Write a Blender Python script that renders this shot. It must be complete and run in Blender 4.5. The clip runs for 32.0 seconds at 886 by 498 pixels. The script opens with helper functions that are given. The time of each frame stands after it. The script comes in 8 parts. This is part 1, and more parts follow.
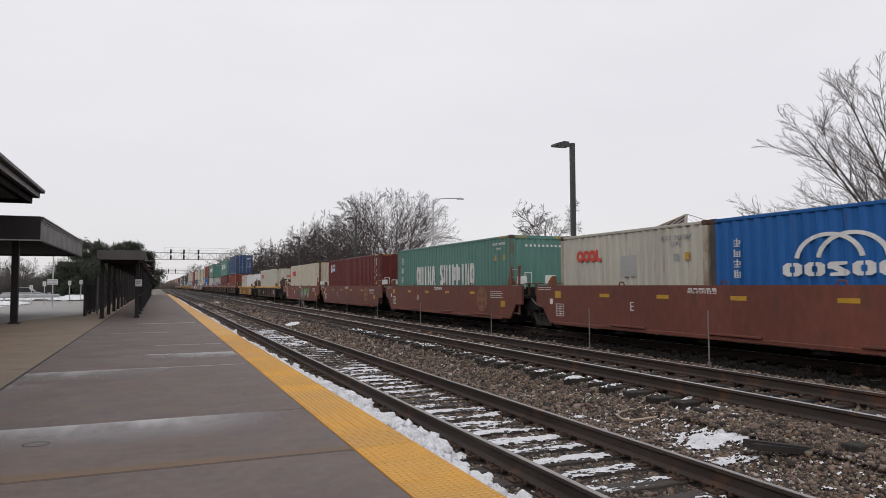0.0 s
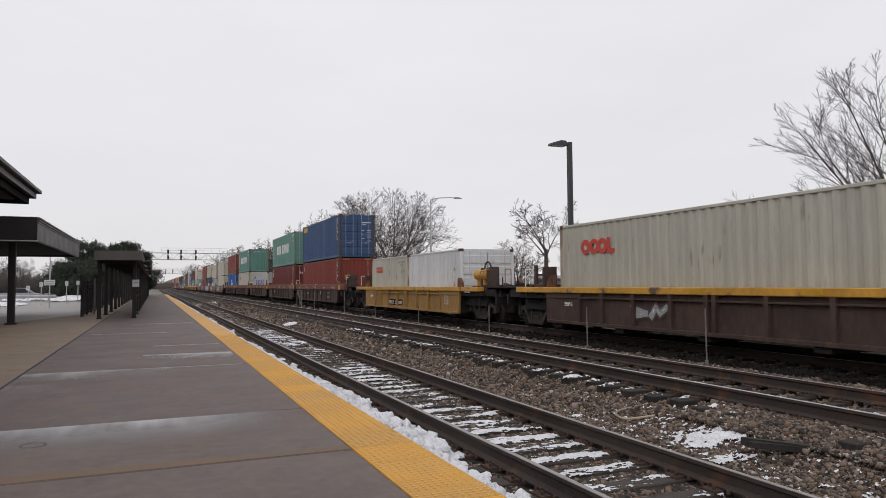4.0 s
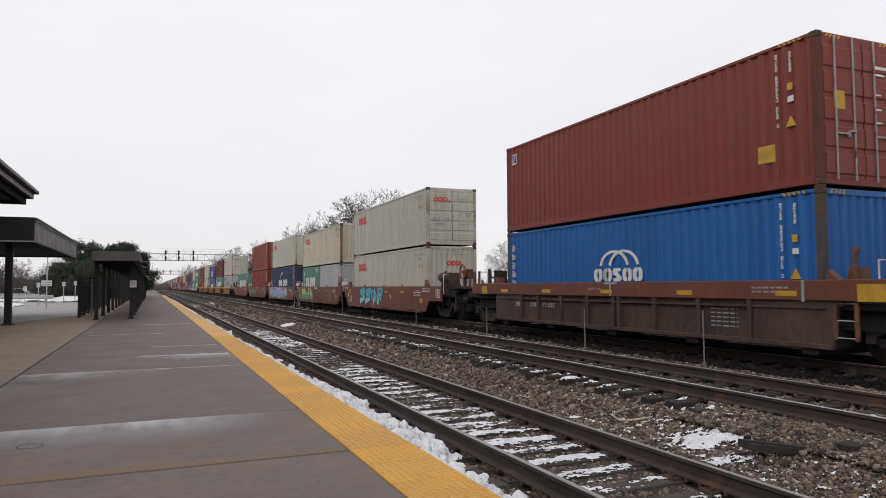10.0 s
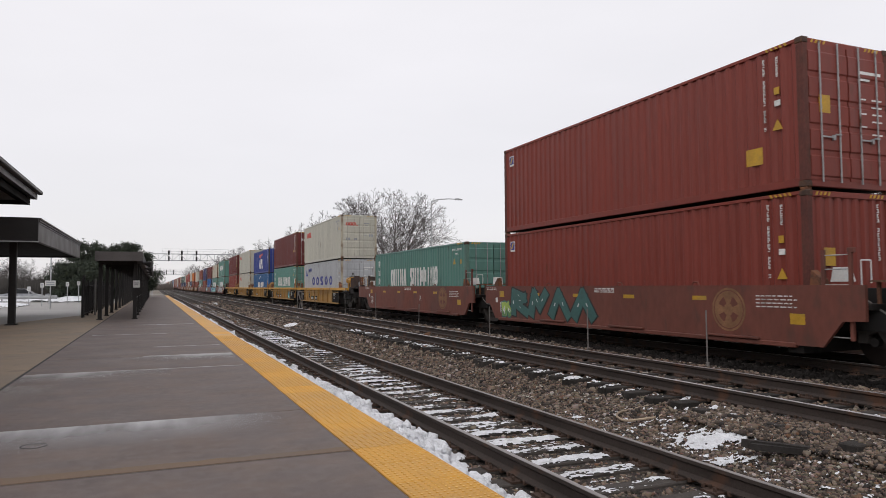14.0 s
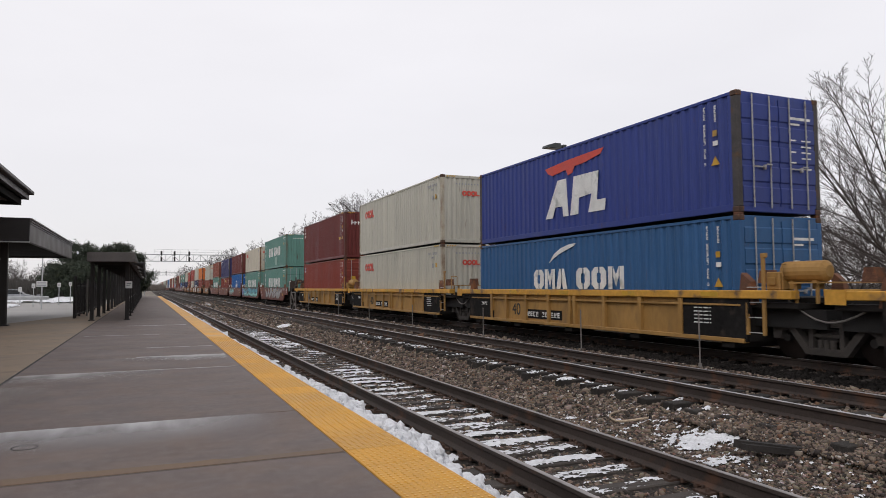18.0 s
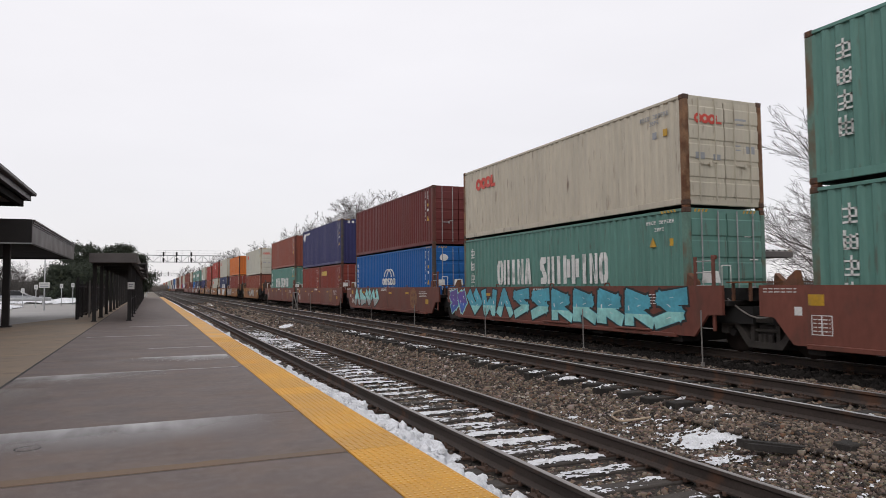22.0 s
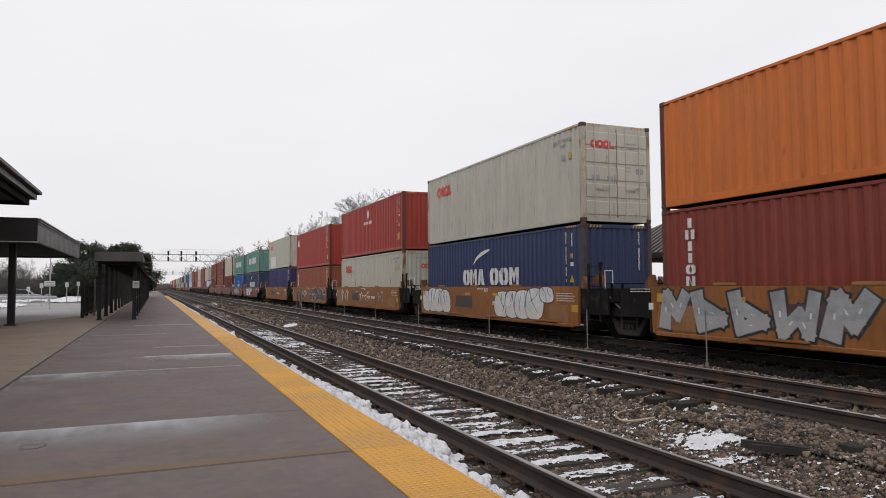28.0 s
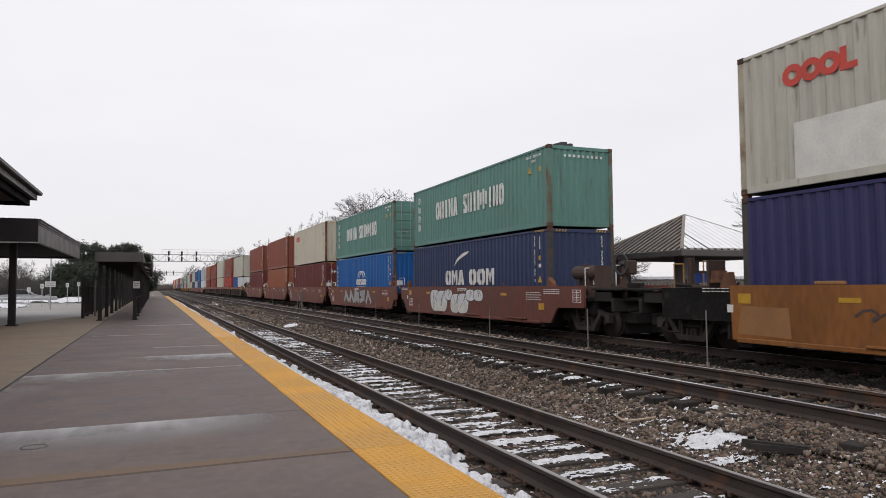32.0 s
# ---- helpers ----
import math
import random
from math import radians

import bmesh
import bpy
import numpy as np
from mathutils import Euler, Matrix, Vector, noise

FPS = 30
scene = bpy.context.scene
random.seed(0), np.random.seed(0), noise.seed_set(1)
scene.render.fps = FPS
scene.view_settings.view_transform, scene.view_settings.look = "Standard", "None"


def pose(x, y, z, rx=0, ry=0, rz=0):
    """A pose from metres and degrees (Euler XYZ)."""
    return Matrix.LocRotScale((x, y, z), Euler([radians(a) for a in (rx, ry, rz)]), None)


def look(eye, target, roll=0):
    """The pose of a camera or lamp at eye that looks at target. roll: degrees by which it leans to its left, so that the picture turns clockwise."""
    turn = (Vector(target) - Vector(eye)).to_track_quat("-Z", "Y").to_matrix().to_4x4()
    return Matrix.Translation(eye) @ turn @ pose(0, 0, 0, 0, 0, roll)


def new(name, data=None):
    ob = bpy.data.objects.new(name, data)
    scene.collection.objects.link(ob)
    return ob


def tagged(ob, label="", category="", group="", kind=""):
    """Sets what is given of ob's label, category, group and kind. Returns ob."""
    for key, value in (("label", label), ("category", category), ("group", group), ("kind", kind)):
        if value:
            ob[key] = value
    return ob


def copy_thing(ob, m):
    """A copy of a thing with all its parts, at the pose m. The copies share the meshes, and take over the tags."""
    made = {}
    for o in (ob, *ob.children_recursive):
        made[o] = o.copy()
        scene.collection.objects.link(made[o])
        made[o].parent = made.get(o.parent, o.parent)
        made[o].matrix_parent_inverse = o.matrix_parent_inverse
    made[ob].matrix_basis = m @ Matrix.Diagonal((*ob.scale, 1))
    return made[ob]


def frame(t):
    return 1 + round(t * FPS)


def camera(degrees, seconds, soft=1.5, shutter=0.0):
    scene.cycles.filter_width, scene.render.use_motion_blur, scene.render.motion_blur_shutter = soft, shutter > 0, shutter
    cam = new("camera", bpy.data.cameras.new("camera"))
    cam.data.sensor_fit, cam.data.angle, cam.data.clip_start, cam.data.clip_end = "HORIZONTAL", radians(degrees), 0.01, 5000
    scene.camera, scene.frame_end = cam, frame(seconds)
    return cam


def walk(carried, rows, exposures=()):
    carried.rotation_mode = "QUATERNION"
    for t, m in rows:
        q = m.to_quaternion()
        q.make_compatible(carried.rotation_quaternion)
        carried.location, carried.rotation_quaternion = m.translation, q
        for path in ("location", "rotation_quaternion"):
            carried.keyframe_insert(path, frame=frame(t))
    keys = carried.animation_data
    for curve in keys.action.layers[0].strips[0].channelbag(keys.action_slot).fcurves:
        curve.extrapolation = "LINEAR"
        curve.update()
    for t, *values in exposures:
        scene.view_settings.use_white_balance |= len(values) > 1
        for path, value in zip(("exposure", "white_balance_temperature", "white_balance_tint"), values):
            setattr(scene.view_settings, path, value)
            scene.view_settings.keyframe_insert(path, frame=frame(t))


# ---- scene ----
EXPOSURES = ((0.0, -0.10), (3.0, -0.10), (5.5, -0.12), (6.0, 0.12), (7.0, 0.08), (8.0, -0.02), (9.0, 0.04), (13.0, 0.0), (18.0, 0.01), (24.0, 0.05), (28.0, 0.01), (32.0, 0.04))

# ---- camera: a hand-steadied tripod, it only turns a little ----
EYE = Vector((0.0, 0.0, 1.517))


def aim(turn, tilt, roll):
    a, b = radians(turn), radians(tilt)
    return look(EYE, EYE + Vector((math.sin(a) * math.cos(b), math.cos(a) * math.cos(b), math.sin(b))), roll)


# seconds, degrees to the right of the track, degrees up, lean
PATH = (
    (0, 22.496, 2.955, -0.250), (0.5, 22.494, 2.931, -0.234), (1, 22.551, 2.941, -0.253), (1.5, 22.565, 2.895, -0.293),
    (2, 22.542, 2.865, -0.372), (2.5, 22.559, 2.868, -0.364), (3, 22.608, 2.892, -0.451), (3.5, 22.668, 2.893, -0.450),
    (5.5, 22.895, 3.005, -0.307), (6, 23.033, 3.037, -0.229), (6.5, 22.867, 3.034, -0.278), (7, 22.790, 3.051, -0.340),
    (7.5, 22.798, 3.034, -0.375), (8, 22.988, 3.071, -0.351), (8.5, 23.045, 3.051, -0.395), (9, 23.051, 3.054, -0.384),
    (9.5, 23.036, 3.022, -0.329), (10, 22.871, 3.013, -0.327), (10.5, 22.798, 3.054, -0.305), (11, 22.735, 3.054, -0.350),
    (11.5, 22.725, 3.080, -0.363), (12, 22.681, 3.056, -0.369), (12.5, 22.687, 3.036, -0.290), (13, 22.579, 3.015, -0.285),
    (13.5, 22.608, 3.012, -0.277), (14, 22.643, 3.011, -0.354), (14.5, 22.775, 3.039, -0.309), (16.5, 22.908, 3.037, -0.297),
    (17, 23.086, 3.044, -0.254), (17.5, 22.976, 3.020, -0.330), (18, 23.172, 3.081, -0.320), (18.5, 23.156, 2.938, -0.335),
    (19, 23.028, 2.979, -0.404), (19.5, 22.965, 2.972, -0.428), (20, 23.035, 2.977, -0.412), (20.5, 23.035, 2.977, -0.412),
    (21, 22.900, 2.980, -0.468), (21.5, 23.162, 3.098, -0.459), (22, 23.025, 3.078, -0.497), (22.5, 22.844, 3.035, -0.447),
    (23, 22.738, 3.032, -0.454), (23.5, 22.954, 3.054, -0.487), (24, 23.165, 3.372, -0.478), (24.5, 23.039, 3.251, -0.430),
    (25, 22.919, 3.179, -0.440), (25.5, 22.753, 3.117, -0.505), (27.5, 22.738, 3.078, -0.369), (28, 22.678, 3.053, -0.331),
    (28.5, 22.602, 3.029, -0.339), (29, 22.670, 3.005, -0.376), (29.5, 22.801, 3.015, -0.345), (30, 22.848, 3.008, -0.346),
    (30.5, 22.791, 3.010, -0.362), (31, 22.798, 3.034, -0.447), (31.5, 22.738, 3.032, -0.454), (32, 22.649, 3.035, -0.439),
)
cam = camera(65.33, 32.0, soft=0.8, shutter=0.05)
walk(cam, [(t, aim(a, b, c)) for t, a, b, c in PATH], exposures=EXPOSURES)

# ---- light: an even overcast sky, brighter overhead, and a wide weak sun ----
SUN_UP, SUN_TURN = 40.0, 228.0
world = bpy.data.worlds.new("overcast")
scene.world = world
world.use_nodes = True
wn, wl = world.node_tree.nodes, world.node_tree.links
wn.clear()
w_out = wn.new("ShaderNodeOutputWorld")
w_bg = wn.new("ShaderNodeBackground")
w_sky = wn.new("ShaderNodeTexSky")
w_sky.sky_type, w_sky.sun_disc = "NISHITA", False
w_sky.sun_elevation, w_sky.sun_rotation = radians(SUN_UP), radians(SUN_TURN)
w_co = wn.new("ShaderNodeTexCoord")
w_sep = wn.new("ShaderNodeSeparateXYZ")
w_up = wn.new("ShaderNodeMapRange")
w_up.inputs["From Min"].default_value, w_up.inputs["From Max"].default_value = 0.03, 0.36
w_up.inputs["To Min"].default_value, w_up.inputs["To Max"].default_value = 0.0, 1.0
w_grad = wn.new("ShaderNodeMix")
w_grad.data_type = "RGBA"
w_grad.inputs["A"].default_value = (0.795, 0.772, 0.795, 1)
w_grad.inputs["B"].default_value = (0.885, 0.862, 0.887, 1)
w_noise = wn.new("ShaderNodeTexNoise")
w_noise.inputs["Scale"].default_value = 2.2
w_noise.inputs["Detail"].default_value = 5.0
w_soft = wn.new("ShaderNodeMapRange")
w_soft.inputs["To Min"].default_value, w_soft.inputs["To Max"].default_value = 0.91, 1.07
w_mul = wn.new("ShaderNodeVectorMath")
w_mul.operation = "SCALE"
w_mix = wn.new("ShaderNodeMix")
w_mix.data_type = "RGBA"
w_mix.inputs["Factor"].default_value = 0.012
wl.new(w_co.outputs["Generated"], w_sep.inputs[0])
w_flat = wn.new("ShaderNodeMapping")
w_flat.inputs["Scale"].default_value = (1.0, 1.0, 3.2)
wl.new(w_co.outputs["Generated"], w_flat.inputs["Vector"])
wl.new(w_flat.outputs[0], w_noise.inputs["Vector"])
wl.new(w_sep.outputs["Z"], w_up.inputs["Value"])
wl.new(w_up.outputs["Result"], w_grad.inputs["Factor"])
wl.new(w_noise.outputs["Fac"], w_soft.inputs["Value"])
wl.new(w_grad.outputs["Result"], w_mul.inputs[0])
wl.new(w_soft.outputs["Result"], w_mul.inputs["Scale"])
wl.new(w_mul.outputs["Vector"], w_mix.inputs["A"])
wl.new(w_sky.outputs["Color"], w_mix.inputs["B"])
wl.new(w_mix.outputs["Result"], w_bg.inputs["Color"])
wl.new(w_bg.outputs[0], w_out.inputs[0])
w_bg.inputs["Strength"].default_value = 1.0

sun_data = bpy.data.lights.new("sun", "SUN")
sun_data.energy, sun_data.angle, sun_data.color = 0.55, radians(25), (1.0, 0.97, 0.93)
sun = new("sun", sun_data)
_a, _e = radians(SUN_TURN), radians(SUN_UP)
sun.matrix_world = look((-20, -30, 30), Vector((-20, -30, 30)) - Vector((math.sin(_a) * math.cos(_e), math.cos(_a) * math.cos(_e), math.sin(_e))))

# ---- materials ----
def mat(name, color, rough=0.6, metal=0.0, vary=0.25, big=1.2, fine=45.0, bump=0.15, second=None, amount=0.0,
        edge=0.12, stretch=(1, 1, 1), spread=0.0, second_scale=2.5, spec=0.4, bump_size=0.01):
    """Paint, stone, wood or metal: two scales of tone, a second tone in patches (rust, dirt, wear), fine relief."""
    m = bpy.data.materials.new(name)
    m.use_nodes = True
    nt = m.node_tree
    n, l = nt.nodes, nt.links
    b = n["Principled BSDF"]
    b.inputs["Metallic"].default_value = metal
    b.inputs["Specular IOR Level"].default_value = spec
    co, info = n.new("ShaderNodeTexCoord"), n.new("ShaderNodeObjectInfo")
    mp = n.new("ShaderNodeMapping")
    mp.inputs["Scale"].default_value = stretch
    off = n.new("ShaderNodeVectorMath")
    off.operation = "MULTIPLY_ADD"
    rnd = n.new("ShaderNodeCombineXYZ")
    for k in "XYZ":
        l.new(info.outputs["Random"], rnd.inputs[k])
    off.inputs[1].default_value = (37.0, 53.0, 71.0)
    l.new(rnd.outputs[0], off.inputs[0])
    l.new(co.outputs["Object"], off.inputs[2])
    l.new(off.outputs[0], mp.inputs["Vector"])

    def noise_of(scale, detail=4.0, vec=mp.outputs[0]):
        t = n.new("ShaderNodeTexNoise")
        t.inputs["Scale"].default_value, t.inputs["Detail"].default_value = scale, detail
        l.new(vec, t.inputs["Vector"])
        return t.outputs["Fac"]

    def ramp(fac, a, c, lo, hi):
        r = n.new("ShaderNodeMapRange")
        for k, v in zip(("From Min", "From Max", "To Min", "To Max"), (a, c, lo, hi)):
            r.inputs[k].default_value = v
        l.new(fac, r.inputs["Value"])
        return r.outputs["Result"]

    def times(x, y):
        t = n.new("ShaderNodeMath")
        t.operation = "MULTIPLY"
        l.new(x, t.inputs[0])
        l.new(y, t.inputs[1])
        return t.outputs[0]

    wide, small = noise_of(big), noise_of(fine)
    tone = times(ramp(wide, 0.3, 0.7, 1 - vary, 1 + vary), ramp(small, 0.3, 0.7, 1 - vary * 0.6, 1 + vary * 0.6))
    if spread:
        tone = times(tone, ramp(info.outputs["Random"], 0, 1, 1 - spread, 1 + spread))
    sc = n.new("ShaderNodeVectorMath")
    sc.operation = "SCALE"
    sc.inputs[0].default_value = color
    l.new(tone, sc.inputs["Scale"])
    out = sc.outputs["Vector"]
    rough_src = ramp(wide, 0.3, 0.7, max(0.05, rough - 0.12), min(1, rough + 0.12))
    if second:
        spot = ramp(noise_of(second_scale, 6.0), 0.62 - amount * 0.4, 0.62 - amount * 0.4 + edge, 0, 1)
        mx = n.new("ShaderNodeMix")
        mx.data_type = "RGBA"
        l.new(spot, mx.inputs["Factor"])
        l.new(out, mx.inputs["A"])
        mx.inputs["B"].default_value = (*second, 1)
        out = mx.outputs["Result"]
    l.new(out, b.inputs["Base Color"])
    l.new(rough_src, b.inputs["Roughness"])
    if bump:
        bp = n.new("ShaderNodeBump")
        bp.inputs["Strength"].default_value, bp.inputs["Distance"].default_value = bump, bump_size
        l.new(small, bp.inputs["Height"])
        l.new(bp.outputs[0], b.inputs["Normal"])
    return m


RUST = (0.085, 0.040, 0.022)


def paint(name, color, worn=0.0, rough=0.5):
    """Weathered container or car paint with rain streaks and a little rust."""
    return mat(name, color, rough, 0.0, 0.10, 0.9, 9.0, 0.06, RUST, worn - 0.10, 0.22, (2.0, 2.0, 0.30), 0.05, 4.5, 0.3)


M = {
    "green": paint("container green", (0.110, 0.235, 0.200), 0.12),
    "seablue": paint("container dark blue", (0.036, 0.075, 0.165), 0.03),
    "oxide": paint("container oxide red", (0.205, 0.042, 0.030), 0.02),
    "maroon": paint("container maroon", (0.125, 0.026, 0.024), 0.02),
    "rustred": paint("container rusty red", (0.215, 0.061, 0.040), 0.02),
    "cream": paint("container pale grey", (0.465, 0.450, 0.385), 0.08),
    "oldcream": paint("container stained cream", (0.49, 0.445, 0.36), 0.14),
    "palegrey": paint("container light grey", (0.40, 0.41, 0.425), 0.12),
    "white": paint("container white", (0.62, 0.63, 0.64), 0.03),
    "cobalt": paint("container cobalt blue", (0.014, 0.108, 0.340), 0.03),
    "aplblue": paint("container royal blue", (0.030, 0.050, 0.220), 0.02),
    "navy": paint("container navy", (0.032, 0.046, 0.108), 0.02),
    "violet": paint("container violet blue", (0.036, 0.036, 0.112), 0.02),
    "steelblue": paint("container steel blue", (0.030, 0.100, 0.235), 0.02),
    "orange": paint("container orange", (0.56, 0.160, 0.035), 0.09),
    "scarlet": paint("container scarlet", (0.33, 0.048, 0.035), 0.03),
    "terracotta": paint("container terracotta", (0.255, 0.082, 0.042), 0.03),
    "rustpost": mat("rusted post", (0.20, 0.11, 0.06), 0.8, 0, 0.35, 3, 30, 0.2, (0.11, 0.045, 0.02), 0.35),
    "postcream": mat("rust-streaked pale post", (0.40, 0.36, 0.28), 0.7, 0, 0.2, 2.5, 30, 0.15, (0.16, 0.080, 0.038), 0.36, 0.25, (1, 1, 0.5), 0.1, 3.0),
    "postgreen": mat("rust-streaked green post", (0.105, 0.19, 0.155), 0.7, 0, 0.2, 2.5, 30, 0.15, (0.14, 0.070, 0.035), 0.42, 0.25, (1, 1, 0.5), 0.1, 3.0),
    "postred": mat("dirty red post", (0.115, 0.036, 0.027), 0.75, 0, 0.3, 3, 30, 0.15, (0.06, 0.035, 0.026), 0.25, 0.25, (1, 1, 0.5), 0.1, 3.0),
    "castrust": mat("rusty corner casting", (0.080, 0.046, 0.033), 0.8, 0, 0.35, 6, 40, 0.2, (0.16, 0.075, 0.035), 0.2, second_scale=9.0),
    "postdark": mat("dirty dark post", (0.062, 0.056, 0.055), 0.75, 0, 0.3, 3, 30, 0.15, (0.10, 0.06, 0.035), 0.2),
    "truckdust": mat("dusty cast steel", (0.046, 0.040, 0.036), 0.85, 0, 0.3, 4, 40, 0.2),
    "jointfill": mat("dirt-filled joint", (0.062, 0.050, 0.044), 0.9, 0, 0.3, 3, 40),
    "spraypurple": mat("purple spray paint", (0.13, 0.08, 0.34), 0.5, 0, 0.2, 2, 10),
    "black_gap": mat("dark underframe", (0.016, 0.015, 0.015), 0.85),
    "wellbrown": mat("well car brown", (0.154, 0.051, 0.036), 0.62, 0, 0.20, 0.7, 8, 0.08, (0.085, 0.045, 0.035), 0.17, 0.25, (1, 1, 0.5), 0.04),
    "wellgrime": mat("well car grimy brown", (0.062, 0.040, 0.033), 0.8, 0, 0.30, 1.2, 10, 0.1, (0.10, 0.058, 0.042), 0.25, 0.3, (1, 1, 0.4)),
    "wellyellow": mat("well car yellow", (0.33, 0.185, 0.055), 0.6, 0, 0.2, 0.9, 9, 0.08, (0.19, 0.115, 0.05), 0.16, 0.25, (1, 1, 0.4), 0.05),
    "wellorange": mat("well car ochre", (0.245, 0.096, 0.025), 0.6, 0, 0.25, 0.8, 9, 0.08, (0.12, 0.06, 0.03), 0.16, 0.25, (1, 1, 0.4), 0.05),
    "patchtan": mat("tan repaint", (0.27, 0.135, 0.055), 0.6),
    "patchdark": mat("dark repaint", (0.075, 0.05, 0.05), 0.6),
    "chordyellow": mat("yellow sill", (0.56, 0.29, 0.045), 0.55, 0, 0.2, 1.5, 10, 0.06, (0.13, 0.08, 0.05), 0.14),
    "endgrey": mat("dark grey paint", (0.016, 0.015, 0.015), 0.9, 0, 0.3, 1.5, 12, second=(0.045, 0.036, 0.030), amount=0.15, spec=0.1),
    "grime": mat("grimy running gear", (0.021, 0.018, 0.017), 0.8, 0.1, 0.35, 4, 40, 0.2),
    "rustiron": mat("rusty iron", (0.14, 0.065, 0.04), 0.8, 0.1, 0.35, 5, 40, 0.2, (0.22, 0.09, 0.04), 0.25),
    "wheel": mat("wheel steel", (0.07, 0.055, 0.05), 0.6, 0.5, 0.2),
    "signyellow": mat("yellow marking", (0.50, 0.29, 0.03), 0.5, 0, 0.15, 4, 30, 0.05, (0.35, 0.22, 0.06), 0.1),
    "letterwhite": mat("white lettering", (0.70, 0.70, 0.68), 0.6, 0, 0.12, 3, 25, 0.05, (0.40, 0.42, 0.40), 0.12),
    "letterred": mat("red lettering", (0.54, 0.065, 0.045), 0.55, 0, 0.12, 3, 25),
    "letterblue": mat("blue lettering", (0.045, 0.055, 0.26), 0.55, 0, 0.12, 3, 25),
    "lettergrey": mat("grey lettering", (0.30, 0.31, 0.33), 0.6, 0, 0.12, 3, 25),
    "lettergold": mat("gold lettering", (0.55, 0.36, 0.06), 0.55, 0, 0.12, 3, 25),
    "letterblack": mat("black lettering", (0.03, 0.03, 0.03), 0.6),
    "emblem": mat("faded gold emblem", (0.225, 0.115, 0.058), 0.65, 0, 0.25, 3, 20),
    "rustorange": mat("bright orange rust", (0.30, 0.085, 0.025), 0.8, 0.1, 0.35, 5, 40, 0.2, RUST, 0.2),
    "lockbar": mat("worn zinc bar", (0.34, 0.34, 0.345), 0.55, 0.3, 0.2, 3, 25, 0.05, RUST, 0.02),
    "spraymoss": mat("moss green spray paint", (0.13, 0.28, 0.10), 0.5, 0, 0.2, 2, 10),
    "patchpale": mat("pale repaint", (0.64, 0.63, 0.59), 0.55, 0, 0.1, 2, 20),
    "patchgrey": mat("grey repaint", (0.37, 0.37, 0.365), 0.55, 0, 0.1, 2, 20),
    "patchmint": mat("pale green repaint", (0.19, 0.32, 0.27), 0.55, 0, 0.1, 2, 20),
    "fadedgreen": mat("green touch-up", (0.03, 0.25, 0.22), 0.5),
    "spraycyan": mat("cyan spray paint", (0.09, 0.36, 0.46), 0.5, 0, 0.2, 2, 10),
    "spraylime": mat("lime spray paint", (0.36, 0.50, 0.11), 0.5, 0, 0.2, 2, 10),
    "sprayblue": mat("blue spray paint", (0.06, 0.13, 0.42), 0.5, 0, 0.2, 2, 10),
    "spraylilac": mat("lilac spray paint", (0.33, 0.36, 0.62), 0.5, 0, 0.2, 2, 10),
    "spraysilver": mat("silver spray paint", (0.34, 0.35, 0.36), 0.45, 0.2, 0.2, 2, 10),
    "spraywhite": mat("white spray paint", (0.66, 0.67, 0.68), 0.5, 0, 0.15, 2, 10),
    "sprayteal": mat("teal spray paint", (0.05, 0.13, 0.12), 0.5, 0, 0.2, 2, 10),
    "sprayaqua": mat("aqua spray paint", (0.30, 0.62, 0.60), 0.5, 0, 0.2, 2, 10),
    "rail": mat("rail steel side", (0.050, 0.038, 0.033), 0.8, 0.1, 0.25, 1.5, 40, 0.15, (0.10, 0.052, 0.033), 0.14),
    "railtop": mat("polished rail head", (0.62, 0.61, 0.62), 0.50, 0.75, 0.12, 0.6, 30, 0.03, stretch=(1, 0.1, 1)),
    "railworn": mat("dull rail head", (0.34, 0.32, 0.31), 0.55, 0.6, 0.2, 0.6, 30, 0.05, stretch=(1, 0.1, 1)),
    "tie": mat("weathered tie", (0.060, 0.051, 0.045), 0.9, 0, 0.4, 2.5, 30, 0.4, (0.035, 0.03, 0.027), 0.25, 0.2, (1, 6, 1), 0.3),
    "tiedark": mat("creosoted tie", (0.032, 0.028, 0.025), 0.9, 0, 0.4, 2.5, 30, 0.4, (0.07, 0.055, 0.045), 0.12, 0.2, (1, 6, 1), 0.3),
    "plate": mat("rusty plate", (0.075, 0.046, 0.034), 0.85, 0.1, 0.35, 8, 60, 0.2),
    "ballastbed": mat("ballast bed", (0.040, 0.033, 0.028), 0.95, 0, 0.5, 1.4, 26, 1.0, (0.06, 0.05, 0.043), 0.2, 0.3, bump_size=0.05),
    "snow": mat("old snow", (0.80, 0.81, 0.84), 0.6, 0, 0.10, 5, 32, 0.8, (0.42, 0.41, 0.40), 0.12, 0.25, bump_size=0.05, second_scale=7.0),
    "freshsnow": mat("clean snow", (0.90, 0.905, 0.92), 0.6, 0, 0.04, 3, 30, 0.2),
    "patchbrown": mat("brown patching", (0.155, 0.103, 0.066), 0.7, 0, 0.2, 1.5, 60, 0.12),
    "paving": mat("stained paving", (0.24, 0.183, 0.130), 0.75, 0, 0.22, 0.5, 60, 0.15, (0.15, 0.115, 0.085), 0.2, 0.3),
    "concrete": mat("pale concrete", (0.34, 0.32, 0.30), 0.8, 0, 0.15, 0.7, 50, 0.15, (0.22, 0.2, 0.19), 0.15, 0.3),
    "lot": mat("parking lot", (0.31, 0.298, 0.285), 0.75, 0, 0.14, 0.12, 30, 0.1, (0.27, 0.25, 0.24), 0.18, 0.3, (1, 3, 1), 0, 0.1),
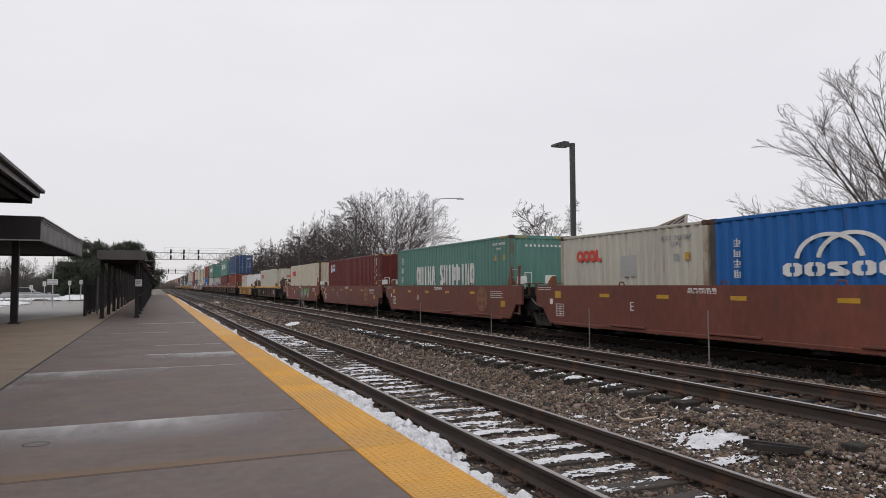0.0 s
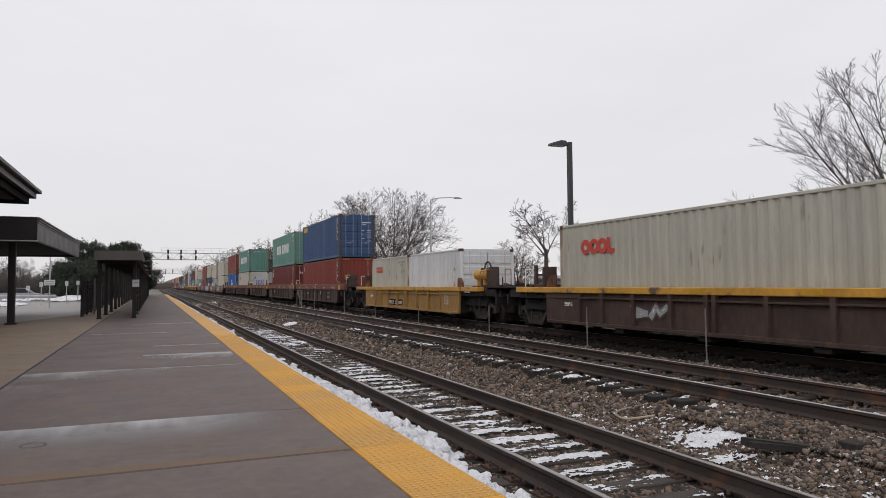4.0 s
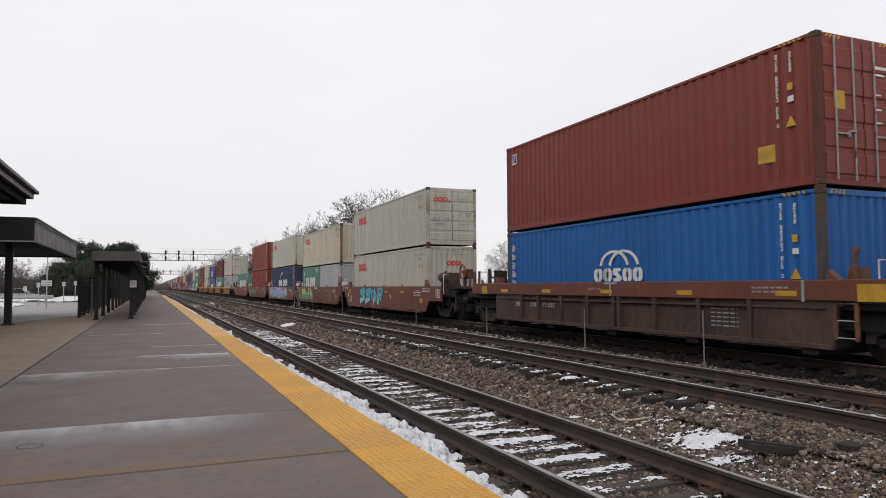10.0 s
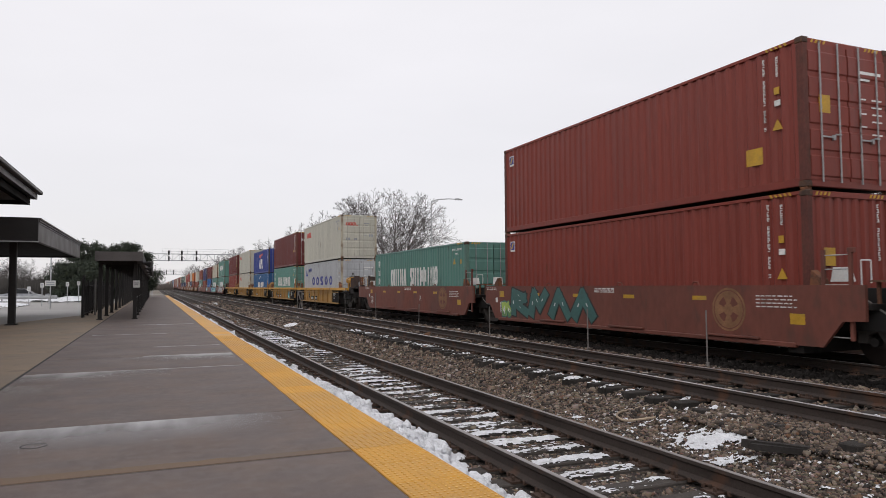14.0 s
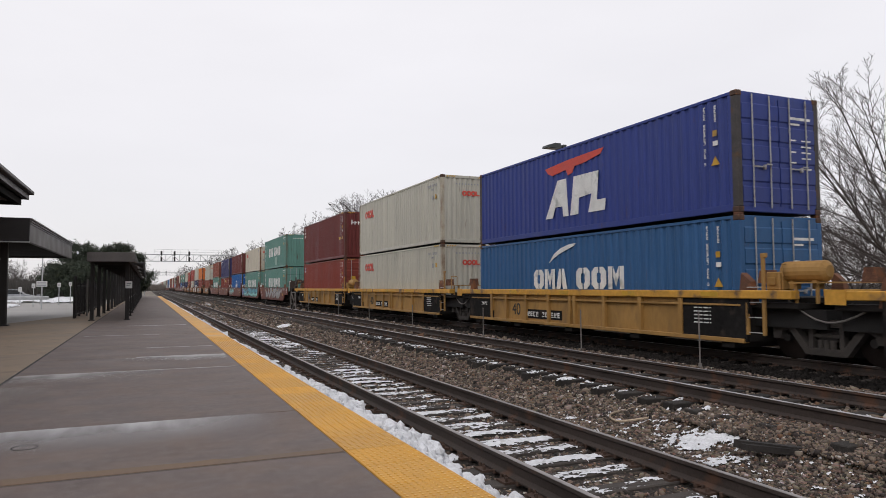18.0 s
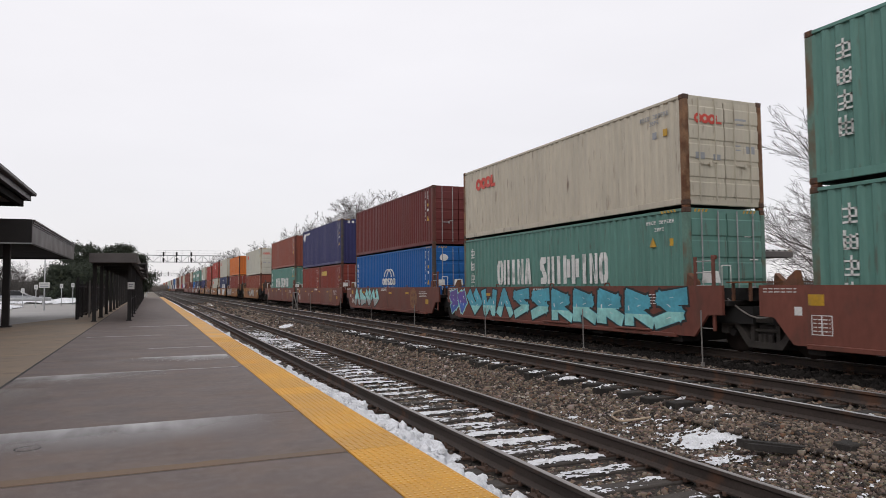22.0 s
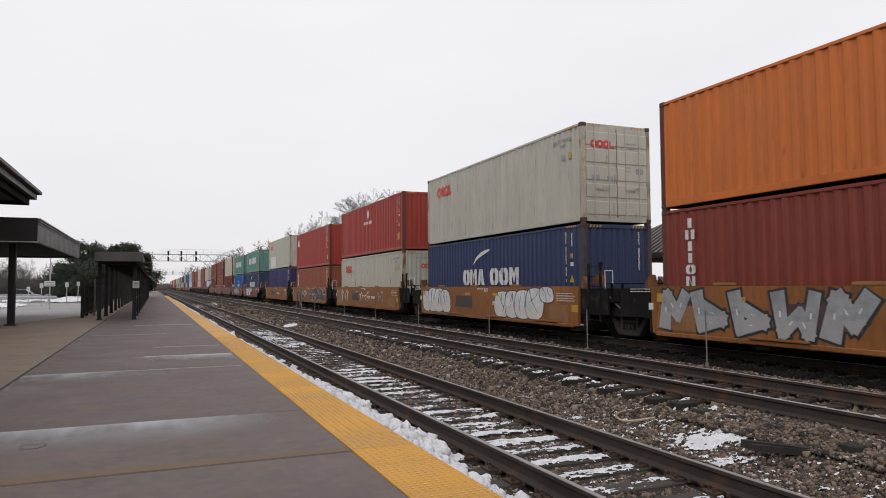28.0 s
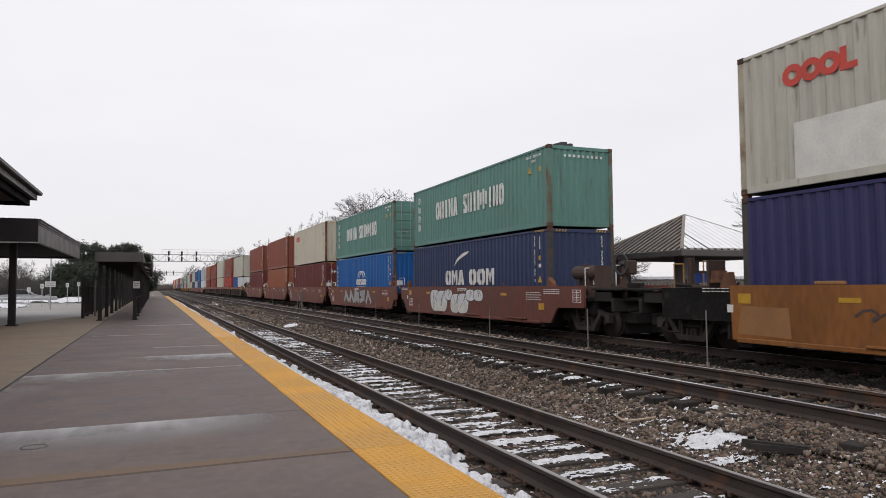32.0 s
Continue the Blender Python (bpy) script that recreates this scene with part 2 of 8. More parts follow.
    "damp": mat("salt bloom", (0.33, 0.31, 0.31), 0.5, 0, 0.2, 1.5, 40, 0.05, (0.17, 0.15, 0.15), 0.25, 0.4),
    "tactile": mat("yellow tactile tile", (0.60, 0.30, 0.035), 0.55, 0, 0.16, 0.8, 60, 0.1, (0.45, 0.235, 0.045), 0.08, 0.35, (1, 1, 1), 0.06),
    "tactileworn": mat("worn dome top", (0.72, 0.46, 0.14), 0.55, 0, 0.15, 2, 40, 0.05),
    "darksteel": mat("dark painted steel", (0.018, 0.016, 0.016), 0.55, 0, 0.25, 2, 20, 0.05),
    "fascia": mat("dark bronze fascia", (0.088, 0.078, 0.076), 0.5, 0, 0.2, 0.8, 15, 0.04),
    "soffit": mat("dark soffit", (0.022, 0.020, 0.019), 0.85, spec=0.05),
    "hedge": mat("dark hedge", (0.070, 0.064, 0.058), 0.95, 0, 0.4, 0.6, 12, 0.0, spread=0.2),
    "wallbrick": mat("dark brick wall", (0.16, 0.10, 0.08), 0.85, 0, 0.3, 1.5, 20, 0.2),
    "roofmetal": mat("brown metal roof", (0.235, 0.20, 0.165), 0.5, 0.1, 0.12, 0.8, 20, 0.04),
    "galv": mat("galvanised steel", (0.42, 0.43, 0.44), 0.5, 0.4, 0.15, 2, 20, 0.04),
    "lamppost": mat("bronze lamp post", (0.055, 0.06, 0.06), 0.5, 0.2, 0.15, 2, 20, 0.03),
    "signwhite": mat("white sign", (0.74, 0.74, 0.73), 0.5, 0, 0.05),
    "signgrey": mat("dull white sign", (0.52, 0.52, 0.51), 0.6, 0, 0.08),
    "signblue": mat("blue sign", (0.02, 0.08, 0.42), 0.5, 0, 0.05),
    "bark": mat("bark", (0.082, 0.072, 0.066), 0.9, 0, 0.35, 4, 30, 0.3),
    "twig": mat("twigs", (0.060, 0.049, 0.046), 0.9, 0, 0.3, 3, 20, 0.0, spread=0.15),
    "brush": mat("winter brush", (0.105, 0.088, 0.078), 0.95, 0, 0.4, 0.6, 12, 0.0, spread=0.2),
    "needles": mat("pine needles", (0.045, 0.056, 0.040), 0.85, 0, 0.45, 1.5, 14, 0.0, (0.05, 0.058, 0.03), 0.2),
    "ground": mat("winter ground", (0.17, 0.145, 0.115), 0.95, 0, 0.35, 0.08, 3, 0.3, (0.55, 0.55, 0.56), 0.05, 0.1, second_scale=0.05),
    "stake": mat("grey stake", (0.19, 0.175, 0.165), 0.8, 0, 0.2, 6, 40),
    "hose": mat("tan hose", (0.42, 0.33, 0.24), 0.7),
    "debris": mat("wet timber", (0.03, 0.026, 0.024), 0.7, 0, 0.4, 4, 30, 0.3),
    "carpaint": mat("car paint", (0.30, 0.31, 0.33), 0.3, 0.2, 0.05),
    "glass": mat("dark glazing", (0.02, 0.022, 0.025), 0.1),
    "rubber": mat("rubber", (0.02, 0.02, 0.02), 0.8),
    "palestone": mat("far wall", (0.42, 0.40, 0.38), 0.85, 0, 0.1),
}


def stone_mat():
    """Broken ballast: every stone its own tone of grey, brown or rust."""
    m = bpy.data.materials.new("ballast stone")
    m.use_nodes = True
    n, l = m.node_tree.nodes, m.node_tree.links
    b = n["Principled BSDF"]
    b.inputs["Roughness"].default_value = 0.85
    g = n.new("ShaderNodeNewGeometry")
    r = n.new("ShaderNodeValToRGB")
    stops = ((0.0, (0.025, 0.020, 0.018)), (0.34, (0.085, 0.064, 0.051)), (0.58, (0.185, 0.138, 0.104)), (0.80, (0.265, 0.205, 0.158)),
             (0.91, (0.165, 0.086, 0.048)), (1.0, (0.55, 0.50, 0.46)))
    for i, (p, c) in enumerate(stops):
        e = r.color_ramp.elements[i] if i < 2 else r.color_ramp.elements.new(p)
        e.position, e.color = p, (*c, 1)
    l.new(g.outputs["Random Per Island"], r.inputs[0])
    t = n.new("ShaderNodeTexNoise")
    t.inputs["Scale"].default_value = 60.0
    mx = n.new("ShaderNodeMix")
    mx.data_type, mx.blend_type = "RGBA", "MULTIPLY"
    mx.inputs["Factor"].default_value = 0.6
    l.new(r.outputs[0], mx.inputs["A"])
    l.new(t.outputs["Color"], mx.inputs["B"])
    sc = n.new("ShaderNodeVectorMath")
    sc.operation = "SCALE"
    sc.inputs["Scale"].default_value = 1.3
    l.new(mx.outputs["Result"], sc.inputs[0])
    l.new(sc.outputs["Vector"], b.inputs["Base Color"])
    return m


M["stone"] = stone_mat()
# oily stones, with the shade of the train put into their near-black colour
M["oilstone"] = mat("oily ballast with painted shade", (0.016, 0.014, 0.013), 0.8, 0, 0.5, 3.0, 40, 0.2, (0.04, 0.03, 0.025), 0.05, spec=0.08)


def asphalt_mat():
    """Damp platform asphalt: brown blotches, cross streaks from the broom, pale salt and aggregate grain."""
    m = bpy.data.materials.new("platform asphalt")
    m.use_nodes = True
    n, l = m.node_tree.nodes, m.node_tree.links
    b = n["Principled BSDF"]
    co = n.new("ShaderNodeTexCoord")

    def field(scale, stretch, detail=5.0):
        mp = n.new("ShaderNodeMapping")
        mp.inputs["Scale"].default_value = stretch
        l.new(co.outputs["Object"], mp.inputs["Vector"])
        t = n.new("ShaderNodeTexNoise")
        t.inputs["Scale"].default_value, t.inputs["Detail"].default_value = scale, detail
        l.new(mp.outputs[0], t.inputs["Vector"])
        return t.outputs["Fac"]

    def mixed(fac, lo, hi, a, c, top=1.0):
        r = n.new("ShaderNodeMapRange")
        for k, v in zip(("From Min", "From Max", "To Min", "To Max"), (lo, hi, 0.0, top)):
            r.inputs[k].default_value = v
        l.new(fac, r.inputs["Value"])
        x = n.new("ShaderNodeMix")
        x.data_type = "RGBA"
        l.new(r.outputs["Result"], x.inputs["Factor"])
        for s, val in (("A", a), ("B", c)):
            if isinstance(val, tuple):
                x.inputs[s].default_value = (*val, 1)
            else:
                l.new(val, x.inputs[s])
        return x.outputs["Result"]
    blotch = mixed(field(1.7, (0.9, 1.1, 1)), 0.40, 0.62, (0.113, 0.089, 0.083), (0.140, 0.101, 0.083))
    streak = mixed(field(2.4, (0.8, 1.3, 1), 8.0), 0.52, 0.74, blotch, (0.150, 0.130, 0.124), 0.20)
    stain = mixed(field(1.9, (0.8, 1.2, 1), 7.0), 0.58, 0.72, streak, (0.075, 0.058, 0.053), 0.42)
    fine = field(95.0, (1, 1, 1), 3.0)
    worn = mixed(field(9.0, (1, 1, 1), 7.0), 0.46, 0.66, stain, (0.170, 0.143, 0.132), 0.42)
    worn = mixed(field(5.0, (1, 0.8, 1), 7.0), 0.56, 0.70, worn, (0.062, 0.048, 0.043), 0.35)
    grain = mixed(fine, 0.35, 0.68, worn, (0.26, 0.225, 0.21), 0.34)
    l.new(grain, b.inputs["Base Color"])
    r = n.new("ShaderNodeMapRange")
    for k, v in zip(("From Min", "From Max", "To Min", "To Max"), (0.30, 0.70, 0.60, 0.74)):
        r.inputs[k].default_value = v
    l.new(field(1.1, (0.8, 1.0, 1)), r.inputs["Value"])
    l.new(r.outputs["Result"], b.inputs["Roughness"])
    b.inputs["Specular IOR Level"].default_value = 0.22
    bp = n.new("ShaderNodeBump")
    bp.inputs["Strength"].default_value, bp.inputs["Distance"].default_value = 0.35, 0.004
    l.new(fine, bp.inputs["Height"])
    l.new(bp.outputs[0], b.inputs["Normal"])
    return m


M["asphalt"] = asphalt_mat()


def film_mat(name, y_dry, y_wet, x_dry, x_wet, strength, tone):
    """A pale film, of salt or painted wet sheen, that thins out from a straight joint towards the dry surface,
    patchily.
    """
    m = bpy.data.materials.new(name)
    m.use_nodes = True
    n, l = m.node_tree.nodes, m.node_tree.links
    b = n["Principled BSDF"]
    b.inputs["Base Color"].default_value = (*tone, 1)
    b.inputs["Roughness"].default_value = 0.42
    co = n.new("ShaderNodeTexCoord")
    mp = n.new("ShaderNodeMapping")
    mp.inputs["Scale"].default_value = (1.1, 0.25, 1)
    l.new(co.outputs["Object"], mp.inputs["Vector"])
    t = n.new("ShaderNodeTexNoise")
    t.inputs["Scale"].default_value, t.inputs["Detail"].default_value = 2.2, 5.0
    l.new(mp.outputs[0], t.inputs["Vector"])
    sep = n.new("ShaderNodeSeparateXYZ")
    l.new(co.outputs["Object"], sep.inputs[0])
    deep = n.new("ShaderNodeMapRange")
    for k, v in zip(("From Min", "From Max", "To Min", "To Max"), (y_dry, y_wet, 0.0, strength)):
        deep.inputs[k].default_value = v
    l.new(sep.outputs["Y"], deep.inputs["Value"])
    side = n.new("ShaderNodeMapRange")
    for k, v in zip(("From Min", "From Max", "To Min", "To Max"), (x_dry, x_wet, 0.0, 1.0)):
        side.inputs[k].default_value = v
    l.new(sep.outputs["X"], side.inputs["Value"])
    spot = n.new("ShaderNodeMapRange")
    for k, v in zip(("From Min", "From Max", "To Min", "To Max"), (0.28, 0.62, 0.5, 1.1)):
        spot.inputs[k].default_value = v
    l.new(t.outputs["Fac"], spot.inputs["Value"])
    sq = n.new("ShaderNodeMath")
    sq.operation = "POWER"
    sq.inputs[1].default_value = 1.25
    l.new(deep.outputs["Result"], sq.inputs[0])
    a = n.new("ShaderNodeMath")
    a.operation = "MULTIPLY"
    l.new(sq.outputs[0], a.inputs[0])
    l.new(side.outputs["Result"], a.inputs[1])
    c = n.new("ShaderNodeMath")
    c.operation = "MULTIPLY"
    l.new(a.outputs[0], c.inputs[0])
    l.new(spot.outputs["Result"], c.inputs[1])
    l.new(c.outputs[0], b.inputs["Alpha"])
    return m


# the sky's reflection on the water is put into this pale tone
M["wet"] = film_mat("wet film", 7.25, 8.60, 1.45, 0.3, 0.95, (0.40, 0.39, 0.395))
M["salt_near"] = film_mat("salt film", 12.6, 13.93, 0.6, -1.4, 1.0, (0.36, 0.34, 0.325))
M["salt_mid"] = film_mat("salt film", 15.3, 16.58, -0.6, 1.0, 0.95, (0.40, 0.385, 0.375))
M["salt_seam"] = film_mat("salt film", 9.4, 12.4, -1.18, -2.0, 0.6, (0.32, 0.29, 0.265))

# ---- mesh tools ----
class Mesh:
    """Collects vertices and faces of one part."""

    def __init__(self):
        self.v, self.f = [], []

    def box(self, x0, y0, z0, x1, y1, z1, c=0.0):
        """A box, with its edges chamfered by c."""
        o = len(self.v)
        if c <= 0:
            self.v += [(x, y, z) for x in (x0, x1) for y in (y0, y1) for z in (z0, z1)]
            self.f += [tuple(o + i for i in q) for q in ((0, 1, 3, 2), (4, 6, 7, 5), (0, 4, 5, 1), (2, 3, 7, 6), (0, 2, 6, 4), (1, 5, 7, 3))]
            return self
        c = min(c, abs(x1 - x0) / 2.2, abs(y1 - y0) / 2.2, abs(z1 - z0) / 2.2)
        idx = {}
        for i, x in enumerate((x0, x1)):
            for j, y in enumerate((y0, y1)):
                for k, z in enumerate((z0, z1)):
                    sx, sy, sz = (1 - 2 * i) * c, (1 - 2 * j) * c, (1 - 2 * k) * c
                    for a, p in enumerate(((x, y + sy, z + sz), (x + sx, y, z + sz), (x + sx, y + sy, z))):
                        idx[i, j, k, a] = len(self.v)
                        self.v.append(p)
        for i in (0, 1):
            self.f.append(tuple(idx[q] for q in ((i, 0, 0, 0), (i, 1, 0, 0), (i, 1, 1, 0), (i, 0, 1, 0))))
            self.f.append(tuple(idx[q] for q in ((0, i, 0, 1), (1, i, 0, 1), (1, i, 1, 1), (0, i, 1, 1))))
            self.f.append(tuple(idx[q] for q in ((0, 0, i, 2), (1, 0, i, 2), (1, 1, i, 2), (0, 1, i, 2))))
            for j in (0, 1):
                self.f.append(tuple(idx[q] for q in ((i, j, 0, 0), (i, j, 1, 0), (i, j, 1, 1), (i, j, 0, 1))))
                self.f.append(tuple(idx[q] for q in ((i, 0, j, 0), (i, 1, j, 0), (i, 1, j, 2), (i, 0, j, 2))))
                self.f.append(tuple(idx[q] for q in ((0, i, j, 1), (1, i, j, 1), (1, i, j, 2), (0, i, j, 2))))
                for k in (0, 1):
                    self.f.append((idx[i, j, k, 0], idx[i, j, k, 1], idx[i, j, k, 2]))
        return self

    def tube(self, p0, p1, r0, r1=None, n=8, caps=True):
        r1 = r0 if r1 is None else r1
        p0, p1 = Vector(p0), Vector(p1)
        d = (p1 - p0).normalized()
        a = d.orthogonal().normalized()
        b = d.cross(a)
        o = len(self.v)
        for p, r in ((p0, r0), (p1, r1)):
            for i in range(n):
                w = 2 * math.pi * i / n
                self.v.append(tuple(p + (a * math.cos(w) + b * math.sin(w)) * r))
        for i in range(n):
            j = (i + 1) % n
            self.f.append((o + i, o + j, o + n + j, o + n + i))
        if caps:
            self.f.append(tuple(o + i for i in reversed(range(n))))
            self.f.append(tuple(o + n + i for i in range(n)))
        return self

    def path(self, pts, r, n=6):
        for p, q in zip(pts, pts[1:]):
            self.tube(p, q, r, r, n)
        return self

    def prism(self, pts, axis, a, b):
        """A flat outline swept along an axis. pts: (y, z) for x, (x, z) for y, (x, y) for z."""
        o, n = len(self.v), len(pts)
        for w in (a, b):
            for p, q in pts:
                self.v.append({"x": (w, p, q), "y": (p, w, q), "z": (p, q, w)}[axis])
        for i in range(n):
            j = (i + 1) % n
            self.f.append((o + i, o + j, o + n + j, o + n + i))
        self.f.append(tuple(o + i for i in reversed(range(n))))
        self.f.append(tuple(o + n + i for i in range(n)))
        return self

    def ring(self, y, z, r0, r1, x0, x1, n=20, a0=0.0, a1=2 * math.pi, sy=1.0, sz=1.0):
        """A flat ring or arc in the yz plane, from x0 to x1 thick."""
        o, closed = len(self.v), abs(a1 - a0 - 2 * math.pi) < 1e-6
        m = n if closed else n + 1
        for i in range(m):
            w = a0 + (a1 - a0) * i / n
            for r in (r0, r1):
                for x in (x0, x1):
                    self.v.append((x, y + math.cos(w) * r * sy, z + math.sin(w) * r * sz))
        for i in range(n):
            p, q = o + 4 * i, o + 4 * ((i + 1) % m)
            self.f += [(p, q, q + 2, p + 2), (p + 1, p + 3, q + 3, q + 1), (p, p + 1, q + 1, q), (p + 2, q + 2, q + 3, p + 3)]
        return self

    def disc(self, y, z, r, x0, x1, n=24):
        return self.prism([(y + r * math.cos(2 * math.pi * i / n), z + r * math.sin(2 * math.pi * i / n)) for i in range(n)], "x", x0, x1)

    def data(self, name, material, smooth=False):
        me = bpy.data.meshes.new(name)
        me.from_pydata(self.v, [], self.f)
        if len(self.f) < 30000:
            bm = bmesh.new()
            bm.from_mesh(me)
            bmesh.ops.recalc_face_normals(bm, faces=bm.faces)
            bm.to_mesh(me)
            bm.free()
        me.materials.append(material)
        if smooth:
            me.shade_smooth()
        return me


KEPT = {}
FINE_PRINT = {"end_mark", "serial_number", "end_number", "stencil", "plate_bar", "graffiti", "graffiti_outline", "graffiti_highlight", "graffiti_stroke"}


def kept(key, material, build, smooth=False):
    """One shared mesh for alike pieces: build(Mesh) is called once for each key and material."""
    k = (key, material.name)
    if k not in KEPT:
        mb = Mesh()
        build(mb)
        KEPT[k] = mb.data(str(key if isinstance(key, str) else key[0]), material, smooth)
    return KEPT[k]


def part(name, me, material=None, parent=None, label="", at=None):
    """Links a mesh as one object, as a part of its parent."""
    if isinstance(me, Mesh):
        me = me.data(name, material)
    ob = new(name, me)
    if parent is not None:
        ob.parent = parent
    if at is not None:
        ob.matrix_basis = at if isinstance(at, Matrix) else Matrix.Translation(at)
    if label:
        tagged(ob, label=label)
    if name in FINE_PRINT:
        tagged(ob, kind="stuff")
    return ob


def lone(name, mb, material, label, category, group="", kind="", at=None):
    """A thing of one mesh."""
    return tagged(part(name, mb, material, None, "", at), label, category, group, kind)


def root(name, label, category, group="", kind="", at=None):
    ob = new(name)
    ob.empty_display_size = 0.2
    if at is not None:
        ob.matrix_basis = at if isinstance(at, Matrix) else Matrix.Translation(at)
    return tagged(ob, label, category, group, kind)


def big_mesh(name, verts, faces, material, smooth=False):
    """A mesh from numpy arrays, for stones, snow and other countless pieces. faces: all of one size."""
    me = bpy.data.meshes.new(name)
    n, k = faces.shape
    me.vertices.add(len(verts))
    me.vertices.foreach_set("co", np.ascontiguousarray(verts, dtype=np.float32).ravel())
    me.loops.add(n * k)
    me.loops.foreach_set("vertex_index", np.ascontiguousarray(faces, dtype=np.int32).ravel())
    me.polygons.add(n)
    me.polygons.foreach_set("loop_start", np.arange(0, n * k, k, dtype=np.int32))
    me.update(calc_edges=True)
    me.materials.append(material)
    if smooth:
        me.shade_smooth()
    return me


def words(text, size, material):
    """Lettering in the built-in font as a mesh that reads on a side facing -x."""
    key = ("words", text, size, material.name)
    if key not in KEPT:
        cu = bpy.data.curves.new("words", "FONT")
        cu.body, cu.size, cu.extrude, cu.align_x = text, size, 0.004, "CENTER"
        tmp = bpy.data.objects.new("words", cu)
        scene.collection.objects.link(tmp)
        bpy.context.view_layer.update()
        me = bpy.data.meshes.new_from_object(tmp.evaluated_get(bpy.context.evaluated_depsgraph_get()))
        bpy.data.objects.remove(tmp)
        bpy.data.curves.remove(cu)
        me.materials.clear()
        me.materials.append(material)
        KEPT[key] = me
    return KEPT[key]


FACE_LEFT = Matrix(((0, 0, -1, 0), (-1, 0, 0, 0), (0, 1, 0, 0), (0, 0, 0, 1)))


def smooth_noise(x, y, seed=0):
    """Value noise on arrays."""
    def h(i, j):
        k = (i.astype(np.int64) * 374761393 + j.astype(np.int64) * 668265263 + seed * 974634777) & 0xFFFFFFFF
        k = ((k ^ (k >> 13)) * 1274126177) & 0xFFFFFFFF
        return ((k ^ (k >> 16)) & 0xFFFF) / 65535.0
    i, j = np.floor(x), np.floor(y)
    u, w = x - i, y - j
    u, w = u * u * (3 - 2 * u), w * w * (3 - 2 * w)
    return (h(i, j) * (1 - u) + h(i + 1, j) * u) * (1 - w) + (h(i, j + 1) * (1 - u) + h(i + 1, j + 1) * u) * w


def rough_noise(x, y, seed=0, octaves=4):
    out, amp, tot = 0, 1.0, 0
    for o in range(octaves):
        out, tot, amp = out + amp * smooth_noise(x * 2 ** o, y * 2 ** o, seed + o), tot + amp, amp * 0.55
    return out / tot

# ---- ground, ballast, tracks and platform ----
GAUGE = 1.507
TRACKS = ((4.12, -0.20), (7.93, 0.085), (12.54, 0.06))     # middle of each track and the height of its rail heads
TIE_DROP = 0.20                                             # rail head above the tie's top
BALLAST = ((2.32, -0.50), (2.75, -0.43), (5.55, -0.43), (5.95, -0.41), (6.40, -0.29), (6.72, -0.20), (7.1, -0.175), (7.25, -0.16), (9.1, -0.155), (9.7, -0.20),
           (10.6, -0.21), (11.2, -0.18), (13.9, -0.18), (14.7, -0.30))


def ballast_z(x):
    return np.interp(x, [p[0] for p in BALLAST], [p[1] for p in BALLAST])


lone("ground", Mesh().box(-1500, -400, -0.8, 1500, 3000, -0.52), M["ground"], "flat winter ground of dead grass and earth", "ground", kind="structure")

bed = Mesh()
for y0, y1 in ((-40, 900),):
    bed.prism([*BALLAST, (14.7, -0.7), (2.32, -0.7)], "y", y0, y1)
lone("ballast_bed", bed, M["ballastbed"], "grey-brown crushed stone bed under three tracks", "ballast", kind="structure")

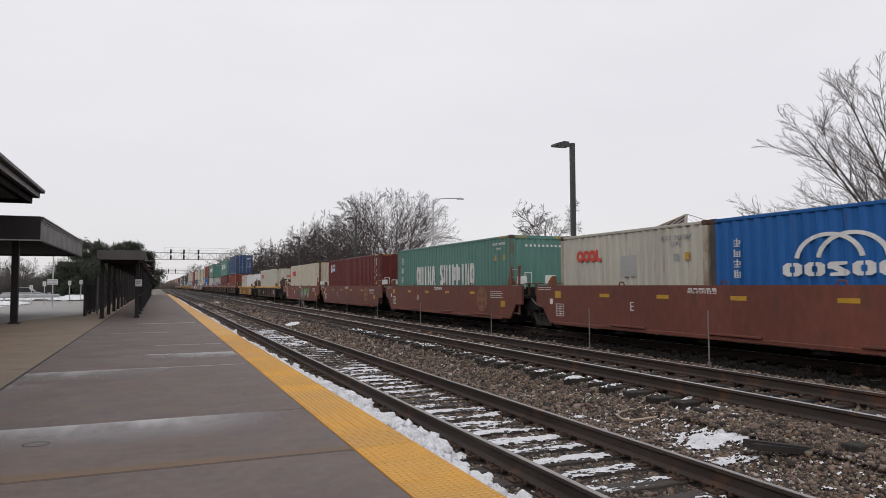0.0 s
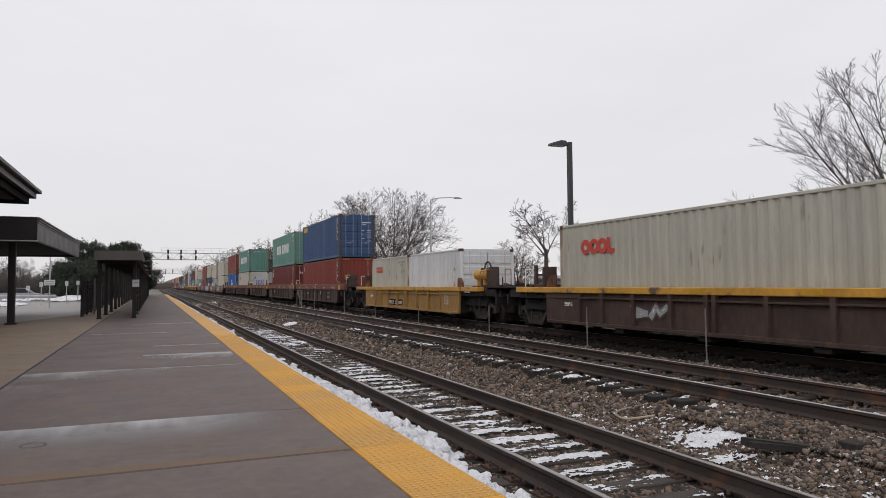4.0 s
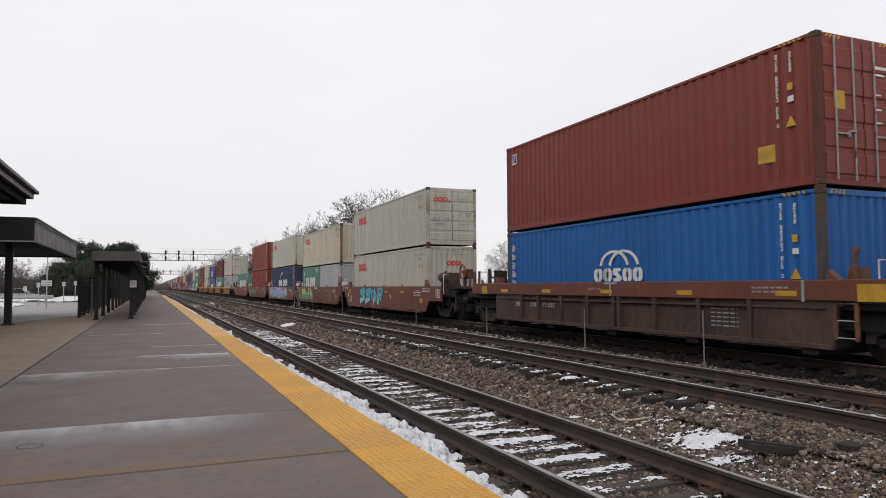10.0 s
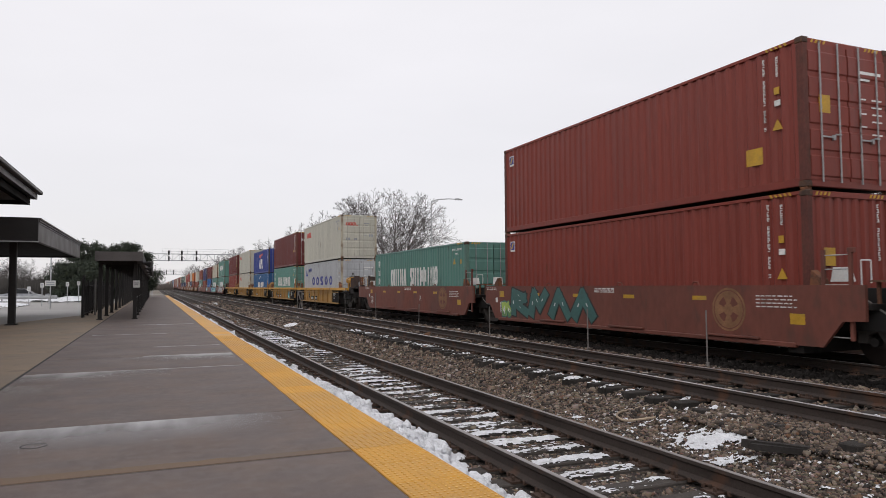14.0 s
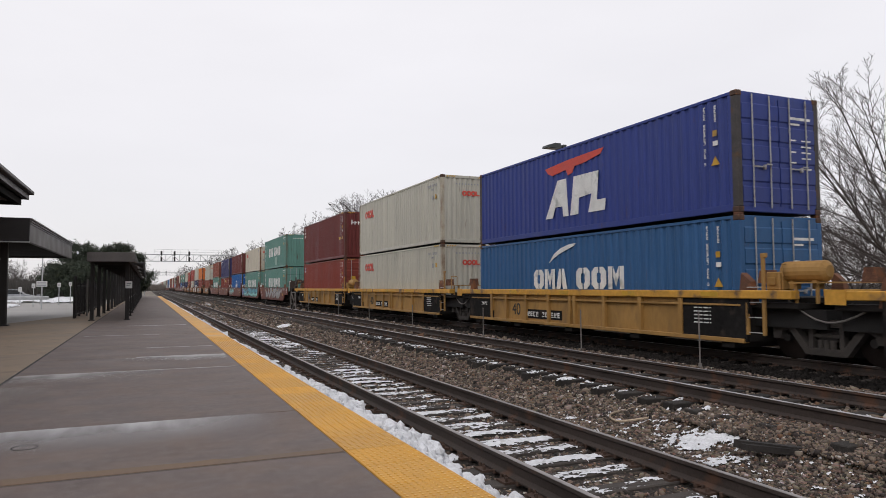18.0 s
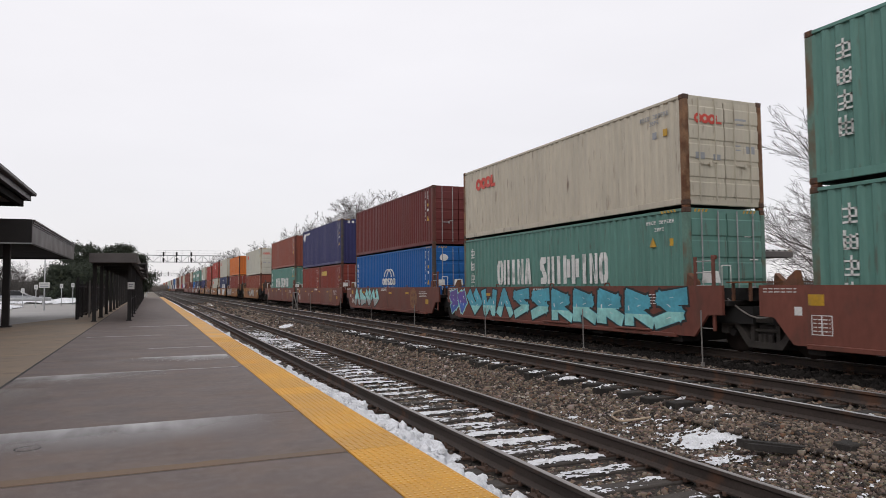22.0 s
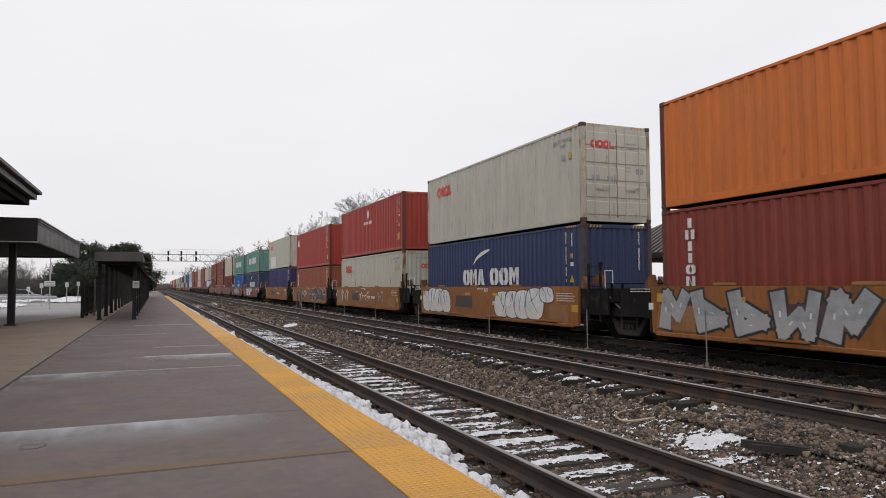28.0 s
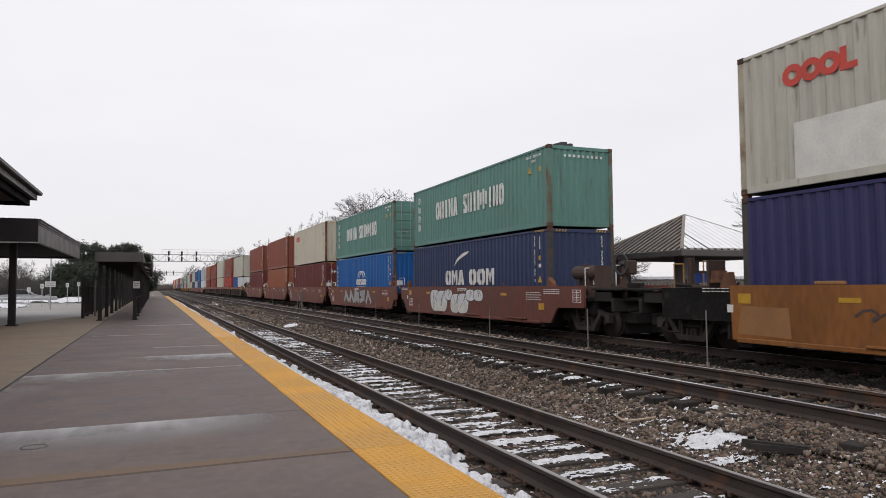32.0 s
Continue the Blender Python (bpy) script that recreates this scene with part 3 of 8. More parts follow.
# rails: head, web and foot, with the running surface as a part of its own
RAIL = ((-0.035, 0.0), (-0.036, -0.03), (-0.01, -0.05), (-0.009, -0.13), (-0.07, -0.155), (-0.07, -0.17),
        (0.07, -0.17), (0.07, -0.155), (0.009, -0.13), (0.01, -0.05), (0.036, -0.03), (0.035, 0.0))
rng = np.random.default_rng(5)
for k, (tx, tz) in enumerate(TRACKS):
    track = root("railway_track", ("rusty-sided track beside the platform with snow between its ties",
                                   "raised middle track with dark weathered ties and brown rails",
                                   "far track in shade under the passing freight train")[k], "track", "parallel tracks", "structure", (tx, 0, tz))
    for sx in (-GAUGE / 2, GAUGE / 2):
        rail = part("rail", kept("rail", M["rail"], lambda m: m.prism(RAIL, "y", -40, 900)), parent=track, at=(sx, 0, 0))
        top = M["railtop"] if k else M["railworn"]
        part("running_surface", kept("running_surface", top, lambda m: m.box(-0.026, -40, 0.0, 0.026, 900, 0.004)), parent=rail, label="worn shiny rail head")
    step = 0.53
    ties = [(-39 + i * step + float(rng.uniform(-0.03, 0.03)), float(rng.uniform(-1.0, 1.0)), float(rng.uniform(-0.06, 0.06))) for i in range(708)]
    near = (80, 52, 8)[k]
    shapes = [kept(("tie", i), M["tie"], lambda m, i=i: m.box(-1.3 - 0.03 * i, -0.115 + 0.006 * i, -0.18, 1.3 - 0.02 * i, 0.115, 0.0, 0.012)) for i in range(4)]
    dark = [kept(("tie", i), M["tiedark"], lambda m, i=i: m.box(-1.3 - 0.03 * i, -0.115 + 0.006 * i, -0.18, 1.3 - 0.02 * i, 0.115, 0.0, 0.012)) for i in range(4)] if k == 1 else []
    for i, (y, a, dx) in enumerate(ties[68:68 + near]):
        part("tie", (dark if k == 1 else shapes)[i % 4], parent=track, at=pose(dx, y, -TIE_DROP, 0, 0, a))
    rest = Mesh()
    for y, a, dx in ties[:68] + ties[68 + near:]:
        rest.box(dx - 1.3, y - 0.115, -TIE_DROP - 0.18, dx + 1.3, y + 0.115, -TIE_DROP)
    tagged(part("distant_ties", rest, M["tie"], track), kind="stuff")
    plates, spikes = Mesh(), Mesh()
    for y, a, dx in ties[50:208]:
        for sx in (-GAUGE / 2, GAUGE / 2):
            plates.box(sx - 0.17, y - 0.095, -TIE_DROP, sx + 0.17, y + 0.095, -TIE_DROP + 0.022)
            for ox, oy in ((-0.09, 0.05), (0.09, -0.05), (-0.13, -0.05), (0.13, 0.05)):
                spikes.box(sx + ox - 0.014, y + oy - 0.014, -TIE_DROP, sx + ox + 0.014, y + oy + 0.014, -TIE_DROP + 0.06, 0.004)
            for oy in (-0.16, 0.16):
                spikes.box(sx - 0.085, y + oy - 0.02, -TIE_DROP + 0.0, sx + 0.085, y + oy + 0.02, -TIE_DROP + 0.045, 0.006)
    tagged(part("tie_plates", plates, M["plate"], track, "rusty steel plates under the rails"), kind="stuff")
    tagged(part("spikes_and_anchors", spikes, M["plate"], track), kind="stuff")

# ballast stones, thick near the platform and thinning with distance
CHIP_V = np.array([(0.5, 0.5, 0.8), (-0.6, 0.4, 0.7), (-0.1, -0.7, 0.75), (0.95, -0.35, -0.1), (0.0, 1.0, -0.15), (-0.95, -0.4, -0.1), (0.0, 0.0, -0.8)])
CHIP_F = np.array([(0, 1, 2), (0, 2, 3), (0, 3, 4), (0, 4, 1), (1, 4, 5), (1, 5, 2), (2, 5, 3), (6, 4, 3), (6, 5, 4), (6, 3, 5)])


def stones(x0, x1, y0, y1, per_m2, size, seed, lift=0.0, name="ballast_stones", tone="stone"):
    g = np.random.default_rng(seed)
    n = int((x1 - x0) * (y1 - y0) * per_m2)
    x, y = g.uniform(x0, x1, n), g.uniform(y0, y1, n)
    on_tie = np.zeros(n, bool)
    for tx, tz in TRACKS:
        on_tie |= (lift == 0) & (np.abs(x - tx) < 1.3) & (np.abs(((y + 39) / 0.53 + 0.5) % 1.0 - 0.5) < 0.23) & (g.uniform(0, 1, n) < 0.88)
        for sx in (-GAUGE / 2, GAUGE / 2):
            on_tie |= np.abs(x - tx - sx) < 0.09
    x, y = x[~on_tie], y[~on_tie]
    n = len(x)
    r = size * g.lognormal(0, 0.32, n)
    z = ballast_z(x) + lift + r * g.uniform(-0.1, 0.65, n)
    for tx, tz in TRACKS[:2]:
        between = (np.abs(x - tx) < (1.3 if tx < 5 else 0.98))
        if lift:
            continue
        z[between] = tz - TIE_DROP - 0.05 + r[between] * g.uniform(-0.4, 0.6, between.sum())
    v = CHIP_V[None] * g.uniform(0.7, 1.3, (n, 7, 1)) * (r[:, None, None] * g.uniform(0.65, 1.3, (n, 1, 3)))
    a = g.uniform(0, 6.283, n)
    c, s = np.cos(a)[:, None], np.sin(a)[:, None]
    v = np.stack([v[..., 0] * c - v[..., 1] * s, v[..., 0] * s + v[..., 1] * c, v[..., 2]], -1) + np.stack([x, y, z], -1)[:, None]
    f = (CHIP_F[None] + 7 * np.arange(n)[:, None, None]).reshape(-1, 3)
    tagged(new(name, big_mesh(name, v.reshape(-1, 3), f, M[tone])), "loose brown and grey crushed ballast stones" if tone == "stone" else "oily black ballast stones under the train", "ballast", kind="stuff")


stones(2.45, 7.0, 3.0, 9.0, 2500, 0.0185, 1)
stones(6.35, 7.1, 3.6, 7.3, 3600, 0.018, 8, 0.06)
stones(2.45, 10.65, -12.0, 3.0, 160, 0.036, 9)
stones(7.0, 10.65, 3.0, 4.5, 600, 0.028, 10)
stones(2.45, 7.0, 9.0, 16.0, 1500, 0.022, 7)
stones(7.0, 10.65, 4.5, 16.0, 1250, 0.023, 2)
# from here to the far side the stones carry the train's painted shade
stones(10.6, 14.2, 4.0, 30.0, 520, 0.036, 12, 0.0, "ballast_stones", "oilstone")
stones(2.5, 7.0, 16.0, 34.0, 620, 0.027, 3)
stones(7.0, 10.65, 16.0, 44.0, 200, 0.042, 4)
stones(2.5, 7.0, 34.0, 60.0, 170, 0.045, 14)
stones(2.5, 10.8, 44.0, 90.0, 12, 0.07, 6)
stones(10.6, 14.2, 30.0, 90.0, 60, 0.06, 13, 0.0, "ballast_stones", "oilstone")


# snow as lumpy sheets, kept where a noise field is high
def snow_field(name, x0, x1, y0, y1, step, height, label, cut=0.004):
    xs, ys = np.arange(x0, x1, step), np.arange(y0, y1, step)
    gx, gy = np.meshgrid(xs, ys, indexing="ij")
    base, h = height(gx, gy)
    keep = h > cut
    quad = keep[:-1, :-1] & keep[1:, :-1] & keep[:-1, 1:] & keep[1:, 1:]
    idx = np.arange(gx.size).reshape(gx.shape)
    i, j = np.nonzero(quad)
    f = np.stack([idx[i, j], idx[i + 1, j], idx[i + 1, j + 1], idx[i, j + 1]], -1)
    used = np.unique(f)
    back = np.zeros(gx.size, int)
    back[used] = np.arange(len(used))
    v = np.stack([gx, gy, base + h], -1).reshape(-1, 3)[used]
    ob = new(name, big_mesh(name, v, back[f], M["snow"], True))
    tagged(ob, label, "snow", kind="stuff")
    return ob


def bank(x, y):
    """Ploughed snow along the platform's edge: a low bank with rounded clods heaped on it."""
    g = np.random.default_rng(19)
    lump = rough_noise(x * 1.5 + 9, y * 0.9, 12, 3)
    bulge = 0.34 * np.exp(-((y - 7.3) / 0.55) ** 2) + 0.24 * np.exp(-((y - 11.0) / 1.3) ** 2) + 0.10 * np.exp(-((y - 9.2) / 0.5) ** 2)
    edge = np.maximum(2.90, 2.33 + 0.50 + 0.50 * (lump - 0.45)) + 0.8 * bulge
    gap = np.clip((lump - 0.30 + 0.25 * (y < 14)) * 6, 0, 1)
    h = np.clip((edge - x) / 0.34, 0, 1) ** 0.6 * gap * (0.27 + 0.14 * bulge)
    step = float(x[1, 0] - x[0, 0])
    y0, y1 = float(y[0, 0]), float(y[0, -1])
    for _ in range(int((min(y1, 40) - y0) * 80)):
        cy = g.uniform(y0, y1)
        j = int((cy - y0) / step)
        reach = max(0.06, float(edge[0, j]) - 2.33)
        cx = 2.34 + reach * g.uniform(0, 1.05)
        r = g.uniform(0.02, 0.075) * (1.1 if reach > 0.35 else 0.9)
        k = int(r / step) + 2
        i = int((cx - 2.335) / step)
        if gap[0, j] < 0.3 or i < 0 or i >= x.shape[0]:
            continue
        win = (slice(max(0, i - k), i + k + 1), slice(max(0, j - k), j + k + 1))
        sx, sy = g.uniform(0.8, 1.5), g.uniform(0.7, 1.3)
        d = ((x[win] - cx) / sx) ** 2 + ((y[win] - cy) / sy) ** 2
        base = max(0.06, float(h[i, j]) * 0.8) + r * g.uniform(-0.1, 0.5)
        h[win] = np.maximum(h[win], np.where(d < r * r, base + 0.9 * np.sqrt(np.maximum(r * r - d, 0)), 0))
    h = h + (h > 0.02) * (0.10 * (rough_noise(x * 11, y * 11, 17, 4) - 0.5) - 0.05 * np.clip(0.42 - rough_noise(x * 6, y * 6, 18, 3), 0, 1) * 4)
    return np.full_like(x, -0.47), np.minimum(h, 0.47)


snow_field("snow_bank", 2.335, 3.29, 3.0, 16.0, 0.018, bank, "lumpy ploughed snow along the platform edge")
snow_field("snow_bank", 2.335, 3.29, -12.0, 3.0, 0.05, bank, "lumpy ploughed snow along the platform edge")
snow_field("snow_bank", 2.335, 3.29, 16.0, 110.0, 0.09, bank, "lumpy ploughed snow along the platform edge")


BALL_V = np.array([(0, 0, 1.0)] + [(0.89 * math.cos(a * 1.2566), 0.89 * math.sin(a * 1.2566), 0.45) for a in range(5)] + [(0.89 * math.cos(a * 1.2566 + 0.628), 0.89 * math.sin(a * 1.2566 + 0.628), -0.45) for a in range(5)] + [(0, 0, -1.0)])
BALL_F = np.array([(0, 1 + a, 1 + (a + 1) % 5) for a in range(5)] + [(1 + a, 6 + a, 1 + (a + 1) % 5) for a in range(5)] + [(1 + (a + 1) % 5, 6 + a, 6 + (a + 1) % 5) for a in range(5)] + [(11, 6 + (a + 1) % 5, 6 + a) for a in range(5)])


def clods(n, y0, y1, seed):
    """Loose clods of snow on and beside the bank."""
    g = np.random.default_rng(seed)
    y = g.uniform(y0, y1, n)
    thick = smooth_noise(y * 1.1, np.zeros(n), 13)
    bulge = np.exp(-((y - 7.3) / 0.5) ** 2) + 0.8 * np.exp(-((y - 10.6) / 1.2) ** 2)
    x = 2.37 + g.beta(1.1, 1.6, n) * (0.34 + 0.26 * thick + 0.30 * bulge)
    r = g.lognormal(-3.72, 0.40, n) * (1 + 0.35 * bulge)
    top = np.interp(x, (2.36, 2.6, 2.85, 3.2), (-0.16, -0.22, -0.34, -0.43)) + 0.13 * bulge * (x < 3.0)
    z = np.maximum(top + g.uniform(-0.25, 0.75, n) * r, -0.44 + r * 0.4)
    keep = x < 3.26 - r
    x, y, z, r = x[keep], y[keep], z[keep], r[keep]
    n = len(x)
    v = BALL_V[None] * g.uniform(0.72, 1.2, (n, 12, 1)) * (r[:, None, None] * g.uniform(0.7, 1.35, (n, 1, 3))) + np.stack([x, y, z], -1)[:, None]
    f = (BALL_F[None] + 12 * np.arange(n)[:, None, None]).reshape(-1, 3)
    tagged(new("snow_clods", big_mesh("snow_clods", v.reshape(-1, 3), f, M["snow"], True)), "loose white clods of snow along the platform edge", "snow", kind="stuff")


clods(4200, 3.0, 16.0, 91)
clods(2200, 16.0, 45.0, 92)


def between_rails(x, y):
    """Thin snow lying on the ties and in the hollows of the near track."""
    phase = np.abs(((y + 39) / 0.53 + 0.5) % 1.0 - 0.5)
    tie = np.clip((0.27 - phase) / 0.1, 0, 1)
    n = 0.52 * rough_noise(x * 2.2, y * 9.0, 21, 3) + 0.48 * rough_noise(x * 12, y * 34, 24, 3)
    wide = rough_noise(x * 0.8, y * 0.35, 22, 2)
    near = 0.11 * np.clip((9 - y) / 4.5, 0, 1)
    h = np.clip((n * 0.85 + wide * 0.16 + 0.15 * tie + 0.6 * near - 0.635) * 4.0, 0, 1) * 0.026
    h[np.abs(np.abs(x - 4.12) - GAUGE / 2) < 0.10] = 0
    return np.full_like(x, -0.418) + 0.016 * tie, h + 0.004 * (h > 0)


snow_field("track_snow", 3.46, 4.78, 3.5, 12.0, 0.0125, between_rails, "thin broken snow lying on the ties")
snow_field("track_snow", 3.46, 4.78, -12.0, 3.5, 0.04, between_rails, "thin broken snow lying on the ties")
snow_field("track_snow", 3.46, 4.78, 12.0, 30.0, 0.025, between_rails, "thin broken snow lying on the ties")
snow_field("track_snow", 3.46, 4.78, 30.0, 80.0, 0.08, between_rails, "thin broken snow lying on the ties")


def scattered(x, y):
    """Patches left between the near and the middle track."""
    n = 0.55 * rough_noise(x * 3.0 + y * 2.0, y * 6.0 - x * 2.0, 31, 3) + 0.45 * rough_noise(x * 14 + y * 6, y * 22, 35, 3)
    fine = rough_noise(x * 13, y * 13, 33, 3)
    h = np.zeros_like(x)
    for px, py, rx, ry, k in ((6.22, 6.45, 0.62, 0.38, 0.85), (6.55, 6.75, 0.16, 0.35, 0.9), (6.75, 6.95, 0.14, 0.2, 0.7), (5.95, 6.75, 0.25, 0.18, 0.5), (7.05, 7.9, 0.32, 0.16, 0.35), (5.85, 5.75, 0.5, 0.22, 0.5), (6.9, 5.5, 0.45, 0.3, 0.35),
                             (7.3, 6.3, 0.25, 0.16, 0.45), (5.6, 8.5, 0.3, 0.25, 0.2), (6.2, 7.3, 0.3, 0.2, 0.25), (6.9, 8.9, 0.4, 0.2, 0.3), (6.6, 4.8, 0.35, 0.2, 0.4), (7.4, 5.2, 0.3, 0.2, 0.35)):
        h = np.maximum(h, k - np.hypot((x - px) / rx, (y - py) / ry) * 0.9 + (n - 0.5) * 3.0)
    h = np.maximum(h, (fine - 0.665 - 0.05 * np.clip(y - 8, 0, 3)) * 3)
    return ballast_z(x) + 0.03, np.clip(h, 0, 1) * 0.06


snow_field("snow_patch", 4.95, 8.2, 4.0, 10.5, 0.014, scattered, "melting snow patch on the ballast between tracks")


def tie_ends(x, y):
    """Snow on the ends of the middle track's ties."""
    phase = np.abs(((y + 39) / 0.53 + 0.5) % 1.0 - 0.5)
    tie = np.clip((0.22 - phase) / 0.06, 0, 1)
    n = rough_noise(x * 3.0, y * 2.0, 41)
    end = np.clip(1 - np.abs(x - 6.78) / 0.34, 0, 1)
    each = smooth_noise(np.floor((y + 39) / 0.53 + 0.5) * 7.3, np.zeros_like(x), 44)
    fine = rough_noise(x * 11, y * 11, 43, 3)
    h = np.clip((n * 0.35 + 1.0 * fine + 0.26 * end + 0.42 * each - 1.17) * 4, 0, 1) * tie * (end > 0) * 0.04
    return np.full_like(x, 0.085 - TIE_DROP + 0.002), h


snow_field("tie_end_snow", 6.45, 7.12, 6.5, 26.0, 0.02, tie_ends, "snow caps on the ends of dark ties")


def far_bits(x, y):
    n = rough_noise(x * 0.9, y * 0.35, 51)
    d = np.maximum(1 - np.hypot((x - 6.0) / 0.45, (y - 33.5) / 1.0), 0.55 - np.hypot((x - 5.9) / 0.9, (y - 55) / 5))
    d = np.maximum(d, 0.5 - np.hypot((x - 6.0) / 1.0, (y - 80) / 8))
    return ballast_z(x) + 0.02, np.clip(d + (n - 0.62) * 1.6, 0, 1) * 0.14


snow_field("snow_patch", 5.0, 7.2, 30.0, 95.0, 0.1, far_bits, "small heap of snow between the tracks")

# a coil of hose and a wet timber lying on the ballast
hose = Mesh()
ring_pts = [(6.29 + 0.33 * math.cos(i * 0.3) * (1 + 0.03 * math.sin(i * 1.7)), 7.95 + 0.31 * math.sin(i * 0.3)) for i in range(22)]
ring_pts = [(x, y, -0.285 + 0.16 * (x - 6.29) + 0.01 * math.sin(i)) for i, (x, y) in enumerate(ring_pts)]
hose.path(ring_pts, 0.017, 6)
lone("hose", hose, M["hose"], "coil of tan hose lying on the ballast", "hose")
timber = Mesh()
for y, x0, x1, h, t in ((0.0, -0.62, 0.50, 0.05, 0.02), (0.07, -0.30, 0.62, 0.035, -0.03), (-0.06, -0.55, 0.15, 0.03, 0.05)):
    timber.prism([(x0, y), (x0 + 0.12, y + 0.035), (x1 - 0.18, y + 0.045 + t), (x1, y + 0.02 + t), (x1 - 0.10, y - 0.01 + t), (x1 - 0.22, y - 0.03 + t), (x0 + 0.06, y - 0.03)], "z", -0.035, h)
lone("timber", timber, M["debris"], "broken wet dark timber on the ballast", "timber", at=pose(6.35, 5.35, float(ballast_z(6.35)) + 0.05, 3, 4, -42))

# platform: slabs with joints, brown paving, tactile edge
X_EDGE, X_TILE, X_SEAM = 2.325, 1.715, -2.10
platform = root("platform", "dark damp asphalt platform with open joints and frost marks", "platform", kind="structure")
joints = (-14.0, -8.5, -3.0, 2.6, 6.28, 8.62, 13.95, 16.6, 19.1, 24.5, 30.35, 38, 46, 54, 62, 70, 80, 90, 100, 112, 124, 136)
for y0, y1 in zip(joints, joints[1:]):
    m = Mesh()
    m.box(X_SEAM + 0.018, y0 + 0.012, -0.25, X_TILE - 0.004, y1 - 0.012, 0.0, 0.006)
    part("slab", m, M["asphalt"], platform)
for y in joints[1:]:
    part("joint_filler", Mesh().box(X_SEAM + 0.02, y - 0.011, -0.20, X_TILE - 0.01, y + 0.011, -0.004), M["jointfill"], platform, "dark open joint")
part("joint_filler", Mesh().box(X_SEAM - 0.028, -14, -0.20, X_SEAM + 0.017, 136, -0.004), M["rubber"], platform, "dark open joint beside the paving")
m = Mesh().box(X_SEAM - 0.1, -14, -0.7, X_EDGE, 136, -0.012)
part("platform_base", m, M["concrete"], platform, "concrete platform wall below the edge")
m = Mesh()
ragged = [(X_SEAM + 0.02 + 3.775 * i / 40, 6.53 + 0.05 * float(noise.noise((i * 0.45, 2.0, 0))) - 0.0022 * i) for i in range(41)]
m.prism([(X_TILE - 0.02, 6.30), (X_SEAM + 0.02, 6.30)] + ragged, "z", 0.0, 0.004)
part("patch_strip", m, M["patchbrown"], platform, "brown tarred repair strip across the platform")
for y, x0, x1, w in ((13.95, -1.9, 1.6, 0.05), (16.6, -0.2, 1.65, 0.12), (19.1, 0.0, 1.6, 0.08), (30.35, -0.7, 1.5, 0.20), (24.5, -1.8, 0.4, 0.08)):
    m, n = Mesh(), 26
    up = [(x0 + (x1 - x0) * i / n, y + w * (0.35 + 0.65 * float(noise.noise((i * 0.7, y, 0)) + 0.5))) for i in range(n + 1)]
    lo = [(x0 + (x1 - x0) * i / n, y - w * 0.5 * (0.3 + float(noise.noise((i * 0.6, y, 5)) + 0.5))) for i in range(n, -1, -1)]
    m.prism(up + lo, "z", 0.0, 0.003)
    part("frost_streak", m, M["damp"], platform, "pale frost along a joint")


def film_sheet(x0, y0, x1, y1, z):
    """A film of water or salt, lying just over the asphalt."""
    m = Mesh()
    m.v, m.f = [(x0, y0, z), (x1, y0, z), (x1, y1, z), (x0, y1, z)], [(0, 1, 2, 3)]
    return m


part("salt_film", film_sheet(X_SEAM + 0.03, 12.5, 0.3, 13.93, 0.003), M["salt_near"], platform, "pale salt bloom fading from a joint")
part("salt_film", film_sheet(-0.7, 15.2, 1.65, 16.58, 0.0025), M["salt_mid"], platform, "pale salt bloom fading from a joint")
part("salt_film", film_sheet(X_SEAM + 0.03, 8.9, -1.1, 12.45, 0.0028), M["salt_seam"], platform, "pale salt bloom beside the paving")
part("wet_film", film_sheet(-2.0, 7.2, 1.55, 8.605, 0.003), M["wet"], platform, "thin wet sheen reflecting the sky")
cover = Mesh()
cover.ring(0, 0, 0.105, 0.117, 0, 0.003, 20)
hatch = part("cover_ring", cover, M["endgrey"], platform, "small round cover plate", at=Matrix.Translation((-1.05, 7.72, 0.0)) @ Matrix.Rotation(radians(-90), 4, "Y"))

tactile = root("tactile_strip", "yellow tactile warning strip with raised domes at the platform edge", "platform edge", kind="structure")


def tile(m, domes):
    m.box(X_TILE, 0.003, -0.10, X_EDGE, 0.607, 0.006, 0.004)
    if domes:
        for i in range(10):
            for j in range(10):
                x, y = X_TILE + 0.035 + i * 0.06, 0.033 + j * 0.06
                o = len(m.v)
                for r, z in ((0.014, 0.006), (0.010, 0.0112)):
                    for k in range(6):
                        m.v.append((x + r * math.cos(k * 1.047), y + r * math.sin(k * 1.047), z))
                for k in range(6):
                    m.f.append((o + k, o + (k + 1) % 6, o + 6 + (k + 1) % 6, o + 6 + k))
                m.f.append(tuple(o + 6 + k for k in range(6)))


near_tile = kept("tactile_tile", M["tactile"], lambda m: tile(m, True))
for poly in near_tile.polygons:
    poly.material_index = 0
near_tile.materials.append(M["tactileworn"])
for poly in near_tile.polygons:
    if poly.normal.z > 0.9 and poly.center.z > 0.009:
        poly.material_index = 1
far_tile = kept("tactile_tile_plain", M["tactile"], lambda m: tile(m, False))
for i in range(100):
    y = -1.0 + i * 0.61
    part("tactile_tile", near_tile if y < 22 else far_tile, parent=tactile, at=(0, y, 0))
part("rear_tiles", Mesh().box(X_TILE, -14.0, -0.10, X_EDGE, -1.0, 0.006, 0.004), M["tactile"], tactile)
part("distant_tiles", Mesh().box(X_TILE, 60.0, -0.10, X_EDGE, 136, 0.006, 0.004), M["tactile"], tactile)

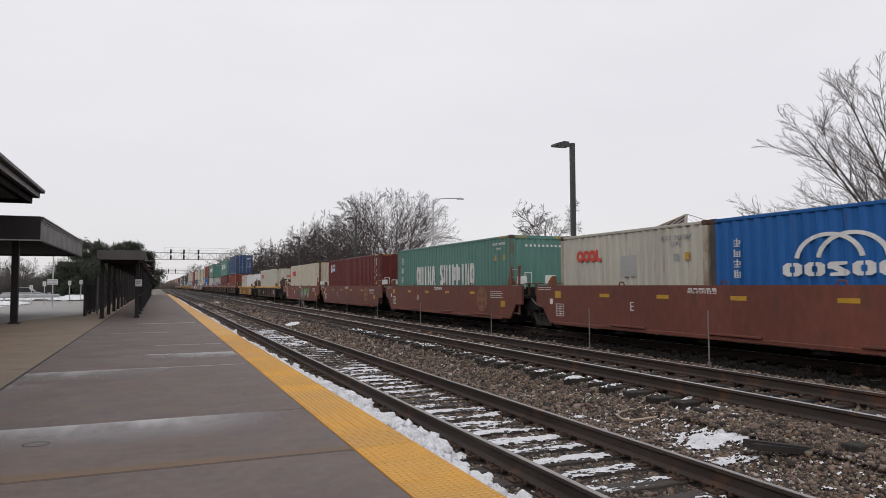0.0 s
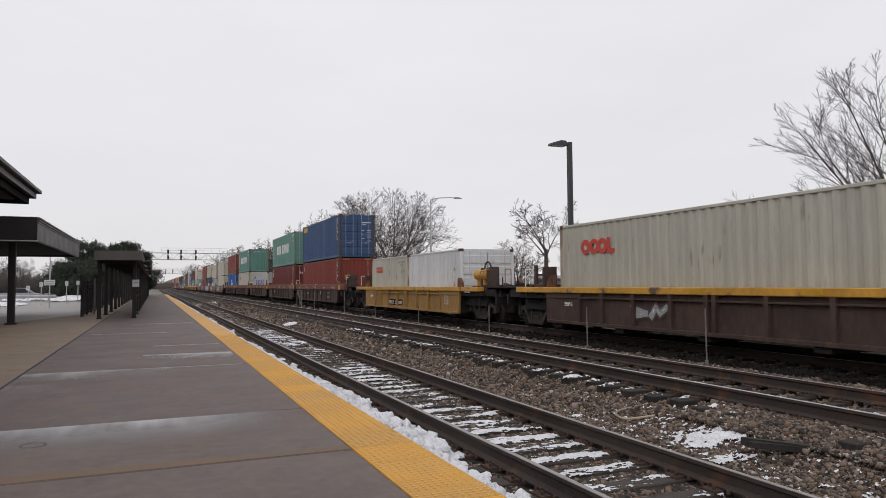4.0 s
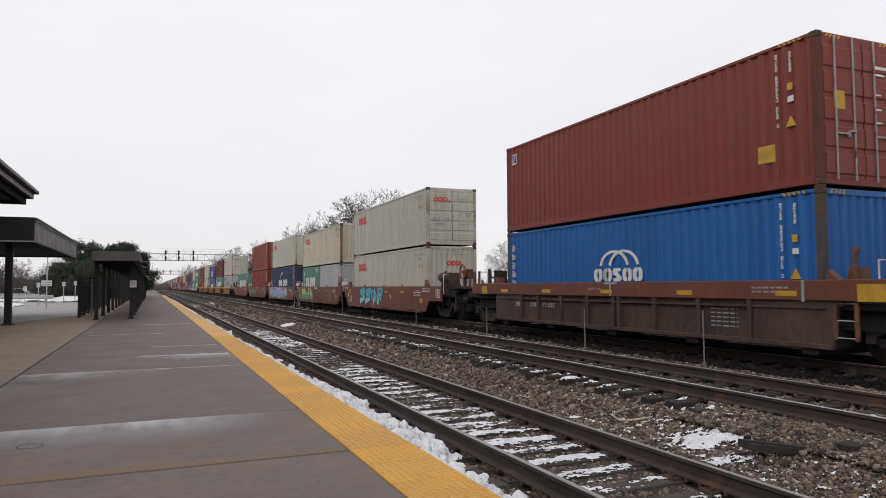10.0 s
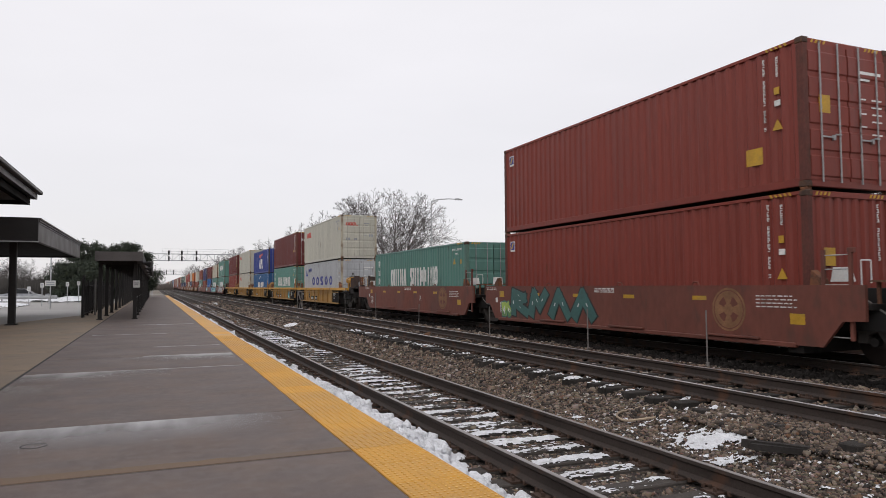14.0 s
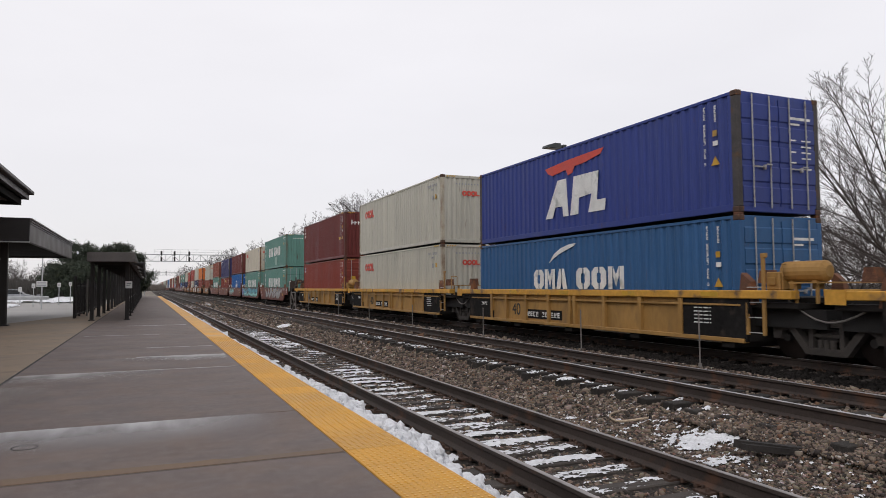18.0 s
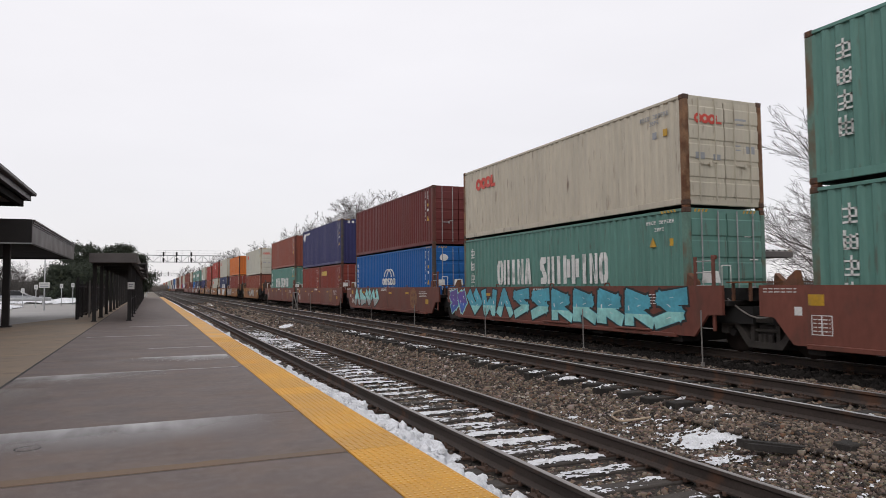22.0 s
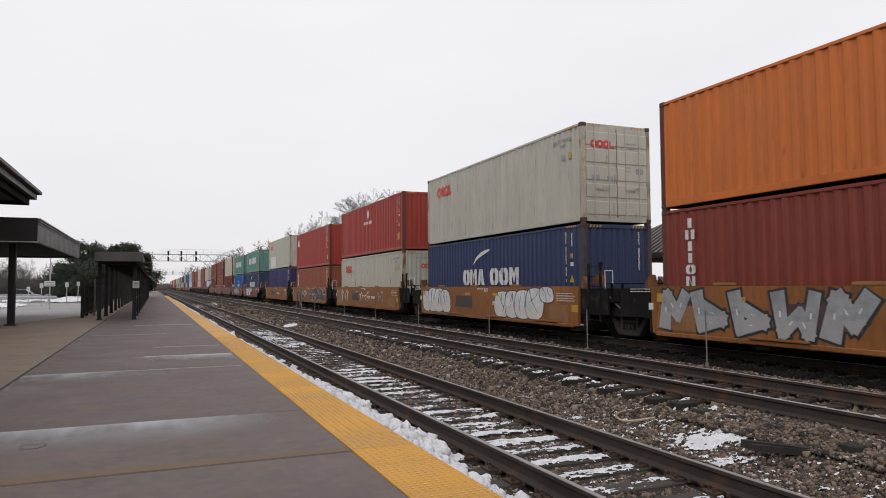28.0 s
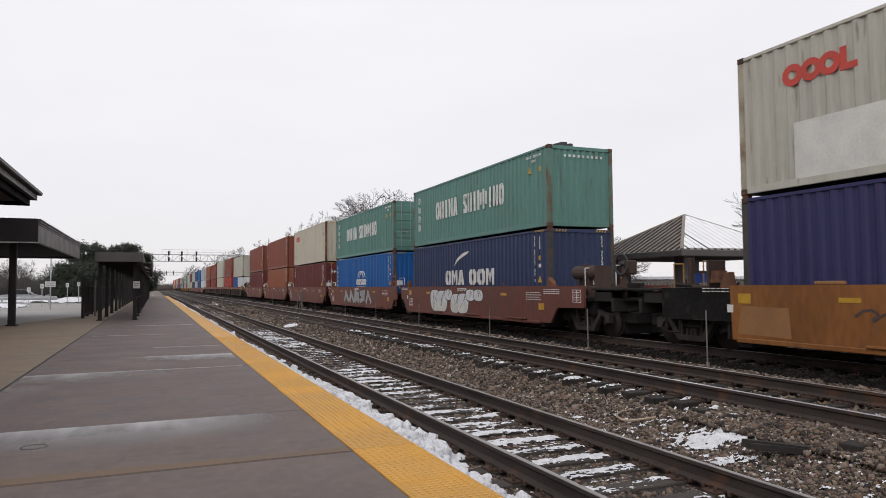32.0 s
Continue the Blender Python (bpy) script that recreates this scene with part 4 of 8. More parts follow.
paving = root("paving", "brown stained concrete paving beside the station", "paving", kind="structure")
for y0, y1 in ((-14, -3), (-3, 5), (5, 12), (12, 18.5), (18.5, 25), (25, 32.5)):
    for x0, x1 in ((X_SEAM - 0.02, -6.2), (-6.2, -11.0)):
        m = Mesh().box(x1 + 0.008, y0 + 0.008, -0.25, x0 - 0.008, y1 - 0.008, 0.004, 0.008)
        part("paving_slab", m, M["paving"], paving)
m = Mesh()
m.prism([(-6.2, 32.5), (X_SEAM - 0.03, 32.5), (X_SEAM - 0.03, 136), (-3.6, 136), (-3.6, 43.0)], "z", -0.25, 0.002)
part("walk_slab", m, M["paving"], paving)
m = Mesh().box(-11.0, -14, -0.6, X_SEAM - 0.11, 32.5, -0.01)
part("joint_bed", m, M["concrete"], paving)

lot = Mesh().prism([(-60, 32.6), (-6.25, 32.6), (-3.7, 43.2), (-3.7, 140), (-60, 140)], "z", -0.4, -0.06)
lone("parking_lot", lot, M["lot"], "pale wet concrete parking lot with snow at its edges", "parking lot", kind="structure")

# ---- the freight train ----
TX = 12.54              # middle of its track
RAIL_Z = 0.06
FLOOR_Z = 0.35          # underside of a container in its well
STACK = 0.055           # locking pins between stacked containers
H_HIGH, H_LOW = 2.896, 2.591
L40, L20 = 12.192, 6.058
MOVERS = []             # (thing, place along the train, height)


def run(t):
    """How far the train has come by t seconds."""
    return 16.45730 * t - 0.00350569 * t * t - 4.505e-5 * t ** 3


def sheet_side(m, length, height, side):
    """Corrugated side wall: trapezoid ribs, with a flat inner face."""
    x_out, x_in = side * 1.205, side * 1.166
    pts, y = [], -length / 2 + 0.16
    n = int((length - 0.32) / 0.278)
    p = (length - 0.32) / n
    for i in range(n):
        pts += [(y, x_out), (y + p * 0.28, x_out), (y + p * 0.46, x_in), (y + p * 0.82, x_in)]
        y += p
    pts.append((length / 2 - 0.16, x_out))
    o, k = len(m.v), len(pts)
    for z in (0.15, height - 0.06):
        m.v += [(x, y, z) for y, x in pts]
    for i in range(k - 1):
        m.f.append((o + i, o + i + 1, o + k + i + 1, o + k + i))


def sheet_end(m, length, height, end):
    y_out, y_in = end * (length / 2 - 0.03), end * (length / 2 - 0.075)
    pts, x, n = [], -1.09, 9
    p = 2.18 / n
    for i in range(n):
        pts += [(x, y_out), (x + p * 0.30, y_out), (x + p * 0.5, y_in), (x + p * 0.80, y_in)]
        x += p
    pts.append((1.09, y_out))
    o, k = len(m.v), len(pts)
    for z in (0.14, height - 0.10):
        m.v += [(x, y, z) for x, y in pts]
    for i in range(k - 1):
        m.f.append((o + i, o + i + 1, o + k + i + 1, o + k + i))


def door_leaf(m, height):
    """One door leaf with pressed horizontal panels; local x from 0 to 1.09."""
    step, pts = (height - 0.36) / 5, [(0.03, 0.14), (-0.02, 0.14)]
    for i in range(5):
        z0 = 0.20 + i * step
        pts += [(-0.02, z0), (-0.040, z0 + 0.03), (-0.040, z0 + step - 0.12), (-0.02, z0 + step - 0.09)]
    pts += [(-0.02, height - 0.10), (0.03, height - 0.10)]
    m.prism(pts, "x", 0.018, 1.072)


def box_parts(ob, length, height, paint_mat, post_mat, near_end, far_end, simple):
    """The parts of one freight container; its own space has the floor's middle at the origin."""
    hl, key = length / 2, (length, height)
    bar_mat = paint_mat if paint_mat in (M["cream"], M["oldcream"], M["palegrey"], M["white"]) else M["lockbar"]
    for side in (-1, 1):
        if side > 0 and simple:
            continue
        part("side_panel", kept(("side_panel", key, side), paint_mat, lambda m: sheet_side(m, length, height, side)), parent=ob)
    part("roof", kept(("roof", key), paint_mat, lambda m: m.box(-1.16, -hl + 0.05, height - 0.05, 1.16, hl - 0.05, height - 0.02, 0.01)), parent=ob)
    part("floor", kept(("floor", key), M["black_gap"], lambda m: m.box(-1.15, -hl + 0.08, 0.03, 1.15, hl - 0.08, 0.15)), parent=ob)
    for side in (-1, 1):
        part("top_rail", kept(("top_rail", key), paint_mat, lambda m: m.box(-0.035, -hl + 0.15, height - 0.085, 0.035, hl - 0.15, height - 0.015, 0.008)), parent=ob, at=(side * 1.18, 0, 0))
        part("bottom_rail", kept(("bottom_rail", key), paint_mat, lambda m: m.box(-0.03, -hl + 0.15, 0.02, 0.03, hl - 0.15, 0.17, 0.008)), parent=ob, at=(side * 1.182, 0, 0))
    for end in (-1, 1):
        if end > 0 and simple:
            continue
        y = end * (hl - 0.07)
        part("end_header", kept(("end_header", key), paint_mat, lambda m: m.box(-1.06, -0.05, height - 0.13, 1.06, 0.05, height - 0.012, 0.01)), parent=ob, at=(0, y, 0))
        part("end_sill", kept(("end_sill", key), paint_mat, lambda m: m.box(-1.06, -0.05, 0.012, 1.06, 0.05, 0.15, 0.01)), parent=ob, at=(0, y, 0))
        for side in (-1, 1):
            part("corner_post", kept(("corner_post", key), post_mat, lambda m: m.box(-0.07, -0.08, 0.118, 0.07, 0.08, height - 0.118, 0.012)), parent=ob, at=(side * 1.145, end * (hl - 0.082), 0))
            for z in (0.0, height - 0.118):
                part("corner_casting", kept("corner_casting", post_mat if simple else M["castrust"], lambda m: (m.box(-0.081, -0.089, 0, 0.081, 0.089, 0.118, 0.012),
                     m.box(-0.0845, -0.03, 0.03, -0.080, 0.03, 0.085), m.box(-0.03, -0.0925, 0.03, 0.03, -0.088, 0.085))), parent=ob, at=(side * 1.138, end * (hl - 0.089), z))
        kind = near_end if end < 0 else far_end
        if kind == "door":
            for s in (0, 1):
                leaf = part("door", kept(("door", height), paint_mat, lambda m: door_leaf(m, height)), parent=ob,
                            at=(-1.09 + s * 1.09, -hl + 0.035, 0) if end < 0 else pose(1.09 - s * 1.09, hl - 0.035, 0, 0, 0, 180))
                if not simple:
                    for x in (0.30, 0.80):
                        bar = part("locking_bar", kept(("locking_bar", height), bar_mat, lambda m: m.tube((0, -0.055, 0.10), (0, -0.055, height - 0.06), 0.017, n=7)), parent=leaf, at=(x, 0, 0))
                    part("handle", kept("handle", bar_mat, lambda m: (m.box(0.30, -0.085, 0.96, 0.62, -0.065, 0.99), m.box(0.58, -0.09, 0.92, 0.64, -0.05, 1.02), m.box(0.66, -0.085, 1.02, 0.82, -0.065, 1.05))), parent=leaf)
        else:
            part("end_wall", kept(("end_wall", key, end), paint_mat, lambda m: sheet_end(m, length, height, end)), parent=ob)


# markings: plain shapes in place of trade names, on the side facing the platform
X_MARK = -1.208


SLIT_OCT = (((0.0, 0.2), (0.0, 0.8), (0.22, 1.0), (0.46, 1.0), (0.46, 0.74), (0.36, 0.70), (0.36, 0.30), (0.46, 0.26), (0.46, 0.0), (0.22, 0.0)),
            ((0.56, 0.0), (0.56, 0.26), (0.64, 0.30), (0.64, 0.70), (0.56, 0.74), (0.56, 1.0), (0.78, 1.0), (1.0, 0.8), (1.0, 0.2), (0.78, 0.0)))
SHAPES = {
    "c": SLIT_OCT,
    "h": (((0, 0), (0, 1), (0.34, 1), (0.34, 0)), ((0.62, 0), (0.62, 1), (0.96, 1), (0.96, 0))),
    "i": (((0.28, 0), (0.28, 1), (0.68, 1), (0.68, 0)),),
    "n": (((0, 0), (0, 1), (0.28, 1), (0.28, 0)), ((0.33, 0.95), (0.60, 0.20), (0.60, 0.02), (0.33, 0.75)), ((0.66, 0), (0.66, 1), (0.94, 1), (0.94, 0))),
    "a": (((0, 0), (0.28, 1), (0.46, 1), (0.46, 0.30), (0.36, 0)), ((0.54, 0.30), (0.54, 1), (0.72, 1), (1, 0), (0.64, 0))),
    "s": (((0, 0.52), (0, 0.85), (0.15, 1), (0.9, 1), (0.9, 0.78), (0.5, 0.74), (0.8, 0.46)), ((0.1, 0), (0.1, 0.22), (0.5, 0.26), (0.2, 0.5), (0.85, 0.44), (1, 0.3), (1, 0.12), (0.85, 0))),
    "p": (((0, 0), (0, 1), (0.40, 1), (0.40, 0)), ((0.50, 0.22), (0.50, 0.86), (0.92, 0.86), (0.92, 0.22))),
    "m": (((0, 0), (0, 1), (0.26, 1), (0.26, 0)), ((0.31, 1), (0.5, 0.62), (0.69, 1), (0.69, 0.6), (0.5, 0.1), (0.31, 0.6)), ((0.74, 0), (0.74, 1), (1, 1), (1, 0))),
    "b": (((0, 0), (0, 1), (1, 1), (1, 0)),),
}


def glyphs(m, left, low, high, width, pattern, gap=0.14, x=X_MARK):
    """A row of plain painted shapes in place of a trade name; "o" is a ring. left: far end of the row; they run towards the near end."""
    n = len(pattern)
    w, h = width / n, high - low
    for i, c in enumerate(pattern):
        y1, ww = left - i * w, w * (1 - gap)
        if c == "o":
            m.ring(y1 - ww / 2, low + h / 2, 0.24, 0.5, x - 0.006, x + 0.004, 20, 0.0, 2 * math.pi, ww, h)
        for shape in SHAPES.get(c, ()):
            m.prism([(y1 - a * ww, low + b * h) for a, b in shape], "x", x - 0.006, x + 0.004)
    return m


STROKES = ((0, 2, 4), (0, 1, 2), (0, 3, 4, 2), (0, 1, 3), (1, 2, 3), (0, 2, 3), (0, 1, 2, 4), (1, 4, 2), (0, 3, 2))


def tiny(m, y, z, w, h, k, x):
    """One small character that cannot be read: a few strokes within w by h. y is its far edge, z its foot."""
    t, u = w * 0.34, h * 0.20
    for c in STROKES[k % 9]:
        a0, b0, a1, b1 = ((0, 0, t, h), (0, h - u, w, h), (0, 0, w, u), (w - t, h * 0.45, w, h), (0, h * 0.42, w, h * 0.42 + u))[c]
        m.box(x - 0.005 - 0.0004 * c, y - a1, z + b0, x + 0.004, y - a0, z + b1)


def column(m, y, high, low, n, w=0.28, x=X_MARK):
    """Upright row of square characters made of thin strokes."""
    s = (high - low) / n
    for i in range(n):
        z = high - i * s
        for a, b, c, d in ((-0.5, -0.5 + 0.2 * (i % 2), 0.08, 0.80), (-0.5, 0.5, 0.22 + 0.08 * (i % 2), 0.30 + 0.08 * (i % 2)), (-0.42, 0.42, 0.52, 0.60), (-0.5, 0.5, 0.74, 0.82), (-0.07, 0.07, 0.04 + 0.2 * (i % 3 == 1), 0.82), (0.36, 0.5, 0.22, 0.60 + 0.2 * (i % 2))):
            m.box(x - 0.006, y - w * b, z - s * d, x + 0.004, y - w * a, z - s * c)


def bars(m, y, high, low, n, w=0.05, x=X_MARK):
    """Small unreadable numbers, one below the other."""
    s = (high - low) / n
    for i in range(n):
        if i not in (4, 11, 15):
            tiny(m, y + w / 2, high - i * s - s * 0.84, w, s * 0.84, i * 5 + n, x)


def row(m, y_far, z, width, n, h=0.08, x=X_MARK):
    """Small unreadable characters side by side; fine print is made of dashes."""
    s = width / n
    if h < 0.06:
        s, n = s / 2, n * 2
        for i in range(n):
            if i % 9 not in (3, 7):
                m.box(x - 0.005, y_far - i * s - s * 0.80, z + 0.004 * (i % 2), x + 0.004, y_far - i * s, z + h * 0.72)
        return
    for i in range(n):
        if i % 7 != 4:
            tiny(m, y_far - i * s, z, s * 0.66, h, i * 4 + n, x)


def dome(m, y, z, r):
    """A flat dome of two crossing arches."""
    x0, x1 = X_MARK - 0.006, X_MARK + 0.004
    for k, off in enumerate((-0.24, 0.24)):
        m.ring(y + r * off, z, 0.74 * r - 0.10, 0.74 * r, x0 - 0.001 * k, x1, 18, 0.12, math.pi - 0.12, 1.0, 0.72)
    return m


def end_bars(m, length, rows, x0, x1, y_off=-0.004):
    """Short unreadable lines on the near end."""
    y = -length / 2 + y_off
    for z, h, a, b in rows:
        m.box(a, y - 0.006, z, b, y + 0.004, z + h * 0.6)


def marks(ob, length, height, style, near_end):
    """Trade marks and numbers of each livery, as parts of the container. Places are from the near end, heights from the floor."""
    hl = length / 2

    def Y(a):
        return a - hl
    H = height
    if style == "shipping":
        k = length / L40
        part("lettering", glyphs(Mesh(), Y(9.4 * k), H * 0.40, H * 0.69, 2.4 * k, "china", gap=0.12), M["letterwhite"], ob, "large white painted lettering")
        part("lettering", glyphs(Mesh(), Y(6.5 * k), H * 0.40, H * 0.69, 3.55 * k, "shippinc", gap=0.12), M["letterwhite"], ob, "large white painted lettering")
        m = Mesh()
        column(m, Y(length - 0.78), H * 0.88, H * 0.24, 4)
        row(m, Y(1.4), H * 0.89, 1.0, 11), row(m, Y(1.1), H * 0.83, 0.35, 4)
        part("serial_number", m, M["letterwhite"], ob)
        part("warning_sign", Mesh().prism([(Y(1.30), H * 0.70), (Y(1.05), H * 0.70), (Y(1.18), H * 0.78)], "x", X_MARK - 0.006, X_MARK + 0.004), M["signyellow"], ob)
        part("yellow_label", Mesh().box(X_MARK - 0.006, Y(0.46), H * 0.70, X_MARK + 0.004, Y(0.58), H * 0.76), M["signyellow"], ob)
        m = Mesh()
        if near_end == "door":
            end_bars(m, length, ((H * 0.80, 0.16, -0.93, -0.70), (H * 0.80, 0.12, -0.45, -0.35), (H * 0.82, 0.08, 0.45, 0.98), (H * 0.77, 0.06, 0.55, 0.75), (H * 0.62, 0.05, 0.45, 0.60), (H * 0.62, 0.05, 0.70, 0.95),
                                 (H * 0.58, 0.05, 0.70, 0.95), (H * 0.52, 0.05, 0.45, 0.6), (H * 0.52, 0.05, 0.7, 0.95), (H * 0.44, 0.05, 0.7, 0.95)), 0, 0, 0.008)
        else:
            for i in range(9):
                end_bars(m, length, ((H * 0.86, 0.13, -0.62 + i * 0.17, -0.54 + i * 0.17),), 0, 0, 0.024)
        part("end_number", m, M["letterwhite"], ob)
        return
    if style == "rings":
        m = Mesh()
        z = H * 0.755
        k = 0.86 if length > 7 else 0.66
        far = length - (0.24 if length > 7 else 0.18)
        for i, a in enumerate((1.29, 1.77, 2.21)):
            m.ring(Y(far - a * k), z, 0.10 * k, 0.25 * k, X_MARK - 0.006 - 0.001 * i, X_MARK + 0.004, 16, sy=1.08)
        m.box(X_MARK - 0.0065, Y(far - 2.61 * k), z - 0.25 * k, X_MARK + 0.004, Y(far - 2.46 * k), z + 0.25 * k)
        m.box(X_MARK - 0.006, Y(far - 2.85 * k), z - 0.25 * k, X_MARK + 0.004, Y(far - 2.61 * k), z - 0.11 * k)
        part("lettering", m, M["letterred"], ob, "red ring-shaped trade mark")
        m = Mesh()
        row(m, Y(1.55), H * 0.855, 1.05, 11, 0.10), row(m, Y(1.2), H * 0.795, 0.35, 4, 0.10)
        m.box(X_MARK - 0.005, Y(0.95), H * 0.66, X_MARK + 0.004, Y(1.10), H * 0.725)
        part("serial_number", m, M["lettergrey"], ob)
        part("warning_sign", Mesh().box(X_MARK - 0.005, Y(0.58), H * 0.665, X_MARK + 0.004, Y(0.72), H * 0.73), M["signyellow"], ob)
        m = Mesh()
        y = -hl - 0.004 + (0.0 if near_end == "door" else 0.030)
        x0, zz = (-0.92, H * 0.79) if near_end == "door" else (-0.26, H * 0.735)
        for i in range(3):
            cx = x0 + 0.12 + i * 0.21
            for q in range(10):
                w0, w1 = q * math.pi / 5, (q + 1) * math.pi / 5
                m.prism([(cx + rr * math.cos(w), zz + rr * math.sin(w)) for rr, w in ((0.05, w0), (0.12, w0), (0.12, w1), (0.05, w1))], "y", y - 0.005 - 0.001 * i, y)
        m.prism([(x0 + 0.64, zz - 0.10), (x0 + 0.84, zz - 0.10), (x0 + 0.84, zz - 0.05), (x0 + 0.70, zz - 0.05), (x0 + 0.70, zz + 0.10), (x0 + 0.64, zz + 0.10)], "y", y - 0.005, y)
        part("end_mark", m, M["letterred"], ob)
        m = Mesh()
        if near_end == "door":
            end_bars(m, length, ((H * 0.80, 0.09, 0.30, 0.70), (H * 0.76, 0.05, 0.4, 0.62), (H * 0.56, 0.05, 0.32, 0.5), (H * 0.52, 0.05, 0.32, 0.5), (H * 0.50, 0.30, 0.68, 0.95), (H * 0.42, 0.26, -0.90, -0.62), (H * 0.42, 0.22, -0.36, -0.14)), 0, 0, -0.0)
            part("end_number", m, M["lettergrey"], ob)
        else:
            for i in range(11):
                end_bars(m, length, ((H * 0.86, 0.11, -0.55 + i * 0.145, -0.49 + i * 0.145),), 0, 0, 0.026)
            part("end_number", m, M["lettergrey"], ob)
        return
    m = Mesh()
    bars(m, Y(0.92), H * 0.93, H * 0.42, 17)
    bars(m, Y(0.60), H * 0.92, H * 0.74, 5)
    m.box(X_MARK - 0.005, Y(0.54), H * 0.58, X_MARK + 0.004, Y(0.68), H * 0.62)
    part("serial_number", m, M["letterwhite"], ob)
    part("warning_sign", Mesh().prism([(Y(0.50), H * 0.415), (Y(0.74), H * 0.415), (Y(0.62), H * 0.49)], "x", X_MARK - 0.006, X_MARK + 0.004), M["signyellow"], ob)
    part("yellow_label", Mesh().box(X_MARK - 0.005, Y(0.56), H * 0.66, X_MARK + 0.004, Y(0.68), H * 0.71), M["signyellow"], ob)
    if near_end == "door":
        m = Mesh()
        end_bars(m, length, ((H * 0.80, 0.10, 0.33, 0.95), (H * 0.755, 0.07, 0.36, 0.62), (H * 0.62, 0.05, 0.33, 0.5), (H * 0.62, 0.05, 0.66, 0.95), (H * 0.57, 0.05, 0.66, 0.95), (H * 0.52, 0.05, 0.33, 0.5),
                             (H * 0.52, 0.05, 0.66, 0.95), (H * 0.47, 0.05, 0.66, 0.95), (H * 0.43, 0.05, 0.33, 0.5), (H * 0.38, 0.05, 0.66, 0.95)), 0, 0, -0.0)
        part("end_number", m, M["letterwhite"], ob)
    else:
        m = Mesh()
        for i in range(12):
            zz = H * 0.90 - i * 0.095
            if i != 4:
                end_bars(m, length, ((zz, 0.03, 0.72, 0.775), (zz + 0.055, 0.03, 0.72, 0.775)), 0, 0, 0.022)
                end_bars(m, length, ((zz, 0.12, 0.72 + 0.035 * (i % 2), 0.74 + 0.035 * (i % 2)),), 0, 0, 0.021)
        part("end_number", m, M["letterwhite"], ob)
    if style == "dome20":
        m = Mesh()
        glyphs(m, Y(4.15), H * 0.50, H * 0.60, 2.45, "ccscc", gap=0.12)
        part("dome_mark", dome(Mesh(), Y(2.92), H * 0.61, 0.98), M["letterwhite"], ob, "white dome of thin arcs")
        column(m, Y(5.30), H * 0.82, H * 0.48, 4, 0.17)
        part("lettering", m, M["letterwhite"], ob, "white domed trade mark")
    if style == "dome":
        m = Mesh()
        glyphs(m, Y(7.14), H * 0.415, H * 0.535, 2.1, "ccscc", gap=0.12)
        glyphs(m, Y(6.9), H * 0.30, H * 0.385, 1.75, "shippinc", gap=0.18)
        part("dome_mark", dome(Mesh(), Y(6.05), H * 0.545, 0.85), M["letterwhite"], ob, "white dome of thin arcs")
        side = Mesh()
        column(side, Y(11.75), H * 0.86, H * 0.36, 5, 0.20)
        part("side_mark", side, M["letterwhite"], ob)
        part("lettering", m, M["letterwhite"], ob, "white domed trade mark")
        if near_end == "door":
            m = Mesh()
            m.prism([(-0.72 + 0.2 * math.cos(a * math.pi / 8), H * 0.82 + 0.15 * math.sin(a * math.pi / 8)) for a in range(16)], "y", -hl - 0.008, -hl)
            part("end_mark", m, M["letterwhite"], ob)
    elif style == "bigword":
        m = glyphs(Mesh(), Y(9.05), 1.19, 1.19 + 0.64, 7.05, "oosoo", gap=0.36)
        part("lettering", m, M["letterblue"], ob, "large blue painted lettering")
        m = Mesh()
        m.prism([(Y(11.3), H * 0.82), (Y(10.7), H * 0.66), (Y(11.35), H * 0.66)], "x", X_MARK - 0.006, X_MARK + 0.004)
        for k in range(4):
            column(m, Y(10.35 - 0.31 * k), H * 0.865 + 0.01 * k, H * 0.745 + 0.01 * k, 1, 0.25)
        part("small_mark", m, M["letterblue"], ob)
    elif style == "swoosh":
        z0 = H * 0.395
        part("lettering", glyphs(Mesh(), Y(8.35), z0, z0 + 0.60, 1.95, "cma", gap=0.12), M["letterwhite"], ob, "white block lettering")
        part("lettering", glyphs(Mesh(), Y(6.0), z0, z0 + 0.60, 2.25, "ccm", gap=0.12), M["letterwhite"], ob, "white block lettering")
        m = Mesh()
        o = [(7.30, 0.93), (7.15, 1.06), (6.75, 1.22), (6.35, 1.30), (6.0, 1.32), (6.1, 1.24), (6.5, 1.14), (6.9, 1.03), (7.15, 0.93), (7.45, 0.78)]
        m.prism([(Y(a), z0 + b) for a, b in o], "x", X_MARK - 0.006, X_MARK + 0.004)
        part("lettering", m, M["letterwhite"], ob, "white curved swoosh")
    elif style == "wing":
        m = Mesh()
        x0, x1 = X_MARK - 0.006, X_MARK + 0.004
        m.prism([(Y(7.6), H * 0.20), (Y(6.9), H * 0.63), (Y(6.45), H * 0.63), (Y(6.35), H * 0.20), (Y(6.62), H * 0.20), (Y(6.66), H * 0.32), (Y(7.05), H * 0.32), (Y(7.2), H * 0.20)], "x", x0, x1)
        m.prism([(Y(6.25), H * 0.20), (Y(6.05), H * 0.63), (Y(5.15), H * 0.63), (Y(5.2), H * 0.40), (Y(5.8), H * 0.38), (Y(5.85), H * 0.20)], "x", x0, x1)
        m.prism([(Y(5.35), H * 0.20), (Y(5.2), H * 0.38), (Y(5.12), H * 0.63), (Y(4.85), H * 0.63), (Y(4.95), H * 0.32), (Y(4.55), H * 0.32), (Y(4.6), H * 0.20)], "x", x0 - 0.002, x1)
        part("lettering", m, M["letterwhite"], ob, "white block lettering")
        m = Mesh()
